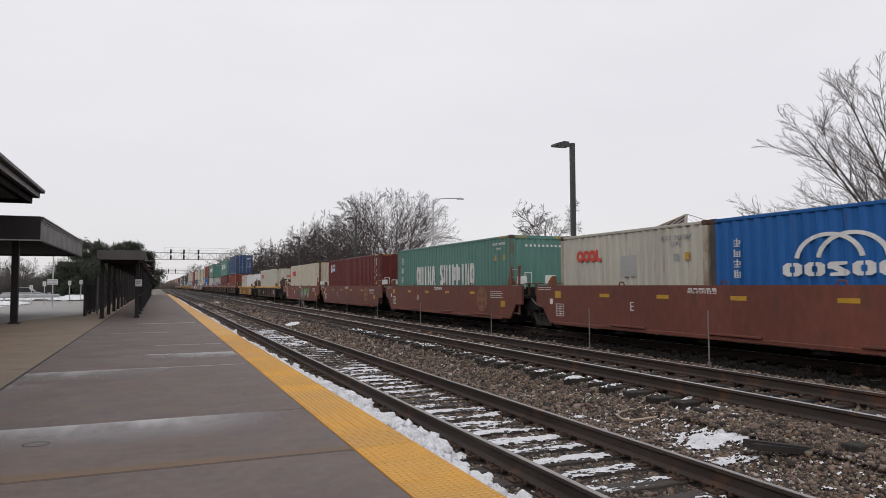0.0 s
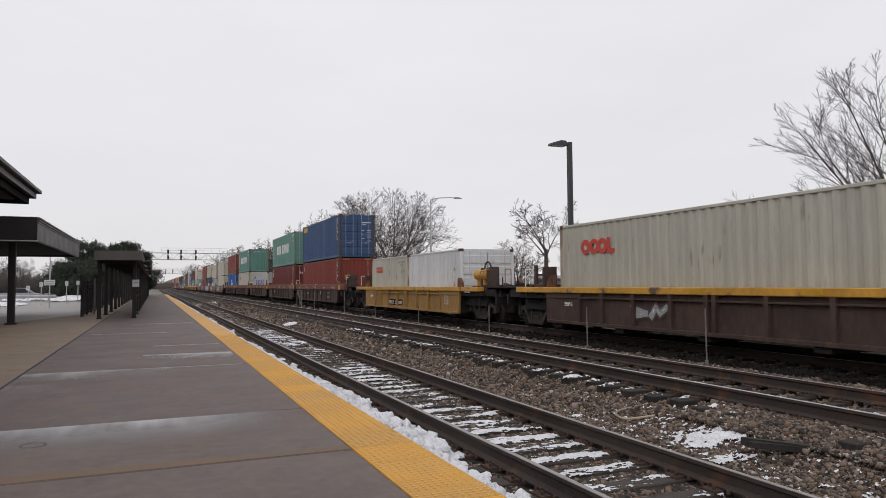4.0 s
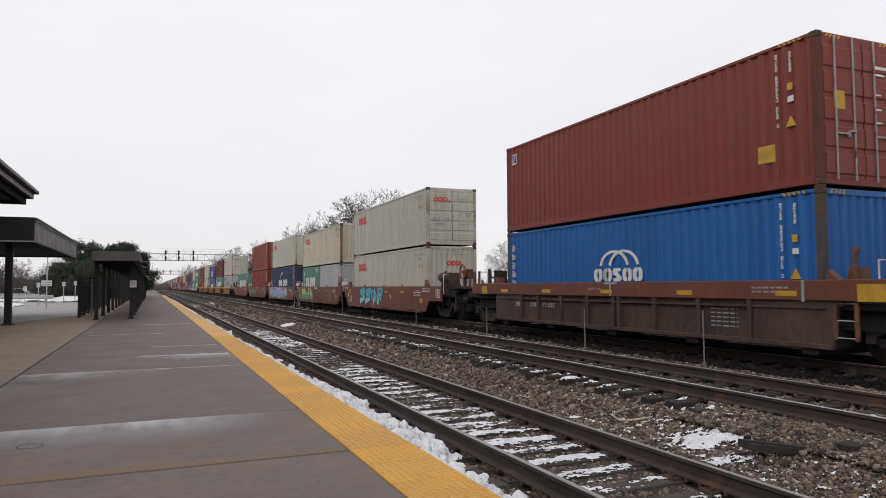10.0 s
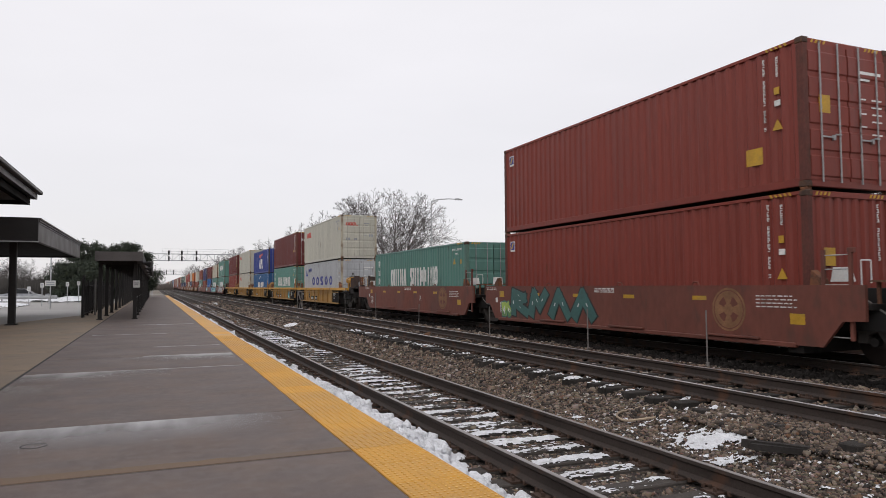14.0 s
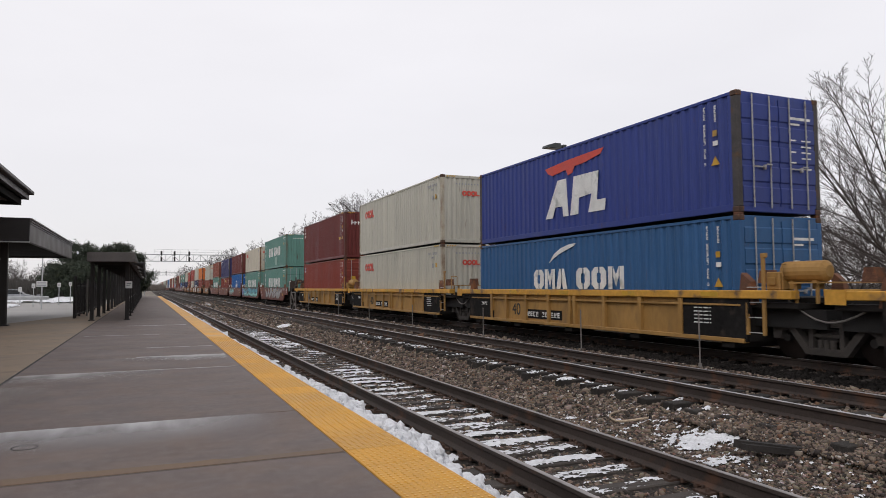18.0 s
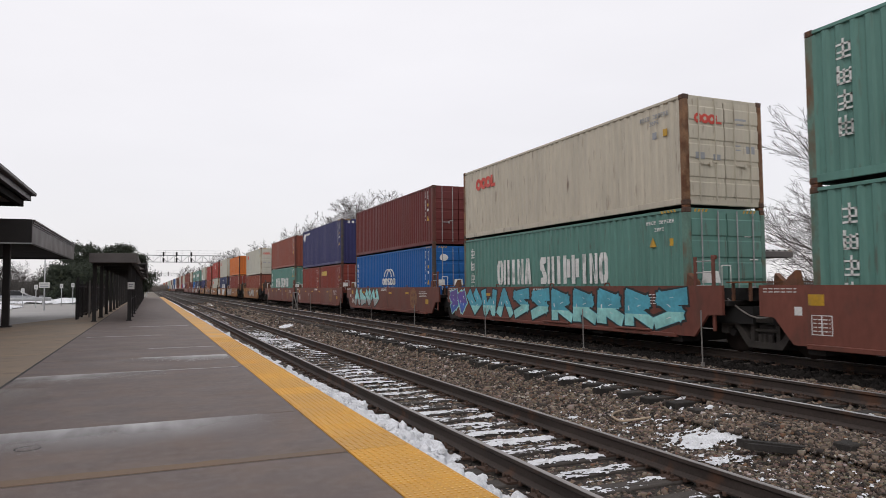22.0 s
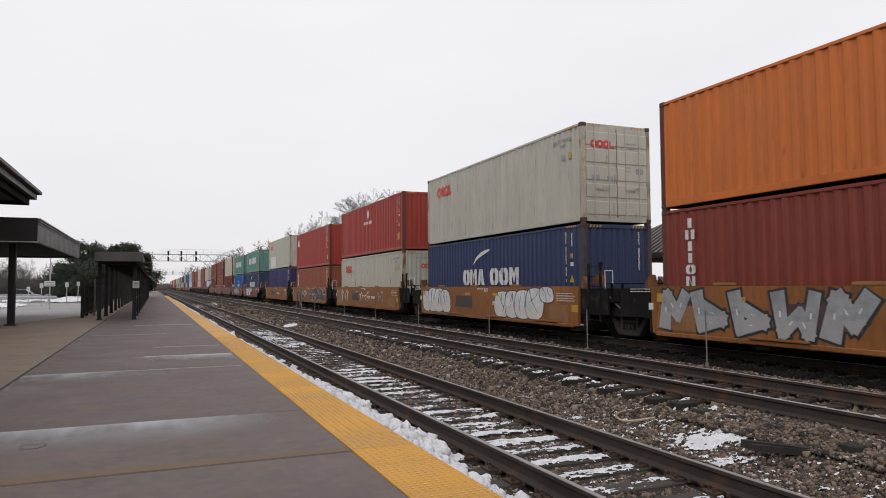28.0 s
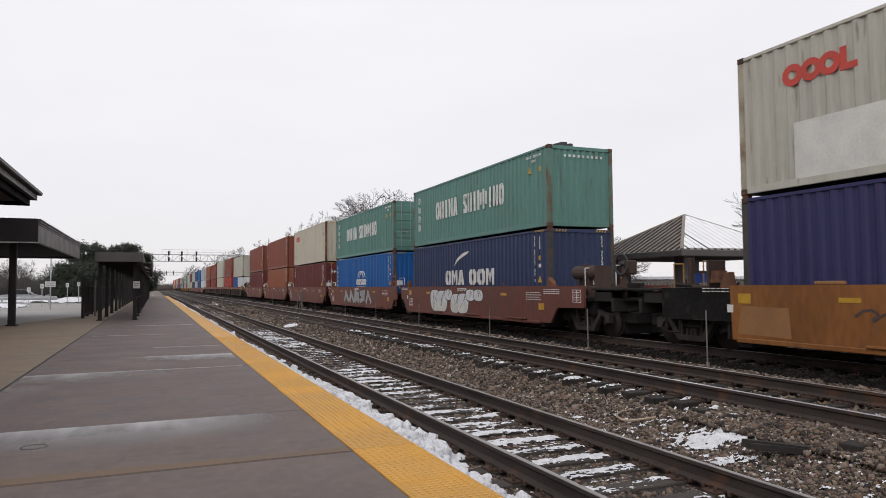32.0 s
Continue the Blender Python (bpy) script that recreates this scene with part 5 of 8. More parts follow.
        m.prism([(Y(a), H * b) for a, b in ((7.6, 0.80), (6.4, 0.835), (4.6, 0.86), (4.75, 0.80), (5.5, 0.755), (6.0, 0.745), (6.1, 0.68), (6.35, 0.66), (6.45, 0.73), (7.2, 0.70), (7.45, 0.74))], "x", x0, x1)
        part("wing_mark", m, M["letterred"], ob, "red wing-shaped mark")
    elif style == "upright":
        m = Mesh()
        for i, c in enumerate("icn"):
            glyphs(m, Y(11.74), H * (0.885 - 0.085 * i) - 0.10, H * (0.885 - 0.085 * i) + (0.14 if i == 0 else 0.09), 0.24, c, gap=0)
        part("lettering", m, M["letterwhite"], ob, "white upright lettering")
        m = Mesh()
        m.box(X_MARK - 0.005, Y(1.0), H * 0.41, X_MARK + 0.004, Y(1.45), H * 0.47)
        part("yellow_label", m, M["signyellow"], ob)
        m = Mesh()
        y = -hl - 0.004 + (0 if near_end == "door" else 0.028)
        for i, (a, b) in enumerate(((-0.78, 0.30), (-0.58, 0.22), (-0.36, 0.22))):
            m.prism([(a, H * 0.72), (a + 0.07, H * 0.72), (a + 0.07, H * 0.72 + b), (a, H * 0.72 + b)], "y", y - 0.005, y)
            m.prism([(a + 0.07, H * 0.72 + 0.10), (a + 0.16, H * 0.72 + 0.10), (a + 0.16, H * 0.72 + 0.16), (a + 0.07, H * 0.72 + 0.16)], "y", y - 0.005, y)
        part("end_mark", m, M["letterwhite"], ob)
    elif style == "flag":
        m = Mesh().box(X_MARK - 0.006, Y(11.48), H * 0.78, X_MARK + 0.004, Y(11.78), H * 0.90)
        flag = part("label_plate", m, M["letterwhite"], ob, "white label with a blue and yellow field")
        part("label_field", Mesh().box(X_MARK - 0.008, Y(11.50), H * 0.80, X_MARK - 0.004, Y(11.76), H * 0.89), M["letterblue"], flag)
        part("label_stripe", Mesh().prism([(Y(11.74), H * 0.81), (Y(11.66), H * 0.81), (Y(11.54), H * 0.88), (Y(11.62), H * 0.88)], "x", X_MARK - 0.010, X_MARK - 0.006), M["lettergold"], flag)
        part("yellow_label", Mesh().box(X_MARK - 0.005, Y(1.0), H * 0.20, X_MARK + 0.004, Y(1.42), H * 0.32), M["signyellow"], ob)
        part("end_label", Mesh().box(-0.82, -hl - 0.006, H * 0.50, -0.52, -hl, H * 0.62), M["signyellow"], ob)
    elif style == "blueflag":
        flag = part("label_plate", Mesh().box(X_MARK - 0.006, Y(10.25), H * 0.72, X_MARK + 0.004, Y(11.15), H * 0.90), M["letterblue"], ob, "blue and yellow label")
        part("label_stripe", Mesh().prism([(Y(11.05), H * 0.83), (Y(10.3), H * 0.83), (Y(10.3), H * 0.89), (Y(10.75), H * 0.89)], "x", X_MARK - 0.009, X_MARK - 0.005), M["lettergold"], flag)
        m = glyphs(Mesh(), Y(11.05), H * 0.735, H * 0.80, 0.75, "cinicn", gap=0.2, x=X_MARK - 0.003)
        m.box(X_MARK - 0.006, Y(11.2), H * 0.70, X_MARK + 0.004, Y(11.4), H * 0.88)
        part("lettering", m, M["letterwhite"], ob)
    elif style == "goldword":
        part("lettering", glyphs(Mesh(), Y(11.85), H * 0.83, H * 0.96, 1.5, "scccc", gap=0.15), M["lettergold"], ob, "gold lettering")
    elif style == "horse":
        m = Mesh()
        m.prism([(Y(a), H * b) for a, b in ((12.0, 0.80), (11.7, 0.86), (11.5, 0.93), (11.3, 0.90), (11.1, 0.92), (11.0, 0.84), (11.2, 0.80), (11.1, 0.72), (11.35, 0.77), (11.6, 0.72), (11.7, 0.79))], "x", X_MARK - 0.006, X_MARK + 0.004)
        glyphs(m, Y(10.85), H * 0.86, H * 0.92, 1.4, "ccncs", gap=0.3)
        part("lettering", m, M["letterwhite"], ob, "white horse mark")
        m = Mesh()
        for i in range(6):
            x = -0.80 + i * 0.27
            for a in (0.0, 0.09):
                m.prism([(x + a, H * 0.905), (x + a + 0.055, H * 0.905), (x + a + 0.075, H * 0.955), (x + a + 0.02, H * 0.955)], "y", -hl + 0.016, -hl + 0.024)
        part("end_mark", m, M["letterwhite"], ob)
    elif style == "letters3":
        m = glyphs(Mesh(), Y(11.60), H * 0.64, H * 0.82, 0.95, "cai", gap=0.1)
        part("lettering", m, M["letterwhite"], ob, "bold white lettering")
        part("yellow_label", Mesh().box(X_MARK - 0.005, Y(0.55), H * 0.14, X_MARK + 0.004, Y(0.85), H * 0.26), M["signyellow"], ob)
    elif style == "crest":
        m = Mesh()
        m.ring(Y(6.1), H * 0.80, 0.13, 0.24, X_MARK - 0.006, X_MARK + 0.004, 14, sy=0.8)
        m.box(X_MARK - 0.006, Y(6.05), H * 0.70, X_MARK + 0.004, Y(6.15), H * 0.82)
        glyphs(m, Y(6.95), H * 0.60, H * 0.66, 1.8, "nncciannl", gap=0.3)
        part("lettering", m, M["letterwhite"], ob, "small white crest and lettering")
        part("yellow_label", Mesh().box(X_MARK - 0.005, Y(0.55), H * 0.18, X_MARK + 0.004, Y(0.85), H * 0.30), M["signyellow"], ob)
    elif style == "column":
        m = Mesh()
        for i, c in enumerate("ihiicn"):
            glyphs(m, Y(11.40), H * (0.87 - 0.092 * i) - 0.10, H * (0.87 - 0.092 * i) + 0.12, 0.30, c, gap=0)
        part("lettering", m, M["letterwhite"], ob, "white upright lettering")
    elif style == "goldname":
        part("lettering", glyphs(Mesh(), Y(length - 0.5), H * 0.74, H * 0.86, 1.6, "hcbbc", gap=0.12), M["lettergold"], ob, "gold lettering")


WORDS = {"green": "green", "seablue": "dark blue", "oxide": "oxide red", "maroon": "maroon", "rustred": "rusty red", "cream": "pale grey", "oldcream": "rust-stained cream", "palegrey": "weathered light grey",
         "white": "white", "cobalt": "cobalt blue", "aplblue": "royal blue", "navy": "navy blue", "violet": "violet-blue", "steelblue": "steel blue", "orange": "faded orange", "scarlet": "scarlet", "terracotta": "terracotta"}
RUSTY = {"cream", "oldcream", "green", "palegrey"}
REDPOST = {"oxide", "maroon", "rustred", "scarlet", "terracotta", "orange"}
DARKPOST = {"seablue", "navy", "violet", "aplblue", "cobalt"}


# places where a container was painted over: its place in the train, upper or not, along its side, heights, paint
REPAINTS = ((520.27, True, 7.9, 10.85, 0.10, 1.25, "patchpale"), (289.84, False, 0.35, 0.98, 1.34, 1.80, "patchpale"), (5.81 + L20 + 0.076, False, 2.49, 3.15, 1.35, 1.90, "patchgrey"),
            (418.65, False, 4.55, 4.9, 1.0, 1.75, "terracotta"), (356.82, True, 4.7, 5.9, 0.30, 1.05, "patchmint"), (157.61, True, 8.55, 9.15, 0.42, 0.88, "fadedgreen"))


def container(color, style, s_near, z, high=True, length=L40, near_end="door", simple=False, place="riding in a well car"):
    height = H_HIGH if high else H_LOW
    ob = root("freight_container", f"{WORDS[color]} corrugated steel container {place}", "container", "containers of the train", at=(TX, s_near + length / 2, z))
    post = M["postcream"] if (color in ("cream", "palegrey") and not simple) else M["postgreen"] if (color == "green" and not simple) else M["rustpost"] if (color in RUSTY and not simple) else M["postdark"] if (color in DARKPOST and not simple) else M["postred"] if (color in REDPOST and not simple) else M[color]
    box_parts(ob, length, height, M[color], post, near_end, "panel" if near_end == "door" else "door", simple)
    if high and not simple:
        hl = length / 2
        stripe = kept(("stripes", length), M["signyellow"], lambda m: [m.prism([(-hl + 0.34 + k * 0.11, height - 0.085), (-hl + 0.39 + k * 0.11, height - 0.085), (-hl + 0.43 + k * 0.11, height - 0.02), (-hl + 0.38 + k * 0.11, height - 0.02)], "x", -1.221, -1.213) for k in range(5)])
        tagged(part("hazard_stripe", stripe, parent=ob), kind="stuff")
        ends = kept(("end_stripes", length), M["signyellow"], lambda m: [m.prism([(x + k * 0.11, height - 0.10), (x + 0.05 + k * 0.11, height - 0.10), (x + 0.09 + k * 0.11, height - 0.03), (x + 0.04 + k * 0.11, height - 0.03)], "y", -hl + 0.012, -hl + 0.022) for k in range(4) for x in (-0.98, 0.52)])
        tagged(part("hazard_stripe", ends, parent=ob), kind="stuff")
    if "stacked" in place or z > FLOOR_Z + 1:
        for sx in (-1.138, 1.138):
            for sy in (-1, 1):
                part("twist_lock", kept("twist_lock", M["rustiron"], lambda m: m.box(-0.07, -0.075, -STACK, 0.07, 0.075, 0.0, 0.01)), parent=ob, at=(sx, sy * (length / 2 - 0.089), 0))
    if style:
        marks(ob, length, height, style, near_end)
    for s1, upper, y0, y1, z0, z1, m2 in REPAINTS:
        if s1 == s_near and upper == (z > 1):
            part("repaint_patch", Mesh().box(X_MARK - 0.003, y0 - length / 2, z0, X_MARK + 0.004, y1 - length / 2, z1), M[m2], ob, "square patch of fresher paint")
    MOVERS.append((ob, s_near + length / 2, z))
    return z + height


# ---- well cars ----
WITH_TANK = {305.59, 336.92}


def truck(ob, y, simple=False):
    """Two-axle truck: cast side frames with springs, bolster, wheels on axles."""
    t = part("truck", kept("truck_bolster", M["grime"], lambda m: (m.box(-1.0, -0.2, 0.38, 1.0, 0.2, 0.62, 0.03), m.tube((0, 0, 0.55), (0, 0, 0.95), 0.25, n=12), m.box(-0.62, -1.35, 0.10, 0.62, 1.35, 0.50, 0.02))), parent=ob, at=(0, y, 0))
    top_pts = ((-1.15, 0.40), (-1.15, 0.62), (-0.85, 0.70), (-0.45, 0.80), (0.45, 0.80), (0.85, 0.70), (1.15, 0.62), (1.15, 0.40), (0.98, 0.40), (0.95, 0.54), (0.60, 0.66), (-0.60, 0.66), (-0.95, 0.54), (-0.98, 0.40))
    low_pts = ((-0.80, 0.62), (-0.42, 0.14), (0.42, 0.14), (0.80, 0.62), (0.66, 0.64), (0.34, 0.27), (-0.34, 0.27), (-0.66, 0.64))
    for sx in (-1,) if simple else (-1, 1):
        part("side_frame", kept("side_frame", M["truckdust"], lambda m: (m.prism(top_pts, "x", -0.08, 0.08), m.prism(low_pts, "x", -0.09, 0.07), m.box(-0.07, -0.36, 0.2, 0.07, -0.27, 0.7), m.box(-0.07, 0.27, 0.2, 0.07, 0.36, 0.7), m.box(-0.05, -0.28, 0.46, 0.06, 0.28, 0.53, 0.02))), parent=t, at=(sx * 0.98, 0, 0))
        if simple:
            continue
        part("spring", kept("spring", M["truckdust"], lambda m: [m.tube((0.0, k * 0.13, 0.24), (0.0, k * 0.13, 0.42), 0.055, n=8) for k in (-1, 0, 1)]), parent=t, at=(sx * 1.02, 0, 0))
    for k in (-0.89, 0.89):
        for sx in (-1,) if simple else (-1, 1):
            part("wheel", kept("wheel", M["wheel"], lambda m: (m.disc(0, 0, 0.42, -0.05, 0.06, 28), m.disc(0, 0, 0.455, 0.055, 0.085, 28), m.disc(0, 0, 0.12, -0.12, 0.1, 12)), True), parent=t,
                 at=pose(sx * 0.755, k, 0.42, 0, 0, 0 if sx < 0 else 180))
        part("axle", kept("axle", M["grime"], lambda m: m.tube((-1.0, 0, 0), (1.0, 0, 0), 0.08, n=10)), parent=t, at=(0, k, 0.42))


def well_car(style, s0, near, far, letter="", scrawl=(), emblem=False, simple=False):
    """One well unit. s0: near end of its container. near, far: 'joint' (shared truck) or 'coupler'. Heights are above the rail."""
    paint_name = {"brown": "smooth-sided reddish-brown", "ribbed": "grimy brown ribbed", "yellow": "yellow ribbed", "ochre": "ochre smooth-sided", "mixed": "brown ribbed yellow-topped"}[style]
    ob = root("well_car", f"{paint_name} double-stack railway well car", "railway car", "cars of the train", at=(TX, s0 + 6.096, RAIL_Z))
    MOVERS.append((ob, s0 + 6.096, RAIL_Z))
    Y = lambda a: a - 6.096
    W = 1.51
    n_out = {"brown": 1.29, "ribbed": 1.38}.get(style, 1.44) if near == "joint" else 2.25
    f_out = 12.192 + ({"brown": 0.97, "ribbed": 1.42}.get(style, 1.36) if far == "joint" else 2.25)
    body = {"brown": M["wellbrown"], "ribbed": M["wellgrime"], "yellow": M["wellyellow"], "ochre": M["wellorange"], "mixed": M["wellgrime"]}[style]
    chord = {"brown": M["wellbrown"], "ribbed": M["wellbrown"], "yellow": M["chordyellow"], "ochre": M["wellorange"], "mixed": M["chordyellow"]}[style]
    ribbed = style in ("ribbed", "yellow", "mixed")
    z_top, z_low = (1.52 if style == "ribbed" else 1.34 if ribbed else 1.42), 0.305
    for sx in (-1, 1):
        xo, xi = sx * W, sx * (W - 0.07)
        if not ribbed:
            if style == "brown":
                pts = ((-n_out, z_top), (-n_out, 0.80), (-0.86, 0.78), (-0.46, z_low), (12.40, z_low), (12.82, 0.80), (f_out, 0.82), (f_out, z_top))
            else:
                pts = ((-0.15, z_top), (-0.12, z_low), (12.24, z_low), (12.28, z_top))
            part("side_panel", kept(("well_side", style, near, far, sx), body, lambda m: m.prism([(Y(a), z) for a, z in pts], "x", xi, xo)), parent=ob)
            part("bottom_rail", kept(("well_foot", style, sx), body, lambda m: m.box(min(xi, xo + sx * 0.04), Y(0.1), z_low - 0.05, max(xi, xo + sx * 0.04), Y(12.1), z_low + 0.045, 0.012)), parent=ob)
            if sx < 0 and not simple:
                for a in (1.6, 5.1, 8.6):
                    part("step_plate", kept("step_plate", body, lambda m: m.box(-0.05, -0.7, 0, 0.02, 0.7, 0.05, 0.01)), parent=ob, at=(xo - 0.03, Y(a), z_low + 0.05))
            if style == "ochre":
                for a, b in ((-n_out, -0.16), (12.29, f_out)):
                    part("end_panel", kept(("well_endpanel", near, far, a > 0, sx), M["endgrey"], lambda m: m.box(min(xi, xo) + 0.10 * (sx < 0), Y(a), 0.66, max(xi, xo) - 0.10 * (sx > 0), Y(b), 1.36, 0.01)), parent=ob)
        else:
            depth = 0.38 if style == "ribbed" else 0.17
            part("top_chord", kept(("top_chord", style, near, far, sx), chord, lambda m: m.box(min(xo, xo - sx * 0.24), Y(-n_out), z_top - depth, max(xo, xo - sx * 0.24), Y(f_out), z_top, 0.015)), parent=ob)
            part("web_panel", kept(("web_panel", style, sx), body, lambda m: m.box(min(xo - sx * 0.16, xo - sx * 0.10), Y(1.45), z_low, max(xo - sx * 0.16, xo - sx * 0.10), Y(10.75), z_top - depth, 0.005)), parent=ob)
            for a, b in ((-0.42, 1.45), (10.75, 12.60)):
                em = M["endgrey"] if style == "yellow" and s0 != 91.06 else body
                part("end_panel", kept(("well_end", style, sx, a > 0, em.name), em, lambda m: m.prism([(Y(a), z_top - depth), (Y(a + 0.1 * (a < 0)), z_low), (Y(b), z_low), (Y(b), z_top - depth)], "x", xo - sx * 0.14, xo - sx * 0.05)), parent=ob)
            part("bottom_rail", kept(("rib_foot", style, sx), body, lambda m: m.box(min(xo, xo - sx * 0.16), Y(-0.3), z_low - 0.03, max(xo, xo - sx * 0.16), Y(12.5), z_low + 0.06, 0.01)), parent=ob)
            if sx < 0 and not simple:
                part("side_rail", kept(("side_rail", style), body, lambda m: m.box(xo + 0.02, Y(-0.2), z_top - depth - 0.15, xo + 0.07, Y(12.4), z_top - depth - 0.11, 0.005)), parent=ob)
            for a in ((1.5, 2.9, 4.35, 5.72, 5.95, 7.1, 8.45, 9.75, 10.8) if sx < 0 else (2.9, 5.9, 9.0)):
                part("rib", kept(("rib", style, sx), body, lambda m: m.prism([(-0.06, z_top - depth), (-0.045, z_low + 0.03), (0.045, z_low + 0.03), (0.06, z_top - depth)], "x", xo - sx * 0.12, xo - sx * 0.008)), parent=ob, at=(0, Y(a), 0))
    for a in (0.0, 3.0, 5.9, 8.9, 11.8):
        part("cross_beam", kept("cross_beam", M["grime"], lambda m: m.box(-1.44, 0, 0.16, 1.44, 0.35, 0.29)), parent=ob, at=(0, Y(a), 0))
    for a, b, end in ((-n_out, -0.22, near), (12.192 + 0.22, f_out, far)):
        part("end_deck", kept(("end_deck", style, a > 0, near, far), M["grime"],
             lambda m: (m.box(-1.36, Y(a), 0.98, 1.36, Y(b), 1.10, 0.02), m.box(-0.45, Y(a), 0.72, 0.45, Y(b), 0.98, 0.02), m.box(-1.4, Y(b) - 0.06 if a < 0 else Y(a), 0.3, 1.4, Y(b) if a < 0 else Y(a) + 0.06, 1.0))), parent=ob)
        far_out = -0.45 if a < 0 and end == "joint" else 0
        part("underframe", kept(("underframe", style, a > 0, near, far), M["black_gap"], lambda m: (m.box(-1.15, Y(a + far_out), 0.62, 1.15, Y(b), 0.975), m.box(-0.9, Y(a + far_out), 1.10, 0.9, Y(b), 1.36 if style != "yellow" else 1.2))), parent=ob)
        if not simple:
            for x in (-1.42, 1.26):
                part("guide", kept(("guide", a > 0), M["rustiron"], lambda m: m.prism([(Y(-0.10 if a < 0 else 12.29), 1.05), (Y(-0.50 if a < 0 else 12.69), 1.05), (Y(-0.42 if a < 0 else 12.61), 1.52), (Y(-0.2 if a < 0 else 12.39), 1.70)], "x", 0, 0.16)), parent=ob, at=(x, 0, 0))
        if end == "joint" and a < 0 or end == "coupler":
            truck(ob, Y((-1.95 if style == "brown" else -1.78) if end == "joint" else -1.62) if a < 0 else Y(12.192 + 1.75), simple)
    if near == "joint" and not simple:
        la, lb = (-0.99, -0.46) if style == "brown" else (-1.08, -0.55) if style == "ochre" else (-0.76, -0.35)
        iron = {"brown": M["wellbrown"], "yellow": M["wellyellow"], "ochre": M["endgrey"]}.get(style, M["rustiron"])
        both = style in ("brown", "ochre")
        part("ladder", kept(("ladder", style), iron, lambda m: (m.box(-1.46, Y(la) - 0.035, 0.45, -1.40, Y(la) + 0.035, 2.05, 0.008), m.box(-1.46, Y(lb) - 0.035, 0.45, -1.40, Y(lb) + 0.035, 2.05 if both else 1.1, 0.008),
             m.box(-1.46, Y(la) - 0.09, 1.98, -1.40, Y(la) + 0.05, 2.07, 0.01))), parent=ob)
        for z in (0.50, 0.80, 1.10, 1.40) if not both else (0.50, 0.80, 1.10, 1.42, 1.70, 1.95):
            part("rung", kept(("rung", style), M["patchgrey"] if style != "ochre" else iron, lambda m: m.tube((-1.43, Y(la), 0), (-1.43, Y(lb), 0), 0.011, n=6)), parent=ob, at=(0, 0, z))
        if s0 in WITH_TANK:
            tank = part("air_tank", kept("air_tank", M["wellyellow"], lambda m: (m.tube((0, -0.43, 0), (0, 0.43, 0), 0.20, n=16), m.tube((0, -0.50, 0), (0, -0.43, 0), 0.11, 0.20, n=16), m.tube((0, 0.43, 0), (0, 0.50, 0), 0.20, 0.11, n=16), m.box(-0.1, -0.3, -0.34, 0.1, -0.2, -0.15), m.box(-0.1, 0.2, -0.34, 0.1, 0.3, -0.15))), parent=ob, at=(-1.02, Y(-1.39), 1.70), label="dirty yellow air tank")
            part("valve_box", kept("valve_box", M["wellyellow"], lambda m: (m.box(-0.2, -0.16, 0, 0.2, 0.16, 0.36, 0.02), m.box(-0.24, -0.08, 0.1, -0.2, 0.08, 0.26, 0.01))), parent=ob, at=(-1.1, Y(-0.86), 1.34))
        if style in ("ribbed", "yellow"):
            part("end_plate", kept(("end_plate", style), M["signyellow"] if style == "ribbed" else M["chordyellow"], lambda m: m.box(-0.012, -0.2, -0.15, 0.004, 0.2, 0.12)), parent=ob, at=(-W, Y(13.40), z_top - 0.22 if style == "ribbed" else z_top - 0.1), label="yellow end plate")
        part("cross_walk", kept(("cross_walk", style), iron if style != "brown" else M["rustiron"], lambda m: (m.box(-1.40, Y(-1.9), 1.47, 1.40, Y(-1.3), 1.50), m.box(-1.30, Y(-1.85), 1.1, -1.25, Y(-1.8), 1.47), m.box(-1.30, Y(-1.4), 1.1, -1.25, Y(-1.35), 1.47), m.box(1.25, Y(-1.6), 1.1, 1.30, Y(-1.5), 1.47))), parent=ob, label="walkway plate over the joint")
        part("grab_iron", kept("grab_iron", M["letterwhite"] if style != "yellow" else M["wellyellow"], lambda m: m.path([(0, 0, 1.30), (0, 0, 1.85), (0.25, 0, 1.85), (0.25, 0, 1.45)], 0.013, 6)), parent=ob, at=(-1.25, Y(-1.05), 0), label="bent grab iron")
        part("hose", kept("air_hose", M["stake"], lambda m: m.path([(-1.28 + 0.02 * i, 0.21 * i - 0.84, 0.98 - 0.30 * math.sin(i * 0.3927) + 0.02 * i) for i in range(9)], 0.018, 6)), parent=ob, at=(0, Y(-1.9), 0))
        for ya in (-0.60, 12.95):
            part("end_box", kept("end_box", M["letterwhite"] if style == "brown" else M["rustiron"], lambda m: m.prism([(-0.15, 0), (0.15, 0), (0.09, 0.26), (-0.09, 0.26)], "x", -0.13, 0.13)), parent=ob, at=(-1.12, Y(ya), 1.48), label="small tapered end box")
    for sgn, end in ((-1, near), (1, far)):
        if end != "coupler":
            continue
        y_end = Y(-n_out) if sgn < 0 else Y(f_out)
        part("draft_sill", kept(("draft_sill", sgn), M["grime"], lambda m: (m.box(-0.35, min(0, sgn * 1.05), 0.70, 0.35, max(0, sgn * 1.05), 1.02, 0.02), m.box(-1.30, sgn * 1.0 - 0.06, 0.72, 1.30, sgn * 1.0 + 0.06, 1.08, 0.02), m.box(-0.75, min(-sgn * 0.3, sgn * 1.25), 0.40, 0.6, max(-sgn * 0.3, sgn * 1.25), 0.71, 0.03))), parent=ob, at=(0, y_end, 0))
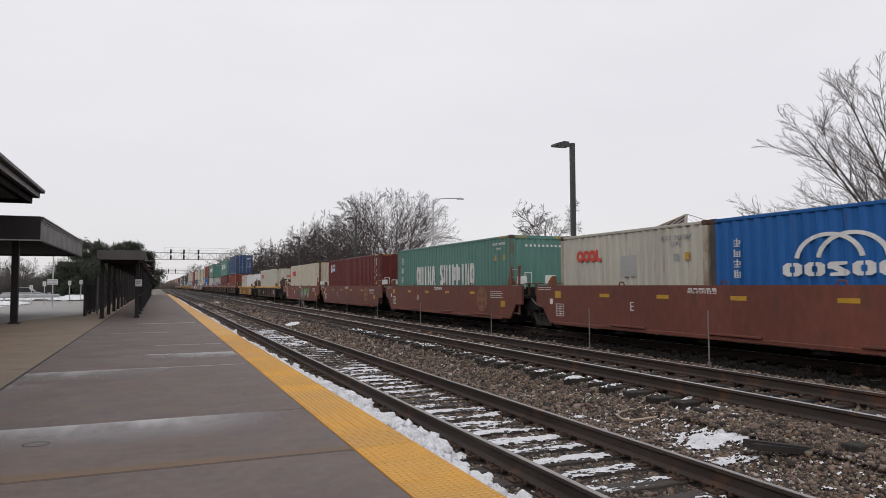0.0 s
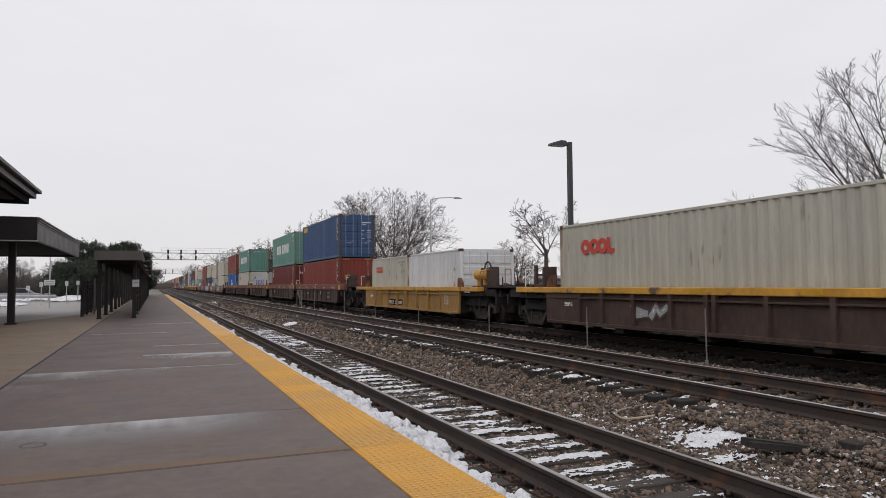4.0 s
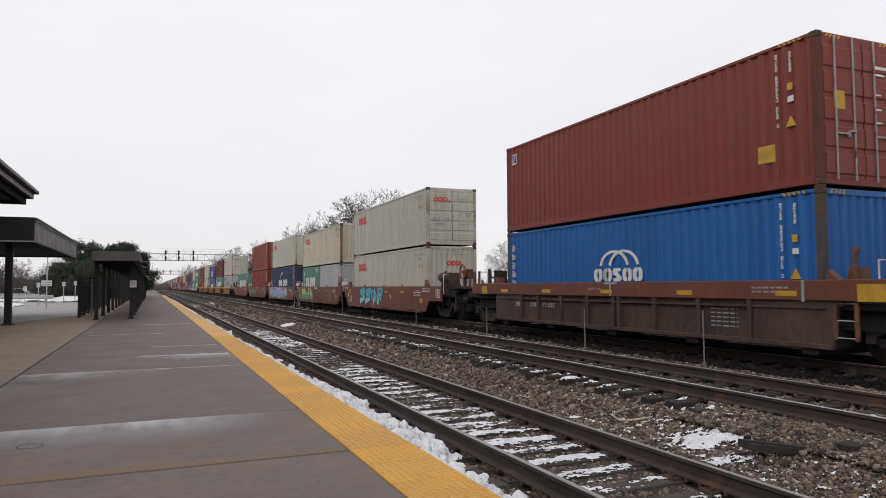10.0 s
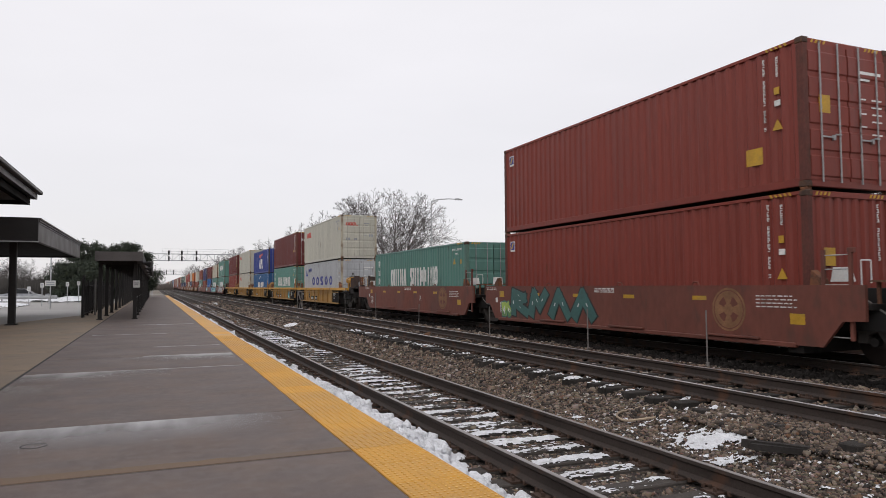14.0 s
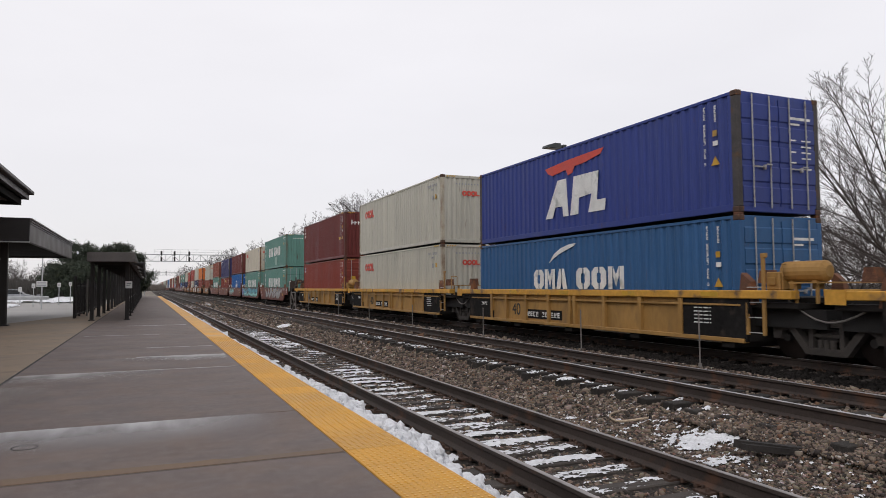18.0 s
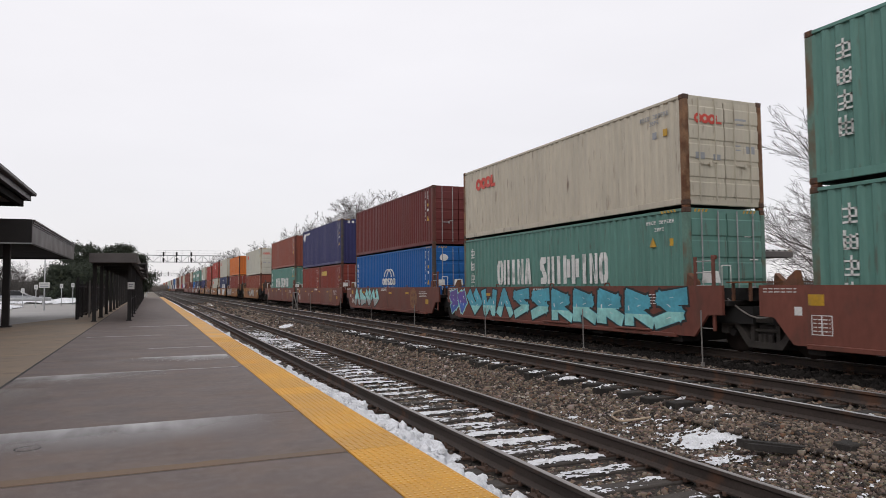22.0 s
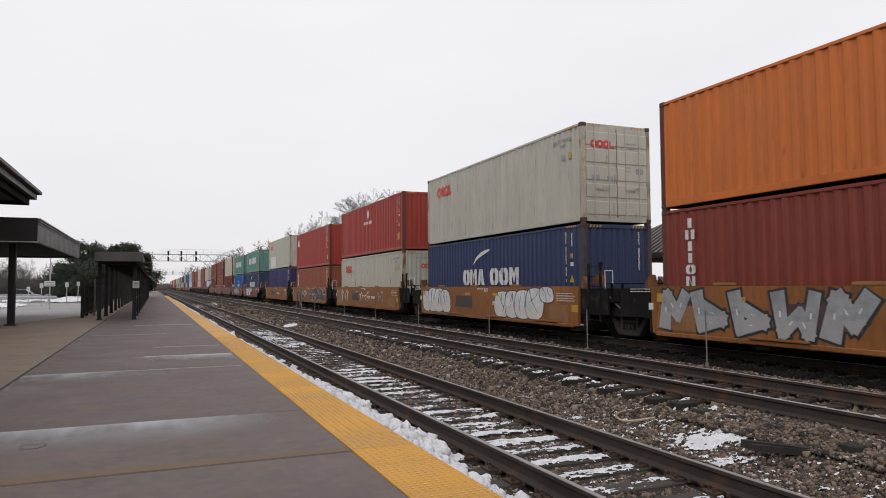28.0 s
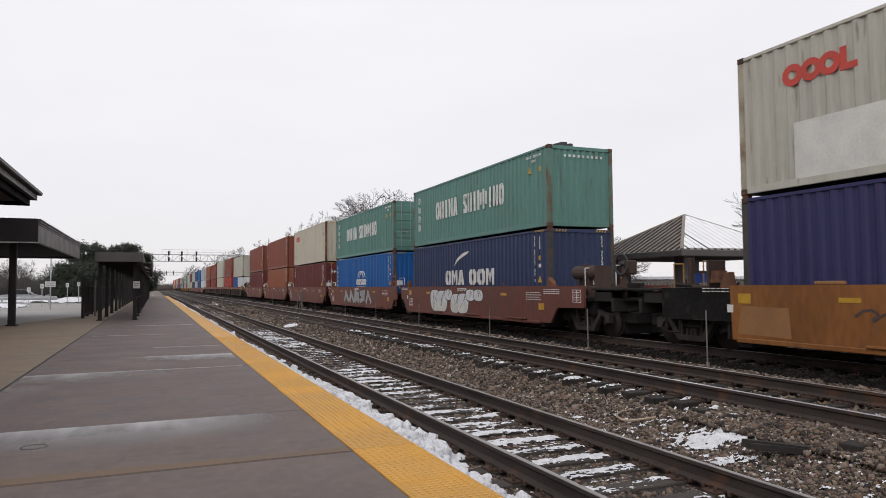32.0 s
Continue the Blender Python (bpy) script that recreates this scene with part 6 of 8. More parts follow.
        part("coupler", kept(("coupler", sgn), M["rustiron"], lambda m: (m.box(-0.14, min(sgn * 0.9, sgn * 1.45), 0.74, 0.14, max(sgn * 0.9, sgn * 1.45), 0.96, 0.04), m.box(-0.2, min(sgn * 1.35, sgn * 1.55), 0.70, 0.2, max(sgn * 1.35, sgn * 1.55), 1.0, 0.05))), parent=ob, at=(0, y_end, 0))
        if simple:
            continue
        part("grating", kept(("grating", sgn), M["grime"], lambda m: (m.box(-1.3, min(sgn * 0.1, sgn * 1.35), 1.30, 1.3, max(sgn * 0.1, sgn * 1.35), 1.35), m.box(-1.0, min(sgn * 0.0, sgn * 1.2), 1.02, 1.0, max(sgn * 0.0, sgn * 1.2), 1.10), [m.box(x, min(sgn * 0.15, sgn * 0.9), 1.0, x + 0.05, max(sgn * 0.15, sgn * 0.9), 1.25) for x in (-1.25, -0.4, 0.4, 1.2)])), parent=ob, at=(0, y_end, 0))
        part("hand_rail", kept(("hand_rail", sgn), M["letterwhite"] if style not in ("yellow", "ochre") else M["wellyellow"], lambda m: (m.path([(-1.28, 0, 1.1), (-1.28, 0, 1.92), (-1.0, 0, 1.92), (-1.0, 0, 1.45)], 0.018, 6), m.path([(-0.3, sgn * 0.1, 1.3), (-0.3, sgn * 0.1, 2.0), (-0.05, sgn * 0.1, 2.0), (-0.05, sgn * 0.1, 1.3)], 0.018, 6))), parent=ob, at=(0, y_end + sgn * -0.25, 0), label="bent hand rails")
        part("post", kept("end_post", M["wellgrime"], lambda m: (m.box(-0.05, -0.06, 1.05, 0.05, 0.06, 2.05, 0.01), m.box(-0.04, -0.05, 1.7, 0.5, 0.05, 1.76), m.box(-0.16, -0.72, 1.05, 0.34, -0.64, 1.98, 0.01), m.box(-0.10, -0.64, 1.05, 0.9, -0.1, 1.42, 0.02))), parent=ob, at=(-1.05, y_end - sgn * 0.55, 0))
        if sgn < 0:
            tank_mat = {"yellow": M["chordyellow"]}.get(style, M["wellgrime"])
            part("brake_cylinder", kept("brake_cylinder", tank_mat, lambda m: (m.tube((0, -0.44, 0), (0, 0.44, 0), 0.20, n=16), m.tube((0, -0.52, 0), (0, -0.44, 0), 0.10, 0.20, n=16), m.tube((0, 0.44, 0), (0, 0.52, 0), 0.20, 0.10, n=16), m.box(-0.1, -0.3, -0.50, 0.1, -0.2, -0.15), m.box(-0.1, 0.2, -0.50, 0.1, 0.3, -0.15))), parent=ob, at=(-1.0, Y(-1.62), 1.80), label="rusty air reservoir")
            wy = Y(-3.2) if style == "brown" else Y(-1.95)
            wheel_mat = M["rustorange"] if s0 == 192.82 else M["postdark"]
            part("hand_wheel", kept("hand_wheel", wheel_mat, lambda m: (m.ring(0, 0, 0.25, 0.30, -0.02, 0.02, 20), [m.ring(0, 0, 0.02, 0.285, -0.012, 0.012, 1, a - 0.06, a + 0.06) for a in (0, 1.05, 2.1, 3.14, 4.19, 5.24)], m.disc(0, 0, 0.06, -0.04, 0.06, 10))), parent=ob, at=(-0.95, wy, 2.0), label="rusty brake hand wheel")
            part("wheel_stand", kept("wheel_stand", M["wellgrime"], lambda m: (m.box(-0.05, -0.07, 1.1, 0.05, 0.07, 2.05, 0.01), m.box(0.0, -0.18, 1.72, 0.3, 0.18, 2.1, 0.03))), parent=ob, at=(-0.85, wy, 0))
        if sgn > 0 and style in ("ribbed", "brown"):
            for off in (0.1, 0.55, 0.95):
                part("stanchion", kept("stanchion", M["rustiron"], lambda m: m.box(-0.045, -0.045, 1.1, 0.045, 0.045, 1.98, 0.01)), parent=ob, at=(-1.15, y_end + off, 0))
        g2 = random.Random(int(s0))
        rig = Mesh()
        for _ in range(16):
            px, py, pz = g2.uniform(-1.35, 0.6), y_end + sgn * g2.uniform(-1.2, 0.9), g2.uniform(0.70, 1.42)
            ax = g2.random()
            if ax < 0.4:
                rig.box(px - 0.08, py - g2.uniform(0.15, 0.45), pz - 0.05, px + 0.08, py + 0.2, pz + g2.uniform(0.04, 0.2), 0.01)
            elif ax < 0.75:
                rig.tube((px, py - 0.4, pz), (px + g2.uniform(-0.1, 0.1), py + 0.4, pz + g2.uniform(-0.15, 0.15)), g2.uniform(0.02, 0.05), n=6)
            else:
                rig.tube((px, py, pz), (px, py, pz + g2.uniform(0.2, 0.55)), 0.025, n=6)
        part("brake_rigging", rig, M["grime"], ob, "dark brake rods and brackets over the coupler")
        part("step", kept("side_step", M["grime"], lambda m: m.path([(0, -0.22, 0.95), (0, -0.22, 0.35), (0, 0.22, 0.35), (0, 0.22, 0.95)], 0.02, 5)), parent=ob, at=(-1.40, y_end - sgn * 0.3, 0))
    if simple:
        return ob
    # markings on the side that faces the platform
    xf = -W
    if not ribbed:
        for a in (0.05, 2.55, 5.0, 7.3, 9.6, 11.9):
            big = a < 1 or a > 11
            part("reflector", kept(("reflector", big), M["signyellow"], lambda m: m.box(-0.006, -0.16 if big else -0.21, -0.10 if big else -0.045, 0.004, 0.16 if big else 0.21, 0.10 if big else 0.045)), parent=ob, at=(xf, Y(a), 0.79 if a < 1 else 1.15), label="yellow reflective plate")
        m = Mesh()
        for i in range(4):
            row(m, Y(1.0), 1.20 - i * 0.07, 0.85 + 0.1 * (i % 2), 14, 0.035, xf)
        row(m, Y(6.45), 1.32, 0.85, 10, 0.05, xf), row(m, Y(5.86), 1.24, 0.36, 5, 0.075, xf)
        row(m, Y(13.05), 1.34, 0.75, 12, 0.03, xf), row(m, Y(13.05), 1.28, 0.75, 12, 0.03, xf), m.box(xf - 0.005, Y(12.2), 0.86, xf + 0.004, Y(12.36), 1.02)
        part("stencil", m, M["letterwhite"], ob, "small white stencils")
        if style == "ochre" and far == "joint":
            part("stencil", words("125-T", 0.20, M["lettergrey"]), parent=ob, at=Matrix.Translation((xf + 0.096, Y(13.0), 1.08)) @ FACE_LEFT, label="white stencilled car code")
        if style == "brown":
            part("stencil", words("WELL LD LMT", 0.095, M["letterwhite"]), parent=ob, at=Matrix.Translation((xf - 0.002, Y(6.18), 1.24)) @ FACE_LEFT, label="white stencilled words")
            def frame_of(m):
                for b in ((-0.21, -0.18, 0.21, -0.165), (-0.21, 0.165, 0.21, 0.18), (-0.21, -0.165, -0.195, 0.165), (0.195, -0.165, 0.21, 0.165), (-0.012, -0.165, 0.012, 0.165)):
                    m.box(-0.005, b[0], b[1], 0.004, b[2], b[3])
                for i in range(4):
                    row(m, 0.17, 0.09 - i * 0.07, 0.34, 7, 0.03, 0.0)
            part("placard", kept("placard", M["letterwhite"], frame_of), parent=ob, at=(xf, Y(11.80), 0.70), label="white-lined inspection box")
            if near == "coupler":
                part("placard", kept("placard", M["letterwhite"], frame_of), parent=ob, at=(xf, Y(-1.90), 1.13), label="white-lined inspection box")
                m = Mesh()
                for i in range(3):
                    row(m, Y(-0.1), 1.30 - i * 0.06, 0.9, 14, 0.035, xf)
                part("stencil", m, M["letterwhite"], ob, "small white stencils")
            for a in (2.69, 5.4, 8.9):
                part("lift_loop", kept("lift_loop", body, lambda m: m.path([(0, -0.12, 0), (0, -0.07, 0.09), (0, 0.07, 0.09), (0, 0.12, 0)], 0.016, 5)), parent=ob, at=(xf + 0.035, Y(a), z_top - 0.01))
    else:
        zc = z_top - (0.19 if style == "ribbed" else 0.085)
        for a in (0.6, 3.3, 6.2, 9.2, 11.9):
            part("reflector", kept("chord_reflector", M["signyellow"], lambda m: m.box(-0.006, -0.24, -0.05, 0.004, 0.24, 0.05)), parent=ob, at=(xf, Y(a), zc - (0.06 if style == "ribbed" else 0)), label="yellow reflective plate")
        m = Mesh()
        if style == "ribbed":
            row(m, Y(1.4), zc + 0.03, 0.9, 13, 0.05, xf), row(m, Y(1.4), zc - 0.05, 0.9, 13, 0.05, xf)
            row(m, Y(7.0), zc - 0.02, 0.6, 8, 0.06, xf)
            m.box(xf - 0.005, Y(6.0), z_top - 0.36, xf + 0.004, Y(6.06), z_top - 0.06)
            m.box(xf - 0.005, Y(5.75), z_top - 0.06, xf + 0.004, Y(6.3), z_top - 0.01)
            m.box(xf - 0.005, Y(0.2), z_top - 0.4, xf + 0.004, Y(0.26), z_top)
            for i in range(5):
                row(m, Y(2.6), 0.92 - i * 0.09, 0.75, 9, 0.04, xf + 0.09)
            row(m, Y(11.2), 0.78, 0.5, 4, 0.13, xf + 0.045), row(m, Y(10.3), 0.78, 1.5, 10, 0.13, xf + 0.09)
            plate = part("door_plate", kept("deck_plate", M["signyellow"], lambda m: m.box(-0.01, -0.26, -0.16, 0.004, 0.26, 0.14)), parent=ob, at=(xf, Y(-1.1), z_top - 0.22), label="yellow end plate")
        else:
            for i in range(5):
                row(m, Y(1.1), 0.95 - i * 0.08, 0.5, 7, 0.04, xf + 0.045)
            row(m, Y(11.6), 0.80, 0.45, 4, 0.10, xf + 0.045)
        part("stencil", m, M["letterwhite"] if style != "ribbed" else M["lettergrey"], ob, "worn stencils")
        if style == "yellow":
            if s0 != 91.06:
                part("number", words("40", 0.55, M["letterblack"]), parent=ob, at=Matrix.Translation((xf + 0.09, Y(9.15), 0.52)) @ FACE_LEFT, label="black painted number forty")
            m = Mesh()
            row(m, Y(8.4), 0.50, 1.9, 11, 0.15, xf + 0.082)
            back = part("number_plate", Mesh().box(xf + 0.088, Y(6.45), 0.44, xf + 0.097, Y(8.5), 0.72), M["endgrey"], ob)
            part("plate_bar", m, M["letterwhite"], back)
    if letter:
        part("letter", words(letter, 0.33, M["letterwhite"]), parent=ob, at=Matrix.Translation((xf - 0.002, Y(4.33 if letter in "BA" and s0 > 60 else 8.45 if not ribbed else 8.9), 0.78)) @ FACE_LEFT)
    if emblem:
        disc = part("emblem", kept("emblem", M["emblem"], lambda m: m.disc(0, 0, 0.45, -0.005, 0.004, 28)), parent=ob, at=(xf, Y(1.72), 0.92), label="faded gold round emblem")
        part("emblem_cross", kept("emblem_cross", body, lambda m: (m.ring(0, 0, 0.385, 0.405, -0.008, 0.0, 28), [m.ring(0, 0, 0.13, 0.28, -0.008, 0.0, 4, a - 0.38, a + 0.38) for a in (0.785, 2.356, 3.927, 5.498)])), parent=disc)
    if style == "ochre":
        for i, (a, b, c, d, mm) in enumerate(((0.4, 1.5, z_low + 0.1, 0.9, "patchtan"), (6.9, 8.5, 0.62, 1.08, "patchdark"), (10.8, 12.1, z_low + 0.1, 1.0, "patchtan"))):
            part("repaint_patch", Mesh().prism([(Y(a), c), (Y(b), c + 0.03), (Y(b - 0.12), d), (Y(a + 0.05), d - 0.02)], "x", xf - 0.004, xf + 0.003), M[mm], ob)
        m = Mesh()
        row(m, Y(5.2 if scrawl else 8.4), 0.78, 1.5, 11, 0.13, xf - 0.003)
        part("plate_bar", m, M["letterwhite"], ob)
        for a in (3.6, 6.8, 10.0):
            part("hatch_hinge", kept("hatch_hinge", M["patchtan"], lambda m: m.box(-0.03, -0.3, 0, 0.05, 0.3, 0.07, 0.015)), parent=ob, at=(xf + 0.04, Y(a), z_top))
    for k, (a0, a1, z0, z1, fill, line, seed) in enumerate(scrawl):
        if line == "thin":
            tag_line(ob, Y(a1), Y(a0), z0, z1, M[fill], seed, xf)
        else:
            (bubbles if fill == "spraywhite" else spray)(ob, Y(a1), Y(a0), z0, z1, M[fill], M[line], seed, xf + (0.0 if not ribbed else 0.09))
    return ob


SIGNS = (((0, 0), (0.25, 1), (0.6, 0.35), (1, 1)), ((0, 1), (0.2, 0), (0.95, 0.25), (0.35, 0.6)), ((0.05, 0), (0.15, 1), (0.9, 0.75), (0.25, 0.45), (1, 0)), ((1, 1), (0.1, 0.9), (0.85, 0.35), (0, 0)),
         ((0, 1), (0.15, 0), (0.6, 0.5), (0.85, 0), (1, 1)), ((0.05, 0), (0.45, 1), (1, 0)), ((0, 0.9), (0.4, 0.05), (0.95, 0.5), (0.7, 1)))
LOWER = {"dark repaint": "patchdark", "purple spray paint": "sprayblue", "lilac spray paint": "spraycyan", "lime spray paint": "spraymoss", "silver spray paint": "patchgrey", "teal spray paint": "sprayteal", "cyan spray paint": "sprayaqua", "white spray paint": "spraysilver"}


def below(pts, z):
    """The part of a convex outline under the height z."""
    out = []
    for (a, b), (c, d) in zip(pts, pts[1:] + pts[:1]):
        if b <= z:
            out.append((a, b))
        if (b - z) * (d - z) < 0:
            out.append((a + (c - a) * (z - b) / (d - b), z))
    return out


def tag_line(ob, y_far, y_near, z0, z1, material, seed, x):
    """A quick looping scribble of thin spray; no letters."""
    g = random.Random(seed)
    m, pts, n = Mesh(), [], 60
    loops, lean, mid, amp = (y_far - y_near) / 0.42, g.uniform(0.05, 0.2), (z0 + z1) / 2, (z1 - z0) / 2
    for i in range(n + 1):
        u = i / n
        w = u * loops * 6.283
        h = amp * (0.55 + 0.4 * math.sin(u * 9 + seed)) * math.sin(w)
        pts.append((y_far - u * (y_far - y_near) * 0.92 + 0.13 * math.cos(w * 1.0 + 0.6) - lean * h, mid + h))
    for k, (p, q) in enumerate(zip(pts, pts[1:])):
        d = Vector((q[0] - p[0], q[1] - p[1])).normalized()
        a, b = -d.y * 0.022, d.x * 0.022
        m.prism([(p[0] + a, p[1] + b), (p[0] - a, p[1] - b), (q[0] - a, q[1] - b), (q[0] + a, q[1] + b)], "x", x - 0.006 - 0.00003 * k, x + 0.002)
    part("graffiti", m, material, ob, f"thin scribble in {material.name}")


def bubbles(ob, y_far, y_near, z0, z1, fill, line, seed, x):
    """Sprayed graffiti of fat rounded shapes that overlap, greyer below, with thin dark outlines; no letters."""
    g = random.Random(seed)
    n = max(3, round((y_far - y_near) / 0.72))
    w, tall = (y_far - y_near) / n, z1 - z0
    outline, body, low, inner = Mesh(), Mesh(), Mesh(), Mesh()
    for i in range(n):
        small = g.random() < 0.3
        cy, h = y_far - (i + 0.5) * w, tall * (0.45 if small else g.uniform(0.78, 0.96))
        cz = z1 - h / 2 if small else z0 + h / 2 + 0.02
        hw, lean, lift = w * (0.55 if small else g.uniform(0.66, 0.82)), g.uniform(-0.22, 0.22), 0.0012 * i

        def blob(grow):
            out = []
            for k in range(20):
                a = 2 * math.pi * k / 20
                c, d = math.cos(a), math.sin(a)
                u, v = math.copysign(abs(c) ** 0.7, c) * (hw + grow), math.copysign(abs(d) ** 0.75, d) * (h / 2 + grow)
                out.append((cy + u + lean * v, cz + v))
            return out
        outline.prism(blob(0.035), "x", x - 0.004 - lift, x + 0.002)
        body.prism(blob(0.0), "x", x - 0.0046 - lift, x + 0.002)
        low.prism(below(blob(-0.004), z0 + tall * 0.42), "x", x - 0.0052 - lift, x + 0.002) if not small else None
        for k in range(3):
            ya, za, yb, zb = cy + hw * g.uniform(-0.6, 0.6), cz + h * 0.44, cy + hw * g.uniform(-0.6, 0.6), cz + h * g.uniform(-0.42, 0.1)
            ym = (ya + yb) / 2 + g.uniform(-0.12, 0.12)
            for (p, q), (r, t) in (((ya, za), (ym, (za + zb) / 2)), ((ym, (za + zb) / 2), (yb, zb))):
                inner.prism([(p - 0.013, q), (p + 0.013, q), (r + 0.013, t), (r - 0.013, t)], "x", x - 0.006 - lift - 0.0001 * k, x)
    tag = part("graffiti", body, fill, ob, f"fat rounded graffiti in {fill.name.replace(' spray paint', '')}")
    part("graffiti_outline", outline, line, tag)
    part("graffiti_stroke", low, M["patchpale"], tag)
    part("graffiti_highlight", inner, line, tag)


def spray(ob, y_far, y_near, z0, z1, fill, line, seed, x):
    """Sprayed graffiti: bent broad strokes that lean on one another, with an outline and a second tone below; no letters."""
    g = random.Random(seed)
    n = max(2, round((y_far - y_near) / 1.15))
    w, tall = (y_far - y_near) / n, z1 - z0
    outline, body, low, shine = Mesh(), Mesh(), Mesh(), Mesh()
    edge, lift = 0.06, 0.0
    for i in range(n):
        sign = g.choice(SIGNS)
        lean, half = g.uniform(-0.06, 0.16), min(0.17, 0.17 * tall) * g.uniform(0.85, 1.15)
        inset = half + edge
        pts = [(y_far - i * w - inset * 0.7 - u * (w - inset * 1.4) + lean * (v - 0.5), z0 + inset + v * (tall - 2 * inset)) for u, v in sign]
        split = z0 + tall * g.uniform(0.36, 0.48)
        for k, (p, q) in enumerate(zip(pts, pts[1:])):
            d = Vector((q[0] - p[0], q[1] - p[1])).normalized()
            side = Vector((-d.y, d.x))
            h0, h1 = half * (1.15 if k == 0 else 0.95), half * 0.9
            lift += 0.00004

            def bar(grow):
                out = [(p[0] - d.x * (half + grow) * 0.8 + side.x * s * (h0 + grow), p[1] - d.y * (half + grow) * 0.8 + side.y * s * (h0 + grow)) for s in (1, -1)]
                out += [(q[0] + d.x * (half + grow) * 0.8 + side.x * s * (h1 + grow), q[1] + d.y * (half + grow) * 0.8 + side.y * s * (h1 + grow)) for s in (-1, 1)]
                return [(a, min(max(b, z0 - 0.02), z1 + 0.01)) for a, b in out]
            outline.prism(bar(edge), "x", x - 0.003 - lift, x + 0.002)
            body.prism(bar(0.0), "x", x - 0.0075 - lift, x + 0.002)
            under = below(bar(-0.012), split)
            if len(under) > 2:
                low.prism(under, "x", x - 0.011 - lift, x + 0.002)
            ya, za = p[0] * 0.6 + q[0] * 0.4, p[1] * 0.6 + q[1] * 0.4
            shine.prism([(ya - 0.02, za), (ya + 0.015, za + 0.01), (ya + 0.03 + d.x * 0.12, za + d.y * 0.12), (ya - 0.005 + d.x * 0.12, za + d.y * 0.12)], "x", x - 0.015 - lift, x)
    tag = part("graffiti", body, fill, ob, f"sprayed graffiti in {fill.name.replace(' spray paint', '')}")
    part("graffiti_outline", outline, line, tag)
    part("graffiti_stroke", low, M[LOWER.get(fill.name, "patchgrey")], tag)
    part("graffiti_highlight", shine, M["spraywhite"], tag)


# ---- station side: building eave, canopy, long shelter, fence, lot ----
def station_building():
    b = root("station_building", "brick station building with a deep dark overhanging hipped roof", "building", at=(0, 0, 0))
    part("wall", Mesh().box(-15.0, 4.0, -0.1, -6.7, 35.6, 5.35, 0.01), M["wallbrick"], b)
    roof = Mesh()
    lo, hi = ((-16.4, 2.6), (-5.0, 36.85)), ((-11.6, 7.5), (-9.8, 31.9))
    z0, z1 = 6.0, 9.0
    o = len(roof.v)
    roof.v += [(lo[0][0], lo[0][1], z0), (lo[1][0], lo[0][1], z0), (lo[1][0], lo[1][1], z0), (lo[0][0], lo[1][1], z0),
               (hi[0][0], hi[0][1], z1), (hi[1][0], hi[0][1], z1), (hi[1][0], hi[1][1], z1), (hi[0][0], hi[1][1], z1)]
    roof.f += [(0, 1, 5, 4), (1, 2, 6, 5), (2, 3, 7, 6), (3, 0, 4, 7), (4, 5, 6, 7), (3, 2, 1, 0)]
    part("roof", roof, M["fascia"], b, "dark shingle hipped roof")
    part("gutter", Mesh().box(-5.13, 2.5, 5.86, -4.90, 36.98, 6.03, 0.03), M["fascia"], b)
    part("gutter_end", Mesh().box(-16.4, 36.84, 5.86, -5.13, 37.02, 6.03, 0.03), M["fascia"], b)
    part("fascia_board", Mesh().box(-5.30, 2.6, 5.62, -5.10, 36.84, 5.86, 0.01), M["fascia"], b)
    part("fascia_end", Mesh().box(-16.2, 36.62, 5.62, -5.30, 36.82, 5.86, 0.01), M["fascia"], b)
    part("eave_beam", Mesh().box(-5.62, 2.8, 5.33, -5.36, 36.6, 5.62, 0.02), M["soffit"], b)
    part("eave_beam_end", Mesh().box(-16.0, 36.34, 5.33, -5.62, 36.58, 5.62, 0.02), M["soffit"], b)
    part("soffit", Mesh().box(-6.7, 2.9, 5.50, -5.62, 36.34, 5.56), M["concrete"], b, "pale soffit boards")


station_building()


def canopy():
    c = root("platform_canopy", "flat dark bronze canopy with stepped fascia on a square post", "canopy", at=(0, 0, 0))
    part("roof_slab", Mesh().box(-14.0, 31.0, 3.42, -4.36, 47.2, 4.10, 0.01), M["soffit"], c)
    part("side_fascia", Mesh().box(-4.36, 31.0, 3.32, -4.22, 47.2, 4.02, 0.01), M["fascia"], c, "smooth dark grey fascia panel")
    for i, (z, d) in enumerate(((4.02, 0.0), (4.10, 0.05), (4.18, 0.10))):
        part("fascia_trim", Mesh().box(-4.36, 30.95, z, -4.20 + d * 0.6, 47.25, z + 0.07, 0.012), M["fascia"], c)
    part("end_fascia", Mesh().box(-14.0, 30.84, 3.32, -4.22, 31.0, 4.25, 0.01), M["darksteel"], c)
    part("drip_edge", Mesh().box(-14.0, 30.80, 3.29, -4.20, 30.86, 3.335), M["galv"], c)
    part("far_fascia", Mesh().box(-14.0, 47.2, 3.32, -4.22, 47.34, 4.25, 0.01), M["darksteel"], c)
    for x, y in ((-5.38, 33.0), (-13.0, 33.0), (-13.0, 46.4)):
        part("post", kept("canopy_post", M["darksteel"], lambda m: (m.box(-0.13, -0.13, -0.06, 0.13, 0.13, 3.45, 0.02), m.box(-0.21, -0.21, -0.06, 0.21, 0.21, 0.06, 0.02))), parent=c, at=(x, y, 0))


canopy()


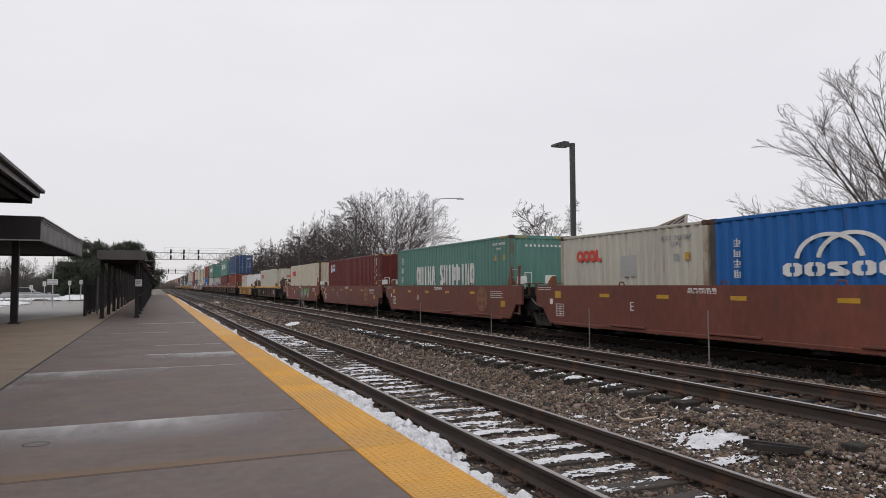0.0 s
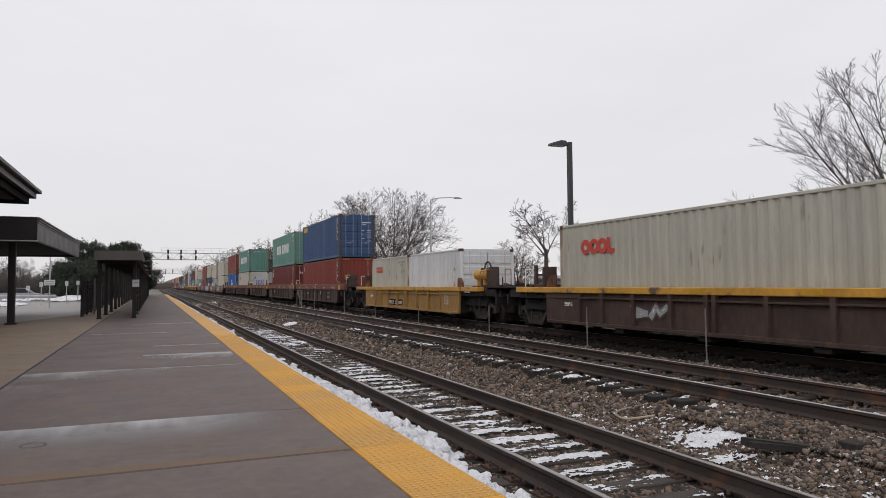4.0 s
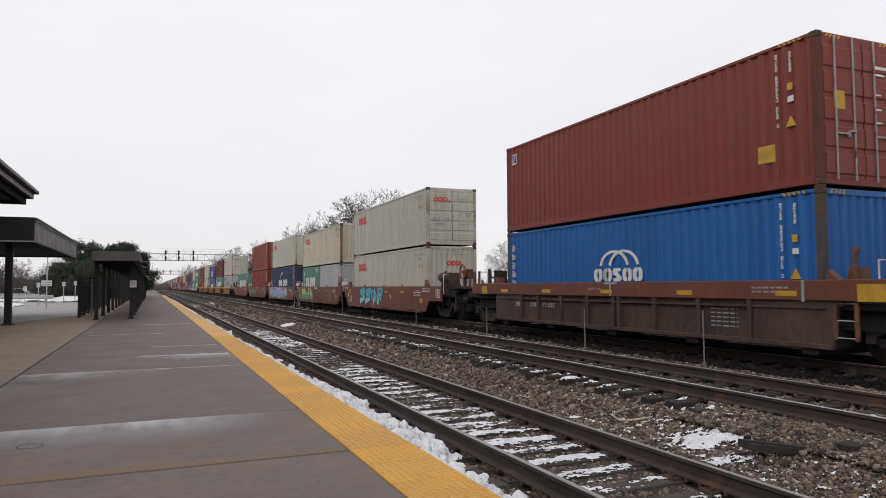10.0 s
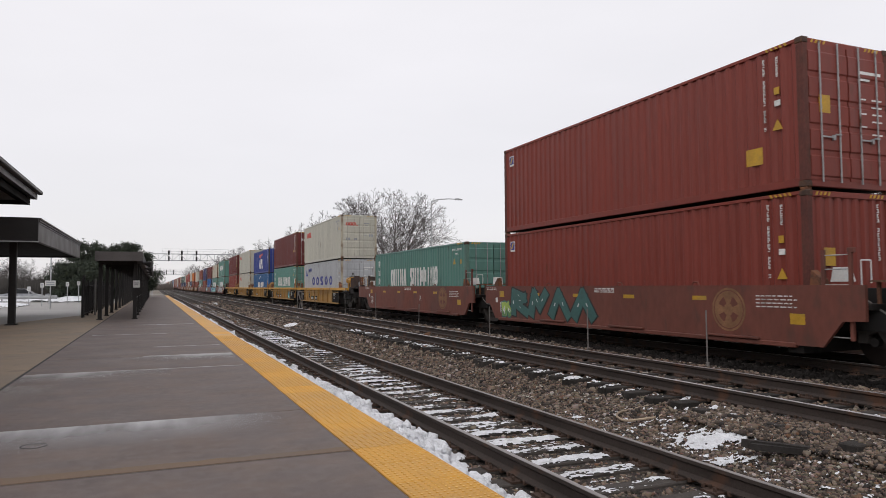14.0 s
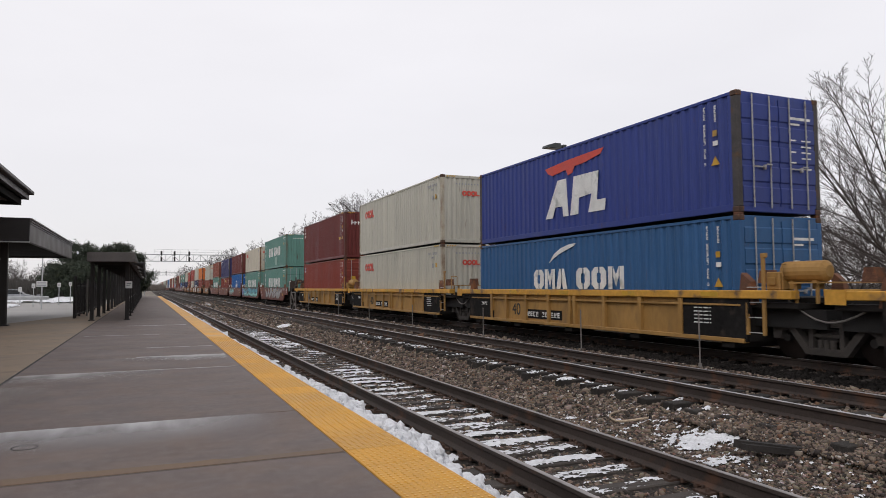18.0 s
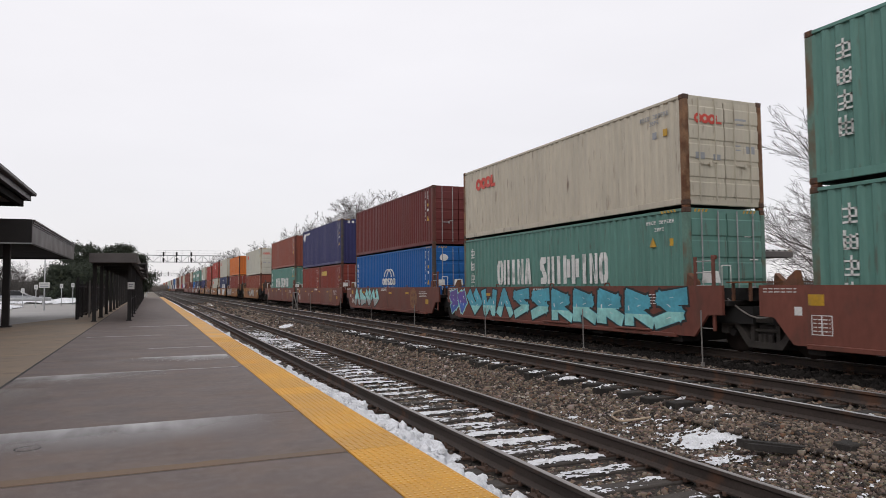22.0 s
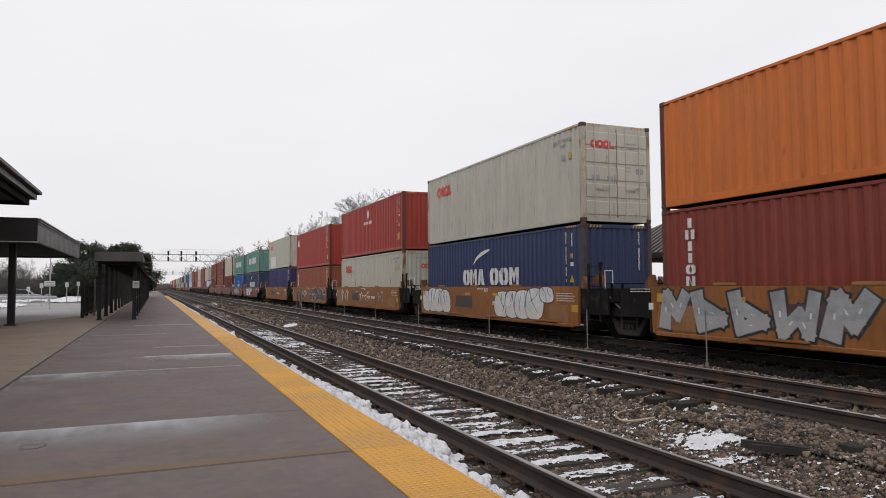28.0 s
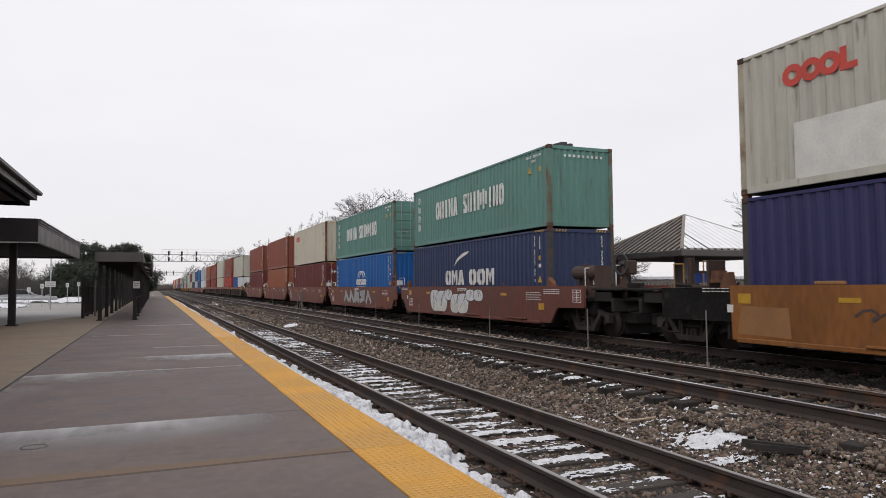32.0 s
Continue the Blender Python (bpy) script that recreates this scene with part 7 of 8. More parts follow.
def long_shelter():
    s = root("platform_shelter", "long narrow black steel shelter running down the platform", "shelter")
    part("roof_slab", Mesh().box(-2.42, 34.4, 2.78, -0.56, 128, 3.10, 0.02), M["darksteel"], s)
    part("end_fascia", Mesh().box(-2.47, 34.28, 2.70, -0.52, 34.42, 3.12, 0.01), M["fascia"], s)
    for x in (-2.47, -0.56):
        part("side_fascia", Mesh().box(x, 34.42, 2.70, x + 0.05, 128, 3.12, 0.01), M["darksteel"], s)
    for i in range(19):
        y = 36.3 + i * 5.0
        for x in (-2.36, -0.86):
            part("post", kept("shelter_post", M["darksteel"], lambda m: (m.box(-0.085, -0.085, 0, 0.085, 0.085, 2.80, 0.01), m.box(-0.13, -0.13, 0, 0.13, 0.13, 0.04))), parent=s, at=(x, y, 0))
        if i < 18:
            part("rail_panel", kept("rail_panel", M["darksteel"], lambda m: (m.box(-0.025, 0.09, 0.98, 0.025, 4.91, 1.04), m.box(-0.025, 0.09, 0.12, 0.025, 4.91, 0.18), [m.box(-0.012, 0.2 + k * 0.155, 0.18, 0.012, 0.224 + k * 0.155, 0.98) for k in range(30)])), parent=s, at=(-0.86, y, 0))
            part("cross_beam", kept("shelter_beam", M["darksteel"], lambda m: m.box(-2.3, -0.05, 2.62, -0.92, 0.05, 2.79)), parent=s, at=(0, y, 0))
    sign = part("notice", Mesh().box(-0.15, -0.02, 1.50, 0.15, 0.0, 1.84, 0.008), M["signwhite"], s, "small white platform notice", at=(-0.80, 36.18, 0))
    part("notice_bars", Mesh().box(-0.10, -0.026, 1.70, 0.10, -0.02, 1.74).box(-0.10, -0.026, 1.62, 0.06, -0.02, 1.65), M["lettergrey"], sign)
    for y in (35.2, 45.2, 55.2, 65.2):
        part("speaker", kept("speaker", M["darksteel"], lambda m: (m.tube((0, 0, 0), (0.28, -0.08, -0.05), 0.07, 0.17, 12), m.box(-0.15, -0.04, -0.05, 0.02, 0.04, 0.05))), parent=s, at=(-0.42, y, 2.62), label="black horn loudspeaker")


long_shelter()


def picket_fence():
    f = root("picket_fence", "tall black steel picket fence along the platform path", "fence")
    for i in range(9):
        y = 39.3 + i * 3.0
        part("post", kept("fence_post", M["darksteel"], lambda m: m.box(-0.05, -0.05, 0, 0.05, 0.05, 1.95, 0.01)), parent=f, at=(-3.35, y, 0))
        if i < 8:
            part("panel", kept("fence_panel", M["darksteel"], lambda m: (m.box(-0.02, 0.05, 1.62, 0.02, 2.95, 1.67), m.box(-0.02, 0.05, 0.15, 0.02, 2.95, 0.20), [m.box(-0.012, 0.12 + k * 0.11, 0.08, 0.012, 0.145 + k * 0.11, 1.82) for k in range(26)])), parent=f, at=(-3.35, y, 0))
    part("tall_post", Mesh().box(-3.40, 39.6, 0, -3.28, 39.72, 2.15, 0.01), M["darksteel"], f)


picket_fence()
tall = root("wooden_post", "grey pole beside the fence", "pole")
part("pole", Mesh().tube((-3.0, 42.5, 0), (-3.0, 42.5, 2.0), 0.05, n=8), M["stake"], tall)

# the far side of the lot: guard rail, heaps of snow, signs, a boundary of brush
rail = root("guard_rail", "grey steel guard rail at the lot's far edge", "guard rail")
part("beam", Mesh().prism([(78.0, 0.42), (78.06, 0.50), (78.0, 0.58), (78.06, 0.68), (78.0, 0.76), (77.94, 0.68), (77.96, 0.5)], "x", -60, -8.9), M["galv"], rail)
for i in range(13):
    part("post", kept("rail_post", M["galv"], lambda m: m.box(-0.06, 0, -0.06, 0.06, 0.12, 0.7)), parent=rail, at=(-9.6 - i * 4, 78.05, 0))


def heap(x0, x1, y0, y1, h, seed, step=0.15):
    def f(x, y):
        n = rough_noise(x * 0.9, y * 0.9, seed)
        d = 1 - np.maximum(np.abs((x - (x0 + x1) / 2) / ((x1 - x0) / 2)) ** 2, np.abs((y - (y0 + y1) / 2) / ((y1 - y0) / 2)) ** 2)
        return np.full_like(x, -0.07), np.clip(d + (n - 0.5) * 0.9, 0, 1) ** 0.7 * h
    snow_field("snow_heap", x0, x1, y0, y1, step, f, "grey-edged heap of ploughed snow in the lot")


heap(-10.6, -5.6, 84, 92, 0.65, 61)
heap(-14.5, -10.2, 66, 72, 0.35, 62)
heap(-13.5, -9.5, 88, 94, 0.6, 63)
heap(-24, -14, 90, 97, 0.5, 64)
heap(-12.8, -10.8, 60, 63.5, 0.2, 65)


def lot_sign(x, y, h, w, tall, panel="signwhite"):
    s = root("lot_sign", "small white sign on a thin steel post in the lot", "sign", "signs in the lot", at=(x, y, -0.06))
    part("post", Mesh().box(-0.035, -0.02, 0, 0.035, 0.02, h, 0.005), M["galv"], s)
    p = part("panel", Mesh().box(-w / 2, -0.045, h - tall, w / 2, -0.02, h, 0.01), M[panel], s)
    part("panel_bars", Mesh().box(-w * 0.32, -0.05, h - tall * 0.38, w * 0.32, -0.045, h - tall * 0.26).box(-w * 0.32, -0.05, h - tall * 0.68, w * 0.2, -0.045, h - tall * 0.56), M["lettergrey"], p)


for x, y, h in ((-10.9, 66, 2.0), (-10.6, 73, 1.7), (-8.9, 68, 2.0), (-7.6, 74, 2.1), (-7.1, 79, 2.2), (-12.8, 70, 1.9)):
    lot_sign(x, y, h, 0.28, 0.40, "signgrey")
big = root("pole_sign", "white two-line sign on a tall grey pole in the lot", "sign", at=(-7.3, 60, -0.06))
part("pole", Mesh().tube((0, 0, 0), (0, 0, 6.2), 0.05, 0.04, 10), M["galv"], big)
board = part("board", Mesh().box(-0.36, -0.12, 1.70, 0.36, -0.06, 2.12, 0.02), M["signgrey"], big)
for z in (1.96, 1.78):
    part("board_bars", Mesh().box(-0.29, -0.126, z, 0.27, -0.12, z + 0.07), M["lettergrey"], board)


def parked_car(x, y, turn, color, label):
    c = root("parked_car", label, "car", "cars in the lot", at=pose(x, y, -0.06, 0, 0, turn))
    part("body", Mesh().prism([(-2.2, 0.25), (-2.25, 0.70), (-1.3, 0.88), (1.35, 0.92), (2.15, 0.85), (2.2, 0.3)], "x", -0.86, 0.86), M[color], c)
    part("cabin", Mesh().prism([(-1.35, 0.88), (-0.6, 1.42), (0.9, 1.45), (1.5, 0.92)], "x", -0.74, 0.74), M["glass"], c)
    part("roof", Mesh().prism([(-0.62, 1.41), (0.92, 1.44), (0.85, 1.49), (-0.5, 1.47)], "x", -0.72, 0.72), M[color], c)
    for sx in (-0.80, 0.80):
        for yy in (-1.4, 1.4):
            part("wheel", kept("car_wheel", M["rubber"], lambda m: m.disc(0, 0, 0.33, -0.1, 0.1, 18)), parent=c, at=(sx, yy, 0.33))


parked_car(-9.9, 96, 80, "carpaint", "grey parked car behind the guard rail")
parked_car(-15.0, 98, 85, "carpaint", "grey parked car behind the guard rail")

# ---- far platform: lamps, hipped shelter ----
fp = root("far_platform", "concrete platform on the far side of the tracks", "platform", kind="structure")
part("platform_slab", Mesh().box(14.95, -30, -0.5, 20.6, 150, -0.02, 0.02), M["concrete"], fp)
part("platform_edge", Mesh().box(14.90, -30, -0.02, 15.5, 150, 0.0, 0.01), M["tactile"], fp)
snow_field("platform_snow", 14.2, 15.0, -5, 70, 0.14, lambda x, y: (np.full_like(x, -0.28), np.clip(rough_noise(x * 2, y * 0.5, 71) * 2 - 0.85, 0, 1) * 0.24), "ploughed snow below the far platform")


def platform_lamp(y):
    p = root("platform_lamp", "tall dark bronze lamp post with a flat box lantern", "lamp post", "lamps of the far platform", at=(16.5, y, -0.02))
    part("base", kept("lamp_base", M["concrete"], lambda m: m.tube((0, 0, 0), (0, 0, 0.5), 0.25, n=14)), parent=p)
    part("pole", kept("lamp_pole", M["lamppost"], lambda m: m.box(-0.095, -0.095, 0.5, 0.095, 0.095, 7.62, 0.015)), parent=p)
    part("arm", kept("lamp_arm", M["lamppost"], lambda m: m.box(-0.28, -0.04, 7.46, -0.09, 0.04, 7.56)), parent=p)
    head = part("lantern", kept("lamp_head", M["lamppost"], lambda m: m.prism([(-0.95, 7.42), (-0.92, 7.52), (-0.55, 7.63), (-0.30, 7.63), (-0.24, 7.50), (-0.24, 7.42)], "y", -0.22, 0.22)), parent=p)
    part("lens", kept("lamp_lens", M["concrete"], lambda m: m.box(-0.88, -0.17, 7.405, -0.34, 0.17, 7.42)), parent=head, label="pale flat lens")


for y in (-0.9, 25.2, 60.3, 87.2, 116.0):
    platform_lamp(y)
arm = root("street_lamp", "grey street lamp with a long curved arm", "lamp post", at=(24.0, 60.3, -0.52))
part("pole", Mesh().tube((0, 0, 0), (0, 0, 10.0), 0.11, 0.07, 10), M["galv"], arm)
part("arm", Mesh().path([(0, 0, 9.95), (0.6, -0.15, 10.15), (1.6, -0.4, 10.22), (2.3, -0.55, 10.2)], 0.045, 8), M["galv"], arm)
part("lantern", Mesh().prism([(2.2, 10.10), (2.9, 10.12), (2.9, 10.18), (2.5, 10.27), (2.2, 10.25)], "y", -0.75, -0.50), M["galv"], arm)


def hip_shelter():
    x0, x1, y0, y1, ze, za = 15.75, 20.9, 17.65, 22.85, 2.62, 4.05
    cx, cy = (x0 + x1) / 2, (y0 + y1) / 2
    s = root("waiting_shelter", "waiting shelter with a ribbed brown pyramid roof partly under snow", "shelter")
    apex = (cx - 0.1, cy, za)
    corners = [(x0, y0, ze), (x1, y0, ze), (x1, y1, ze), (x0, y1, ze)]
    for i in range(4):
        a, b = Vector(corners[i]), Vector(corners[(i + 1) % 4])
        m = Mesh()
        m.v += [tuple(a), tuple(b), apex, tuple(a - Vector((0, 0, 0.06))), tuple(b - Vector((0, 0, 0.06))), (apex[0], apex[1], za - 0.06)]
        m.f += [(0, 1, 2), (5, 4, 3), (0, 3, 4, 1), (1, 4, 5, 2), (2, 5, 3, 0)]
        slope = part("roof_slope", m, M["roofmetal"], s)
        top = Vector(apex)
        n = (b - a).cross(top - a).normalized()
        if n.z < 0:
            n = -n
        side = (b - a).normalized()
        ribs = Mesh()
        inward = (top - (a + b) / 2)
        for k in range(1, 18):
            u = k / 18
            foot = a.lerp(b, u)
            reach = 1 - abs(2 * u - 1)
            head_p = foot + inward * reach * 0.985
            w, h = side * 0.025, n * 0.05
            o = len(ribs.v)
            for p in (foot, head_p):
                ribs.v += [tuple(p - w), tuple(p + w), tuple(p + w + h), tuple(p - w + h)]
            ribs.f += [(o, o + 1, o + 5, o + 4), (o + 1, o + 2, o + 6, o + 5), (o + 2, o + 3, o + 7, o + 6), (o + 3, o, o + 4, o + 7), (o, o + 3, o + 2, o + 1), (o + 4, o + 5, o + 6, o + 7)]
        tagged(part("standing_seams", ribs, M["fascia"], slope), kind="stuff")
        if i in (0, 1):
            snow = Mesh()
            for k in range(18):
                u0, u1 = (k + 0.05) / 18, (k + 0.95) / 18
                r0, r1 = 1 - abs(2 * u0 - 1), 1 - abs(2 * u1 - 1)
                f0, f1 = a.lerp(b, u0) + inward * 0.02, a.lerp(b, u1) + inward * 0.02
                h = n * (0.056 if 3 < k < 16 or k % 3 else 0.03)
                o = len(snow.v)
                snow.v += [tuple(f0 + h), tuple(f1 + h), tuple(f1 + inward * (r1 - 0.03) + h), tuple(f0 + inward * (r0 - 0.03) + h)]
                snow.v += [tuple(f0), tuple(f1), tuple(f1 + inward * (r1 - 0.03)), tuple(f0 + inward * (r0 - 0.03))]
                snow.f += [(o, o + 1, o + 2, o + 3), (o + 4, o + 5, o + 1, o), (o + 5, o + 6, o + 2, o + 1), (o + 6, o + 7, o + 3, o + 2), (o + 7, o + 4, o, o + 3)]
            tagged(part("snow_cover", snow, M["freshsnow"], slope, "thin snow between the roof ribs"), kind="stuff")
    for i in range(4):
        part("hip_cap", Mesh().tube(corners[i], apex, 0.07, n=6), M["roofmetal"], s)
    for a, b in (((x0 - 0.04, y0 - 0.04), (x1 + 0.04, y0 + 0.06)), ((x0 - 0.04, y1 - 0.06), (x1 + 0.04, y1 + 0.04)), ((x0 - 0.04, y0 + 0.06), (x0 + 0.06, y1 - 0.06)), ((x1 - 0.06, y0 + 0.06), (x1 + 0.04, y1 - 0.06))):
        part("gutter", Mesh().box(a[0], a[1], ze - 0.20, b[0], b[1], ze + 0.01, 0.02), M["fascia"], s)
    part("ceiling_panel", Mesh().box(x0 + 0.1, y0 + 0.1, ze - 0.16, x1 - 0.1, y1 - 0.1, ze - 0.12), M["soffit"], s)
    for x in (x0 + 0.9, x1 - 0.9):
        for y in (y0 + 0.9, y1 - 0.9):
            part("pillar", kept("shelter_pillar", M["fascia"], lambda m: m.box(-0.24, -0.24, -0.02, 0.24, 0.24, 2.48, 0.02)), parent=s, at=(x, y, 0))
    part("blue_board", Mesh().box(17.0, 19.2, 1.55, 18.7, 19.28, 1.95, 0.01), M["signblue"], s, "blue notice board")
    part("bench", Mesh().box(16.6, 21.6, 0.40, 20.0, 22.1, 0.46, 0.01).box(16.7, 21.7, -0.02, 16.8, 22.0, 0.40).box(19.8, 21.7, -0.02, 19.9, 22.0, 0.40), M["darksteel"], s)


hip_shelter()
blue = root("station_sign", "narrow blue sign on a dark post", "sign", at=(16.46, 25.02, -0.02))
part("post", Mesh().box(-0.04, -0.04, 0, 0.04, 0.04, 3.3, 0.01), M["lamppost"], blue)
part("panel", Mesh().box(-0.15, -0.065, 2.5, 0.15, -0.04, 3.3, 0.01), M["signblue"], blue)

# ---- stakes between the tracks ----
for x, y, h, lx, ly in ((10.5, 11.1, 1.18, 0.0, 0.01), (10.3, 15.05, 1.10, 0.0, 0.01), (10.3, 20.7, 1.0, 0, 0), (10.3, 27.4, 0.95, 0.02, 0), (10.06, 32.7, 1.35, -0.06, -0.1),
                        (9.95, 38.2, 1.35, -0.05, -0.1), (9.8, 45.5, 1.3, 0, 0), (9.9, 64, 1.2, 0, 0)):
    st = Mesh().tube((0, 0, -0.15), (lx * h, ly * h, h), 0.017, n=6).box(-0.03, -0.03, -0.1, 0.03, 0.03, 0.12, 0.008)
    lone("marker_stake", st, M["stake"], "thin grey steel stake standing in the ballast", "stake", "stakes between the tracks", at=(x, y, float(ballast_z(x))))
tr = root("wooden_trestle", "leaning frame of pale grey stakes between tracks", "trestle", at=(9.75, 50.5, -0.22))
for k, (p, q) in enumerate((((0, -0.9, 0), (0, -0.9, 1.4)), ((0, 0.9, 0), (0, 0.7, 1.4)), ((0, 0.2, 0), (0, -0.85, 1.38)), ((0.2, -0.2, 0), (0, 0.65, 1.38)), ((0, -0.9, 1.36), (0, 0.72, 1.36)))):
    part("stake", Mesh().tube(p, q, 0.035, n=6), M["stake"], tr)


# ---- signal gantries ----
def gantry(y, x0, x1, heads, z0=6.85, z1=8.2):
    g = root("signal_gantry", "galvanised lattice signal bridge over the tracks with dark signal heads", "signal bridge", "signal bridges", at=(0, y, -0.3))
    for x in (x0, x1):
        for dx, dy in ((-0.25, -0.4), (0.25, -0.4), (-0.25, 0.4), (0.25, 0.4)):
            part("leg", Mesh().tube((x + dx, dy, 0), (x + dx, dy, z1 + 0.3), 0.07, n=6), M["galv"], g)
        m = Mesh()
        for k in range(8):
            m.tube((x - 0.25, -0.4, k), (x + 0.25, -0.4, k + 1), 0.03, n=4)
        part("leg_bracing", m, M["galv"], g)
    for dy in (-0.5, 0.5):
        for z in (z0 + 0.3, z1 + 0.3):
            part("chord", Mesh().box(x0 - 0.3, dy - 0.06, z - 0.06, x1 + 0.3, dy + 0.06, z + 0.06), M["galv"], g)
        m, n = Mesh(), int((x1 - x0) / 1.3)
        for k in range(n):
            a, b = x0 + (x1 - x0) * k / n, x0 + (x1 - x0) * (k + 1) / n
            m.tube((a, dy, (z0 if k % 2 else z1) + 0.3), (b, dy, (z1 if k % 2 else z0) + 0.3), 0.04, n=4)
            m.tube((b, dy, z0 + 0.3), (b, dy, z1 + 0.3), 0.03, n=4)
        part("lattice", m, M["galv"], g)
    rail_m = Mesh()
    for z in (z1 + 0.8, z1 + 1.3):
        rail_m.tube((x0 + 2, -0.5, z), (x1 - 4, -0.5, z), 0.025, n=4)
    for k in range(9):
        xx = x0 + 2 + (x1 - x0 - 6) * k / 8
        rail_m.tube((xx, -0.5, z1 + 0.3), (xx, -0.5, z1 + 1.3), 0.025, n=4)
    part("walkway_rail", rail_m, M["galv"], g)
    for x in heads:
        for z in (z1 + 0.55, z0 + 0.75):
            hd = part("signal_head", kept("signal_head", M["darksteel"], lambda m: (m.box(-0.32, -0.06, -0.85, 0.32, 0.06, 0.75, 0.05), [m.tube((0, -0.06, k), (0, -0.35, k), 0.13, n=10) for k in (0.42, -0.05, -0.52)], m.tube((0, 0.1, -1.2), (0, 0.1, 0.6), 0.06, n=6))), parent=g, at=Matrix.Translation((x, -0.75, z)) @ Matrix.Scale(0.54, 4), label="dark three-lamp signal head")


gantry(150, -0.7, 18.0, (2.55, 5.0, 7.8))
gantry(320, -0.5, 18.0, (1.8, 4.6, 7.4), 6.9, 8.1)

# ---- trees and brush ----
def room(p, d, env):
    """How far a branch from p along d may reach before it leaves the crown: env is the middle's height and the two half-axes."""
    zc, rh, rv = env
    q = Vector((p.x / rh, p.y / rh, (p.z - zc) / rv))
    e = Vector((d.x / rh, d.y / rh, d.z / rv))
    a, b, c = e.dot(e), q.dot(e), q.dot(q) - 1
    return (-b + math.sqrt(b * b - a * c)) / a if c < 0 else 0.0


def grow(wood, twigs, g, p, d, length, r, level, plan, thin, env):
    """One branch in bent tapering pieces, with its side branches, kept within the crown."""
    kids, bend, rise, lo, hi, near, wide, bare, flat = plan[level]
    n = (8, 8, 6, 4, 3)[level]
    sides = (8, 6, 4, 3, 3)[level]
    out = wood if level < 2 else twigs
    pts, dirs = [p], [d]
    sway = Vector((g.gauss(0, bend), g.gauss(0, bend), g.gauss(0, bend * 0.6)))
    for i in range(n):
        if i == n // 2:
            sway = -sway * g.uniform(0.3, 1.0)
        d = (d + sway * 0.6 + Vector((g.gauss(0, bend), g.gauss(0, bend), g.gauss(0, bend * 0.6) + rise)) * 0.6).normalized()
        q = pts[-1] + d * (length / n)
        r0, r1 = max(thin, r * (1 - 0.88 * i / n)), max(thin * 0.7, r * (1 - 0.88 * (i + 1) / n))
        out.tube(pts[-1], q, r0, r1, sides, False)
        pts.append(q)
        dirs.append(d)
    if level + 1 >= len(plan):
        return
    turn = g.uniform(0, 6.283)
    for k in range(kids):
        u = bare + (1 - bare) * (k + g.random()) / kids
        i = min(n - 1, int(u * n))
        base = pts[i].lerp(pts[i + 1], u * n - i)
        ax = dirs[i + 1]
        side = ax.orthogonal().normalized()
        turn += 2.4 + g.uniform(-0.5, 0.5)
        side.rotate(Matrix.Rotation(turn, 3, ax))
        side.z *= flat
        away = g.uniform(near, wide)
        nd = (ax * math.cos(away) + side * math.sin(away)).normalized()
        reach = min(length * g.uniform(lo, hi) * (1.12 - 0.55 * u), room(base, nd, env) * g.uniform(0.82, 1.02))
        if reach > thin * 14:
            grow(wood, twigs, g, base, nd, reach, min(r * (1 - 0.85 * u) * 0.55, reach * 0.014), level + 1, plan, thin, env)


def bare_tree(label, seed, height, radius, trunk, limbs, plan, at, thin=0.012, tilt=(0.25, 1.05), middle=0.5, stems=1):
    """A short trunk, or a few side by side, that divides into long limbs, which make a broad dome of twigs."""
    g = random.Random(seed)
    wood, twigs = Mesh(), Mesh()
    z = height * trunk
    r = height * 0.02
    env = (height * middle, radius, height * (1 - middle))
    feet = [Vector((0, 0, 0))] if stems == 1 else [Vector((math.cos(k * 2.2) * 0.16 * radius, math.sin(k * 2.2) * 0.16 * radius, 0)) for k in range(stems)]
    for f in feet:
        wood.tube(f, f + Vector((0.05, 0.02, z * 0.5)), r * 1.25, r * 1.05, 9, False)
        wood.tube(f + Vector((0.05, 0.02, z * 0.5)), f + Vector((0, 0, z * 1.1)), r * 1.05, r * 0.75, 9, False)
    for k in range(limbs):
        a = k * 2.39996 + g.uniform(-0.25, 0.25)
        t = tilt[0] + (tilt[1] - tilt[0]) * ((k + 0.5) / limbs) ** 0.8
        d = Vector((math.cos(a) * math.sin(t), math.sin(a) * math.sin(t), math.cos(t)))
        p = feet[k % len(feet)] + Vector((0, 0, z * g.uniform(0.7, 1.1)))
        grow(wood, twigs, g, p, d, room(p, d, env) * g.uniform(0.84, 0.98), r * g.uniform(0.26, 0.42), 1, plan, thin, env)
    t = root("bare_tree", label, "tree", "bare winter trees", at=at)
    part("trunk", wood.data("trunk", M["bark"]), parent=t)
    part("crown", twigs.data("crown", M["twig"]), parent=t)
    return t


#      side shoots, bend, upward pull, length shares, angles off the parent, bare share, how level they spread
BIG = (None, (10, 0.05, -0.012, 0.34, 0.58, 0.45, 0.9, 0.30, 0.8), (8, 0.08, -0.005, 0.34, 0.56, 0.45, 0.95, 0.2, 0.8), (5, 0.10, 0.0, 0.38, 0.62, 0.45, 1.0, 0.2, 0.8), (0, 0.14, 0.01, 0, 0, 0, 0, 0, 1))
MID = (None, (10, 0.06, -0.01, 0.32, 0.54, 0.45, 0.9, 0.22, 0.8), (7, 0.10, 0.0, 0.34, 0.56, 0.45, 0.95, 0.2, 0.8), (5, 0.11, 0.0, 0.38, 0.62, 0.45, 1.0, 0.2, 0.8), (0, 0.14, 0.01, 0, 0, 0, 0, 0, 1))
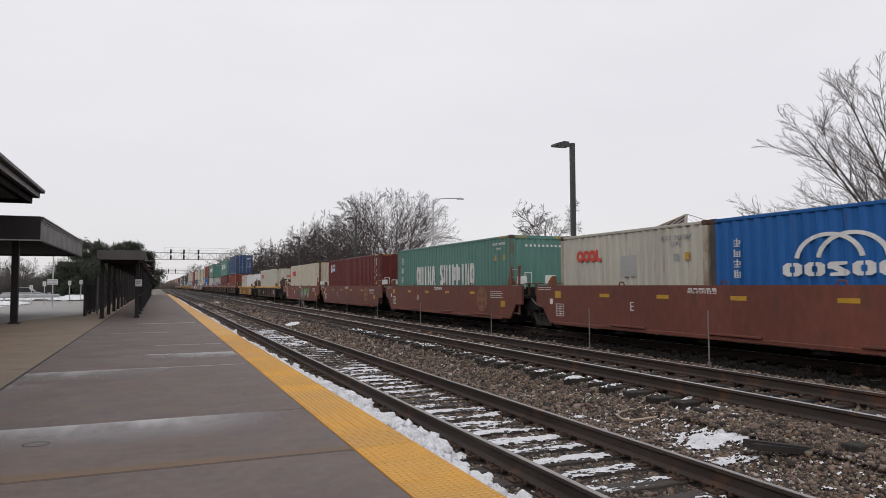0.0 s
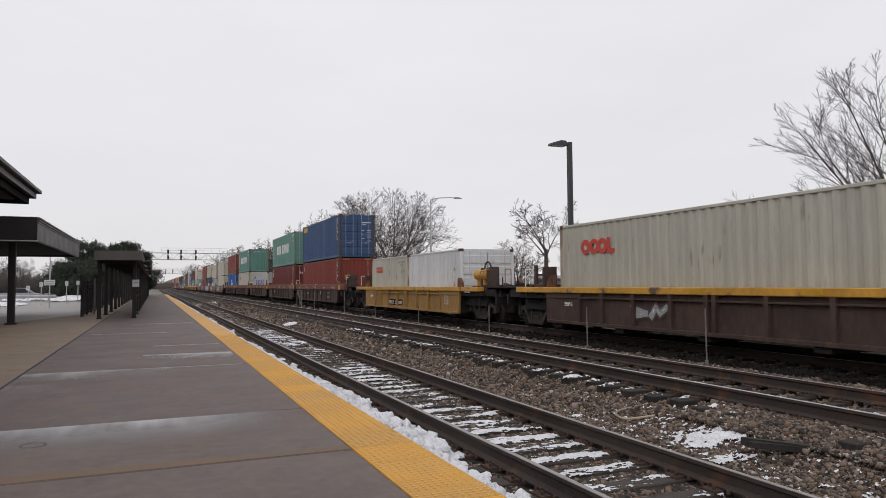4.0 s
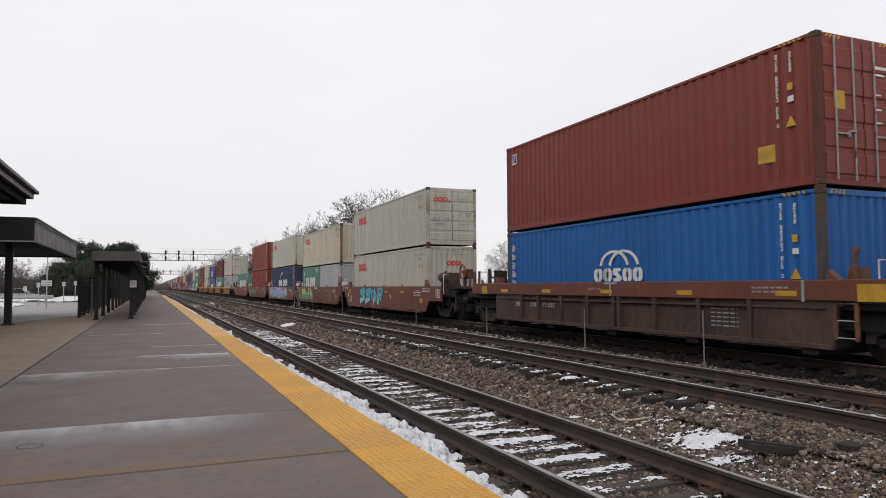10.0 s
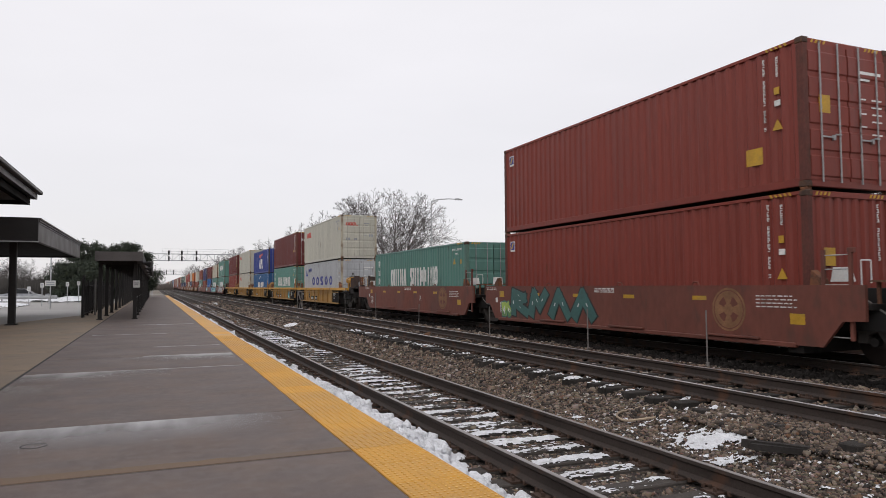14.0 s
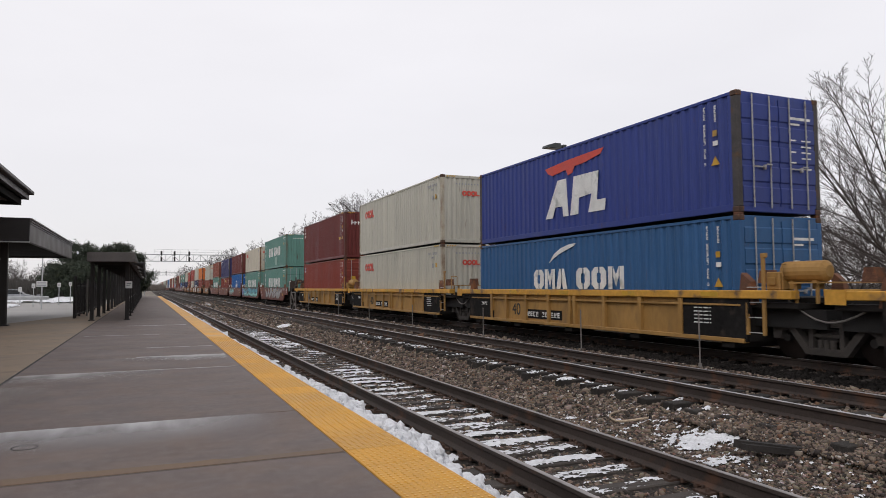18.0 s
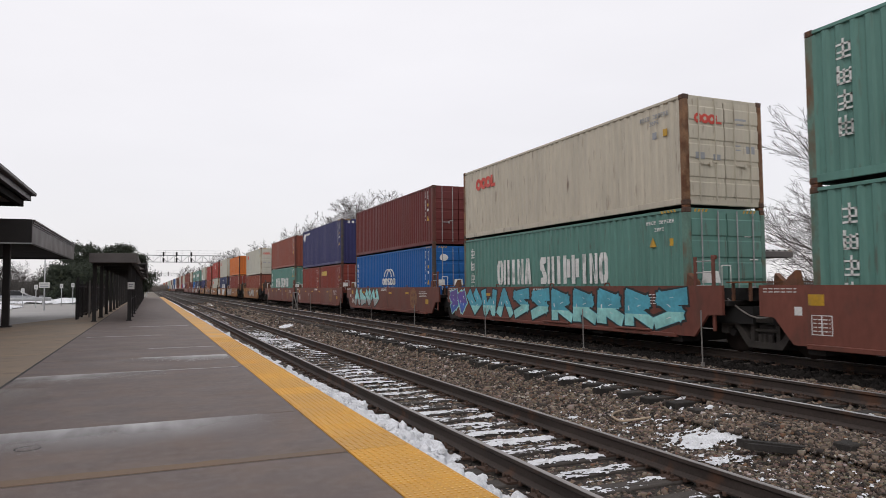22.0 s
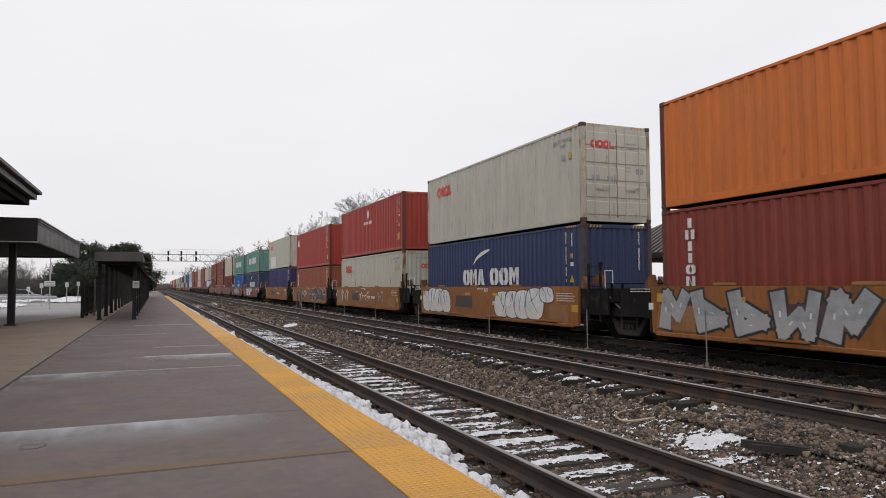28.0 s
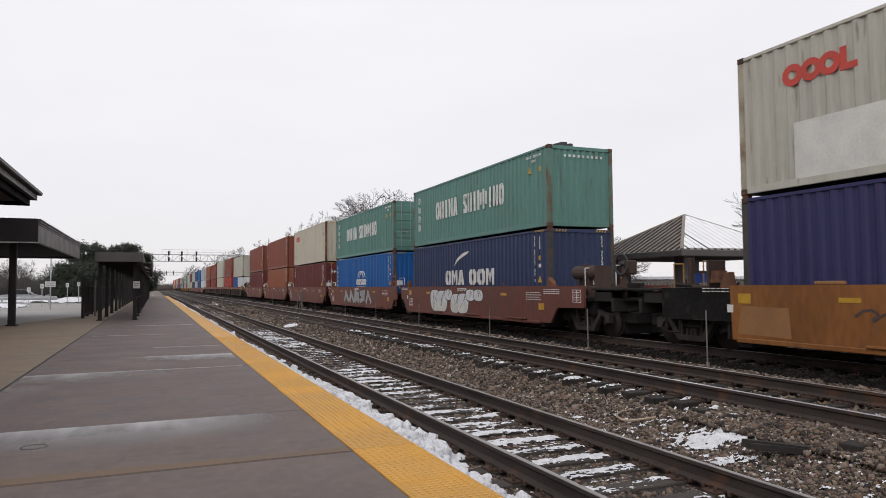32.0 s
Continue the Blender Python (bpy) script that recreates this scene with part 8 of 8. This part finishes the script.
SWEEP = (None, (12, 0.045, 0.0, 0.34, 0.58, 0.35, 0.8, 0.10, 0.6), (10, 0.07, 0.0, 0.28, 0.48, 0.35, 0.75, 0.12, 0.5), (6, 0.10, 0.01, 0.32, 0.58, 0.35, 0.75, 0.15, 0.5), (0, 0.09, 0.04, 0, 0, 0, 0, 0, 1))
KNOB = (None, (8, 0.18, -0.01, 0.36, 0.62, 0.6, 1.2, 0.3, 0.8), (6, 0.24, 0.02, 0.38, 0.62, 0.6, 1.2, 0.2, 0.8), (5, 0.28, 0.03, 0.42, 0.68, 0.5, 1.1, 0.2, 0.8), (0, 0.3, 0.02, 0, 0, 0, 0, 0, 1))
G0 = -0.52
near_tree = bare_tree("large bare tree with a wide twiggy crown behind the far platform", 3, 12.8, 8.6, 0.12, 16, SWEEP, (31.5, 19.6, G0), 0.0075, (0.15, 1.25), 0.40)
second = bare_tree("bare tree with fine spreading twigs behind the far platform", 8, 9.0, 6.5, 0.14, 11, MID, (38.5, 28.0, G0), 0.008, (0.2, 1.15))
centre = bare_tree("broad bare tree with a dense rounded crown", 5, 14.8, 10.4, 0.14, 18, BIG, (28.0, 85.0, G0), 0.016, (0.06, 1.15), 0.46, 3)
crooked = bare_tree("small crooked bare tree with knobbly limbs", 12, 11.8, 3.9, 0.42, 15, KNOB, (36.3, 60.0, G0), 0.018, (0.1, 1.35), 0.70)
mid_tree = bare_tree("bare tree with a rounded twiggy crown", 21, 14.6, 8.6, 0.16, 16, MID, (26.6, 110.0, G0), 0.020, (0.1, 1.2), 0.48)
slim = bare_tree("bare tree with upright branches", 31, 14.0, 7.5, 0.2, 13, MID, (24.8, 131.0, G0), 0.024, (0.1, 1.1))
for src, x, y, s, turn in ((mid_tree, 30.5, 98.0, 0.90, 80), (slim, 22.6, 152.0, 0.9, 40), (mid_tree, 30.0, 125.0, 0.95, 200), (slim, 21.5, 190.0, 0.95, 140), (mid_tree, 24.5, 165.0, 0.8, 10), (slim, 20.5, 225.0, 0.9, 250),
                           (mid_tree, 15.5, 300.0, 0.8, 60), (slim, 19.0, 270.0, 0.9, 20), (mid_tree, 46.5, 66.0, 0.55, 120), (slim, 52.0, 70.0, 0.58, 300), (slim, 43.0, 78.0, 0.58, 170), (second, 50.0, 38.0, 0.9, 100), (second, 44.0, 21.0, 0.9, 210),
                           (second, 47.0, 32.0, 0.85, 310), (mid_tree, 27.5, 118.0, 0.9, 150), (slim, 24.0, 140.0, 0.85, 320),
                           (slim, -8.8, 108.0, 0.50, 30), (mid_tree, -12.5, 120.0, 0.46, 110), (slim, -17.0, 115.0, 0.46, 200), (slim, -22.0, 125.0, 0.5, 15), (mid_tree, -6.0, 130.0, 0.46, 70)):
    c = copy_thing(src, Matrix.Translation((x, y, G0)) @ Matrix.Rotation(radians(turn), 4, "Z"))
    c.scale = (s, s, s)
    tagged(c, "bare winter tree standing in the distance")


def brush(name, x0, x1, y0, y1, h, n, seed, label, tone="brush"):
    """A tangle of thin upright stems and twigs."""
    g = np.random.default_rng(seed)
    x, y = g.uniform(x0, x1, n), g.uniform(y0, y1, n)
    top = h * (0.45 + 0.55 * smooth_noise(x * 0.22, y * 0.22, seed)) * g.uniform(0.35, 1.0, n)
    z0 = np.where(g.uniform(0, 1, n) < 0.45, 0.0, top * g.uniform(0, 0.6, n))
    lean = g.normal(0, 0.28, (n, 2)) * (top - z0)[:, None]
    w = h * 0.008 + g.uniform(0, h * 0.010, n)
    a = g.uniform(0, 6.283, n)
    bx, by = np.cos(a) * w, np.sin(a) * w
    p = np.stack([np.stack([x - bx, y - by, G0 + z0], -1), np.stack([x + bx, y + by, G0 + z0], -1), np.stack([x - by, y + bx, G0 + z0], -1),
                  np.stack([x + lean[:, 0], y + lean[:, 1], G0 + top], -1)], 1)
    f = (np.array(((0, 1, 3), (1, 2, 3), (2, 0, 3)))[None] + 4 * np.arange(n)[:, None, None]).reshape(-1, 3)
    tagged(new(name, big_mesh(name, p.reshape(-1, 3), f, M[tone])), label, "brush", kind="stuff")


brush("brush", 24, 90, 56, 78, 3.6, 16000, 1, "grey-brown leafless brush behind the far platform")
brush("brush", 22, 34, 90, 140, 4.2, 14000, 2, "grey-brown leafless brush along the line")
brush("brush", 18, 30, 140, 420, 6.5, 24000, 3, "grey-brown leafless brush along the line")
brush("brush", 40, 90, 15, 56, 3.4, 16000, 4, "grey-brown leafless brush behind the far platform")
brush("brush", -60, -4.5, 104, 124, 5.0, 44000, 5, "dark leafless hedge beyond the parking lot", "hedge")
brush("brush", -8, 14, 480, 640, 7.0, 9000, 6, "distant leafless trees at the end of the line")
brush("brush", -30, -4, 150, 480, 6.0, 16000, 7, "distant leafless trees beside the line")


def pine(x, y, h, r, seed):
    g = np.random.default_rng(seed)
    t = root("pine_tree", "dense dark green pine with a rounded uneven crown", "tree", "pines beyond the shelter", at=(x, y, -0.3))
    part("trunk", Mesh().tube((0, 0, 0), (0, 0, h * 0.85), 0.2, 0.05, 8), M["bark"], t)
    limbs = Mesh()
    verts, n_all = [], 0
    for k in range(46):
        u = g.uniform(0.12, 1.0)
        reach = r * (0.35 + 0.75 * math.sin(math.pi * min(1, (1 - u) * 0.62 + 0.10))) * g.uniform(0.6, 1.1)
        a = g.uniform(0, 6.283)
        tip = np.array((math.cos(a) * reach, math.sin(a) * reach, h * u * 0.93 + reach * 0.16))
        limbs.tube((0, 0, h * u * 0.86), tuple(tip), 0.05, 0.015, 4, False)
        m = 340
        c = tip * g.uniform(0.62, 1.06, (m, 1)) * np.array((1, 1, 0)) + np.array((0, 0, tip[2])) + g.normal(0, 1, (m, 3)) * np.array((0.34, 0.34, 0.22)) * (r / 2.4)
        d = g.normal(0, 1, (m, 3)) + np.array((0, 0, 0.6))
        d /= np.linalg.norm(d, axis=1)[:, None]
        s = np.cross(d, g.normal(0, 1, (m, 3)))
        s /= np.linalg.norm(s, axis=1)[:, None] + 1e-9
        ln = g.uniform(0.16, 0.36, (m, 1))
        verts.append(np.stack([c - s * 0.055, c + s * 0.055, c + d * ln], 1))
    v = np.concatenate(verts).reshape(-1, 3)
    part("limbs", limbs, M["bark"], t)
    part("crown", big_mesh("crown", v, np.arange(len(v)).reshape(-1, 3), M["needles"]), parent=t)


for x, y, h, r, seed in ((-7.4, 95, 7.3, 2.7, 1), (-5.2, 97, 6.7, 2.4, 2), (-3.6, 96, 7.3, 2.6, 3), (-9.2, 92, 4.6, 2.1, 4), (-2.0, 104, 6.6, 2.4, 5), (-6.4, 90, 5.0, 2.3, 6)):
    pine(x, y, h, r, seed)
far_wall = root("far_building", "long low pale building far behind the shelter", "building", at=(60, 75, G0))
part("wall", Mesh().box(-14, -4, 0, 14, 4, 2.6, 0.02), M["palestone"], far_wall)
part("roof", Mesh().box(-14.5, -4.5, 2.6, 14.5, 4.5, 3.0, 0.03), M["snow"], far_wall, "flat snowy roof")

# ---- make up the train, nearest car first ----
# style, place, near, far, letter, emblem, graffiti, lower containers, upper container
C, J = "coupler", "joint"
LEADING_CARS = (
    ("brown", 5.81, J, J, "E", 0, (), (("cobalt", "dome", 0, "p"), ("cream", "rings", 0, "p")), None),
    ("brown", 21.21, J, J, "D", 1, (), (("green", "shipping", 1, "p"),), None),
    ("brown", 36.46, J, J, "C", 1, (), (("maroon", "blueflag", 1, "p"),), None),
    ("brown", 51.75, J, C, "B", 0, ((2.3, 5.4, 0.38, 1.36, "spraymoss", "letterblack", 4),), (("oldcream", "rings", 1, "p"),), None),
    ("mixed", 71.49, C, C, "", 0, ((7.2, 8.6, 0.5, 1.0, "spraysilver", "patchdark", 8),), (("cream", "rings", 1, "p"),), None),
    ("yellow", 91.06, C, C, "", 0, (), (("white", "", 0, "d"), ("cream", "rings", 0, "p")), None),
)
RIBBED_CARS = (
    ("ribbed", 110.64, C, J, "A", 0, (), (("oxide", "flag", 1, "p"),), ("seablue", "goldword", 1, "d")),
    ("ribbed", 126.51, J, J, "E", 0, (), (("maroon", "upright", 1, "d"),), ("green", "shipping", 1, "d")),
    ("ribbed", 142.09, J, J, "D", 0, (), (("palegrey", "bigword", 0, "p"),), None),
    ("ribbed", 157.61, J, J, "C", 0, (), (("cream", "rings", 1, "p"),), ("green", "shipping", 1, "p")),
    ("ribbed", 173.10, J, C, "", 0, (), (("cobalt", "dome", 1, "p"),), ("oxide", "flag", 1, "d")),
)
PAINTED_CARS = (
    ("brown", 192.82, C, J, "B", 0, ((5.5, 9.8, 0.38, 1.40, "spraycyan", "letterblack", 12),), (("cream", "rings", 1, "p"),), ("cream", "rings", 0, "d")),
    ("brown", 208.20, J, J, "", 1, ((6.9, 11.1, 0.36, 1.41, "spraylime", "sprayblue", 13),), (("palegrey", "bigword20", 0, "p"), ("green", "shipping", 0, "p")), ("oldcream", "rings", 0, "p")),
    ("brown", 223.54, J, J, "", 0, ((6.3, 11.5, 0.36, 1.40, "spraylilac", "spraywhite", 14), (2.3, 6.3, 0.36, 1.41, "spraylilac", "spraywhite", 15)), (("navy", "swoosh", 1, "p"),), ("cream", "rings", 0, "p")),
    ("brown", 238.90, J, J, "", 1, ((6.4, 11.3, 0.36, 1.40, "sprayteal", "letterblack", 16), (11.2, 11.9, 0.34, 0.95, "spraylime", "sprayteal", 17)), (("oxide", "flag", 1, "p"),), ("oxide", "flag", 1, "d")),
    ("brown", 254.38, J, C, "A", 1, (), (("green", "shipping", 1, "d"),), None),
)
YELLOW_CARS = (
    ("yellow", 274.16, C, J, "", 0, (), (("palegrey", "bigword", 1, "d"),), ("cream", "rings", 1, "d")),
    ("yellow", 289.84, J, J, "", 0, ((1.4, 2.85, 0.34, 1.06, "spraycyan", "letterblack", 18),), (("green", "shipping", 1, "d"),), ("maroon", "upright", 1, "d")),
    ("yellow", 305.59, J, J, "", 0, (), (("steelblue", "swoosh", 0, "d"),), ("aplblue", "wing", 0, "d")),
    ("yellow", 321.41, J, J, "", 0, (), (("cream", "rings", 1, "p"),), ("cream", "rings", 1, "p")),
    ("yellow", 336.92, J, C, "", 0, (), (("oxide", "flag", 1, "d"),), ("maroon", "upright", 1, "p")),
)
BROWN_CARS = (
    ("brown", 356.82, C, J, "", 0, ((0.9, 9.4, 0.36, 1.40, "spraysilver", "patchdark", 22),), (("green", "shipping", 1, "d"),), ("green", "shipping", 1, "p")),
    ("brown", 372.23, J, J, "", 0, ((-0.3, 11.2, 0.34, 1.41, "spraycyan", "letterblack", 23), (11.35, 12.9, 0.36, 1.36, "spraypurple", "sprayaqua", 25)), (("green", "shipping", 1, "d"),), ("oldcream", "rings", 0, "d")),
    ("brown", 387.61, J, J, "", 1, ((6.8, 11.5, 0.36, 1.41, "sprayaqua", "letterblack", 24),), (("cobalt", "dome", 1, "d"),), ("maroon", "", 0, "d")),
    ("brown", 403.20, J, J, "C", 1, (), (("oxide", "goldname", 0, "d"), ("oxide", "flag20", 0, "p")), ("violet", "horse", 1, "p")),
    ("brown", 418.65, J, C, "B", 1, (), (("green", "shipping", 1, "p"),), ("rustred", "", 0, "p")),
)
OCHRE_CARS = (
    ("ochre", 438.34, C, C, "", 0, ((3.0, 7.0, 0.4, 1.35, "spraysilver", "patchdark", 27),), (("rustred", "", 0, "p"),), ("cream", "rings", 1, "d")),
    ("ochre", 458.23, C, J, "", 0, ((6.6, 12.0, 0.34, 1.41, "spraysilver", "letterblack", 28),), (("oxide", "column", 1, "d"),), ("orange", "", 0, "p")),
    ("ochre", 473.74, J, J, "", 0, ((1.2, 4.85, 0.36, 1.40, "spraywhite", "patchdark", 29), (9.1, 11.9, 0.36, 1.40, "spraywhite", "patchdark", 30)), (("navy", "swoosh", 1, "p"),), ("cream", "rings", 1, "d")),
    ("ochre", 489.28, J, J, "", 0, ((4.9, 6.9, 0.62, 1.12, "spraywhite", "thin", 31), (9.2, 11.0, 0.5, 1.3, "spraywhite", "thin", 32), (2.2, 3.4, 0.6, 1.15, "spraysilver", "thin", 38)), (("cream", "rings", 1, "p"),), ("scarlet", "crest", 1, "p")),
    ("ochre", 504.79, J, J, "", 0, ((-0.2, 5.2, 0.38, 1.40, "patchdark", "spraysilver", 33), (6.2, 8.2, 0.62, 1.2, "spraywhite", "thin", 34), (8.9, 10.4, 0.5, 1.25, "patchdark", "thin", 40)), (("terracotta", "column", 0, "p"),), ("scarlet", "letters3", 1, "p")),
    ("ochre", 520.27, J, C, "", 0, ((6.2, 9.4, 0.45, 1.3, "patchdark", "thin", 35), (1.6, 2.9, 0.7, 1.3, "patchdark", "thin", 39)), (("violet", "", 1, "p"),), ("cream", "rings", 1, "p")),
)
LAST_BROWN_CARS = (
    ("brown", 540.10, C, J, "", 0, ((4.2, 9.1, 0.36, 1.3, "spraywhite", "patchdark", 36),), (("navy", "swoosh", 1, "p"),), ("green", "shipping", 0, "p")),
    ("brown", 555.29, J, J, "", 0, ((3.0, 9.0, 0.40, 1.3, "spraysilver", "patchdark", 37),), (("cobalt", "dome", 1, "p"),), ("green", "shipping", 0, "d")),
    ("brown", 570.70, J, J, "", 0, (), (("maroon", "upright", 1, "d"),), ("oldcream", "rings", 1, "p")),
    ("brown", 586.10, J, J, "", 0, (), (("terracotta", "", 1, "d"),), ("rustred", "", 1, "p")),
    ("brown", 601.60, J, C, "", 0, (), (("maroon", "flag", 1, "d"),), ("rustred", "flag", 1, "d")),
)
NEXT_RIBBED_CAR = (
    ("ribbed", 621.40, C, J, "", 0, (), (("white", "", 0, "d"), ("cobalt", "", 0, "p")), ("cream", "", 1, "p")),
)
TRAIN = LEADING_CARS + RIBBED_CARS + PAINTED_CARS + YELLOW_CARS + BROWN_CARS + OCHRE_CARS + LAST_BROWN_CARS + NEXT_RIBBED_CAR
for style, s, near, far, letter, emblem, scrawl, lower, upper in TRAIN:
    well_car(style, s, near, far, letter, scrawl, bool(emblem))
    two = len(lower) == 2
    base = FLOOR_Z + (0.045 if upper else 0.0)
    top = base
    for i, (color, mark, high, end) in enumerate(lower):
        mark20 = {"bigword20": "", "flag20": "", "dome": "dome20" if two else "dome"}.get(mark, mark) or "plain"
        z = container(color, mark20, s + i * (L20 + 0.076), base, bool(high), L20 if two else L40, "door" if end == "d" else "panel", place="low in a well car")
        top = max(top, z)
    if upper:
        color, mark, high, end = upper
        container(color, mark or "plain", s, top + STACK, bool(high), L40, "door" if end == "d" else "panel", place="stacked on another container")

# the distant rest of the train, plainer
g = random.Random(77)
s, unit = 621.40, 1
FAR = ["rustred", "scarlet", "oxide", "cream", "palegrey", "maroon", "navy", "cobalt", "green", "white", "terracotta", "orange", "steelblue", "cream"]
order = (("rustred", "scarlet"), ("cream", "oldcream"), ("rustred", "oxide"), ("terracotta", "oxide"), ("palegrey", "white"), ("cobalt", "seablue"), ("seablue", "palegrey"), ("cream", "navy"), ("maroon", "cream"), ("cream", "cream"))
for i in range(24):
    coupled = unit % 5 == 4
    s += 15.5 if not unit % 5 == 0 else 19.75
    near, far = (C if unit % 5 == 0 else J), (C if coupled else J)
    well_car(("ribbed", "brown", "yellow")[(unit // 5) % 3], s, near, far, simple=True)
    up, low = order[i] if i < len(order) else (g.choice(FAR), g.choice(FAR))
    z = container(low, "", s, FLOOR_Z + 0.045, True, L40, "panel", True, "far back in the train")
    if i not in (13, 17):
        container(up, "", s, z + STACK, True, L40, g.choice(("panel", "door")), True, "far back in the train")
    unit += 1


def motions():
    """The whole train rolls towards the camera and past it, slowing a little."""
    for ob, s, z in MOVERS:
        walk(ob, [(t, pose(TX, s - run(t), z)) for t in (0, 4, 8, 12, 16, 20, 24, 28, 32)])


motions()
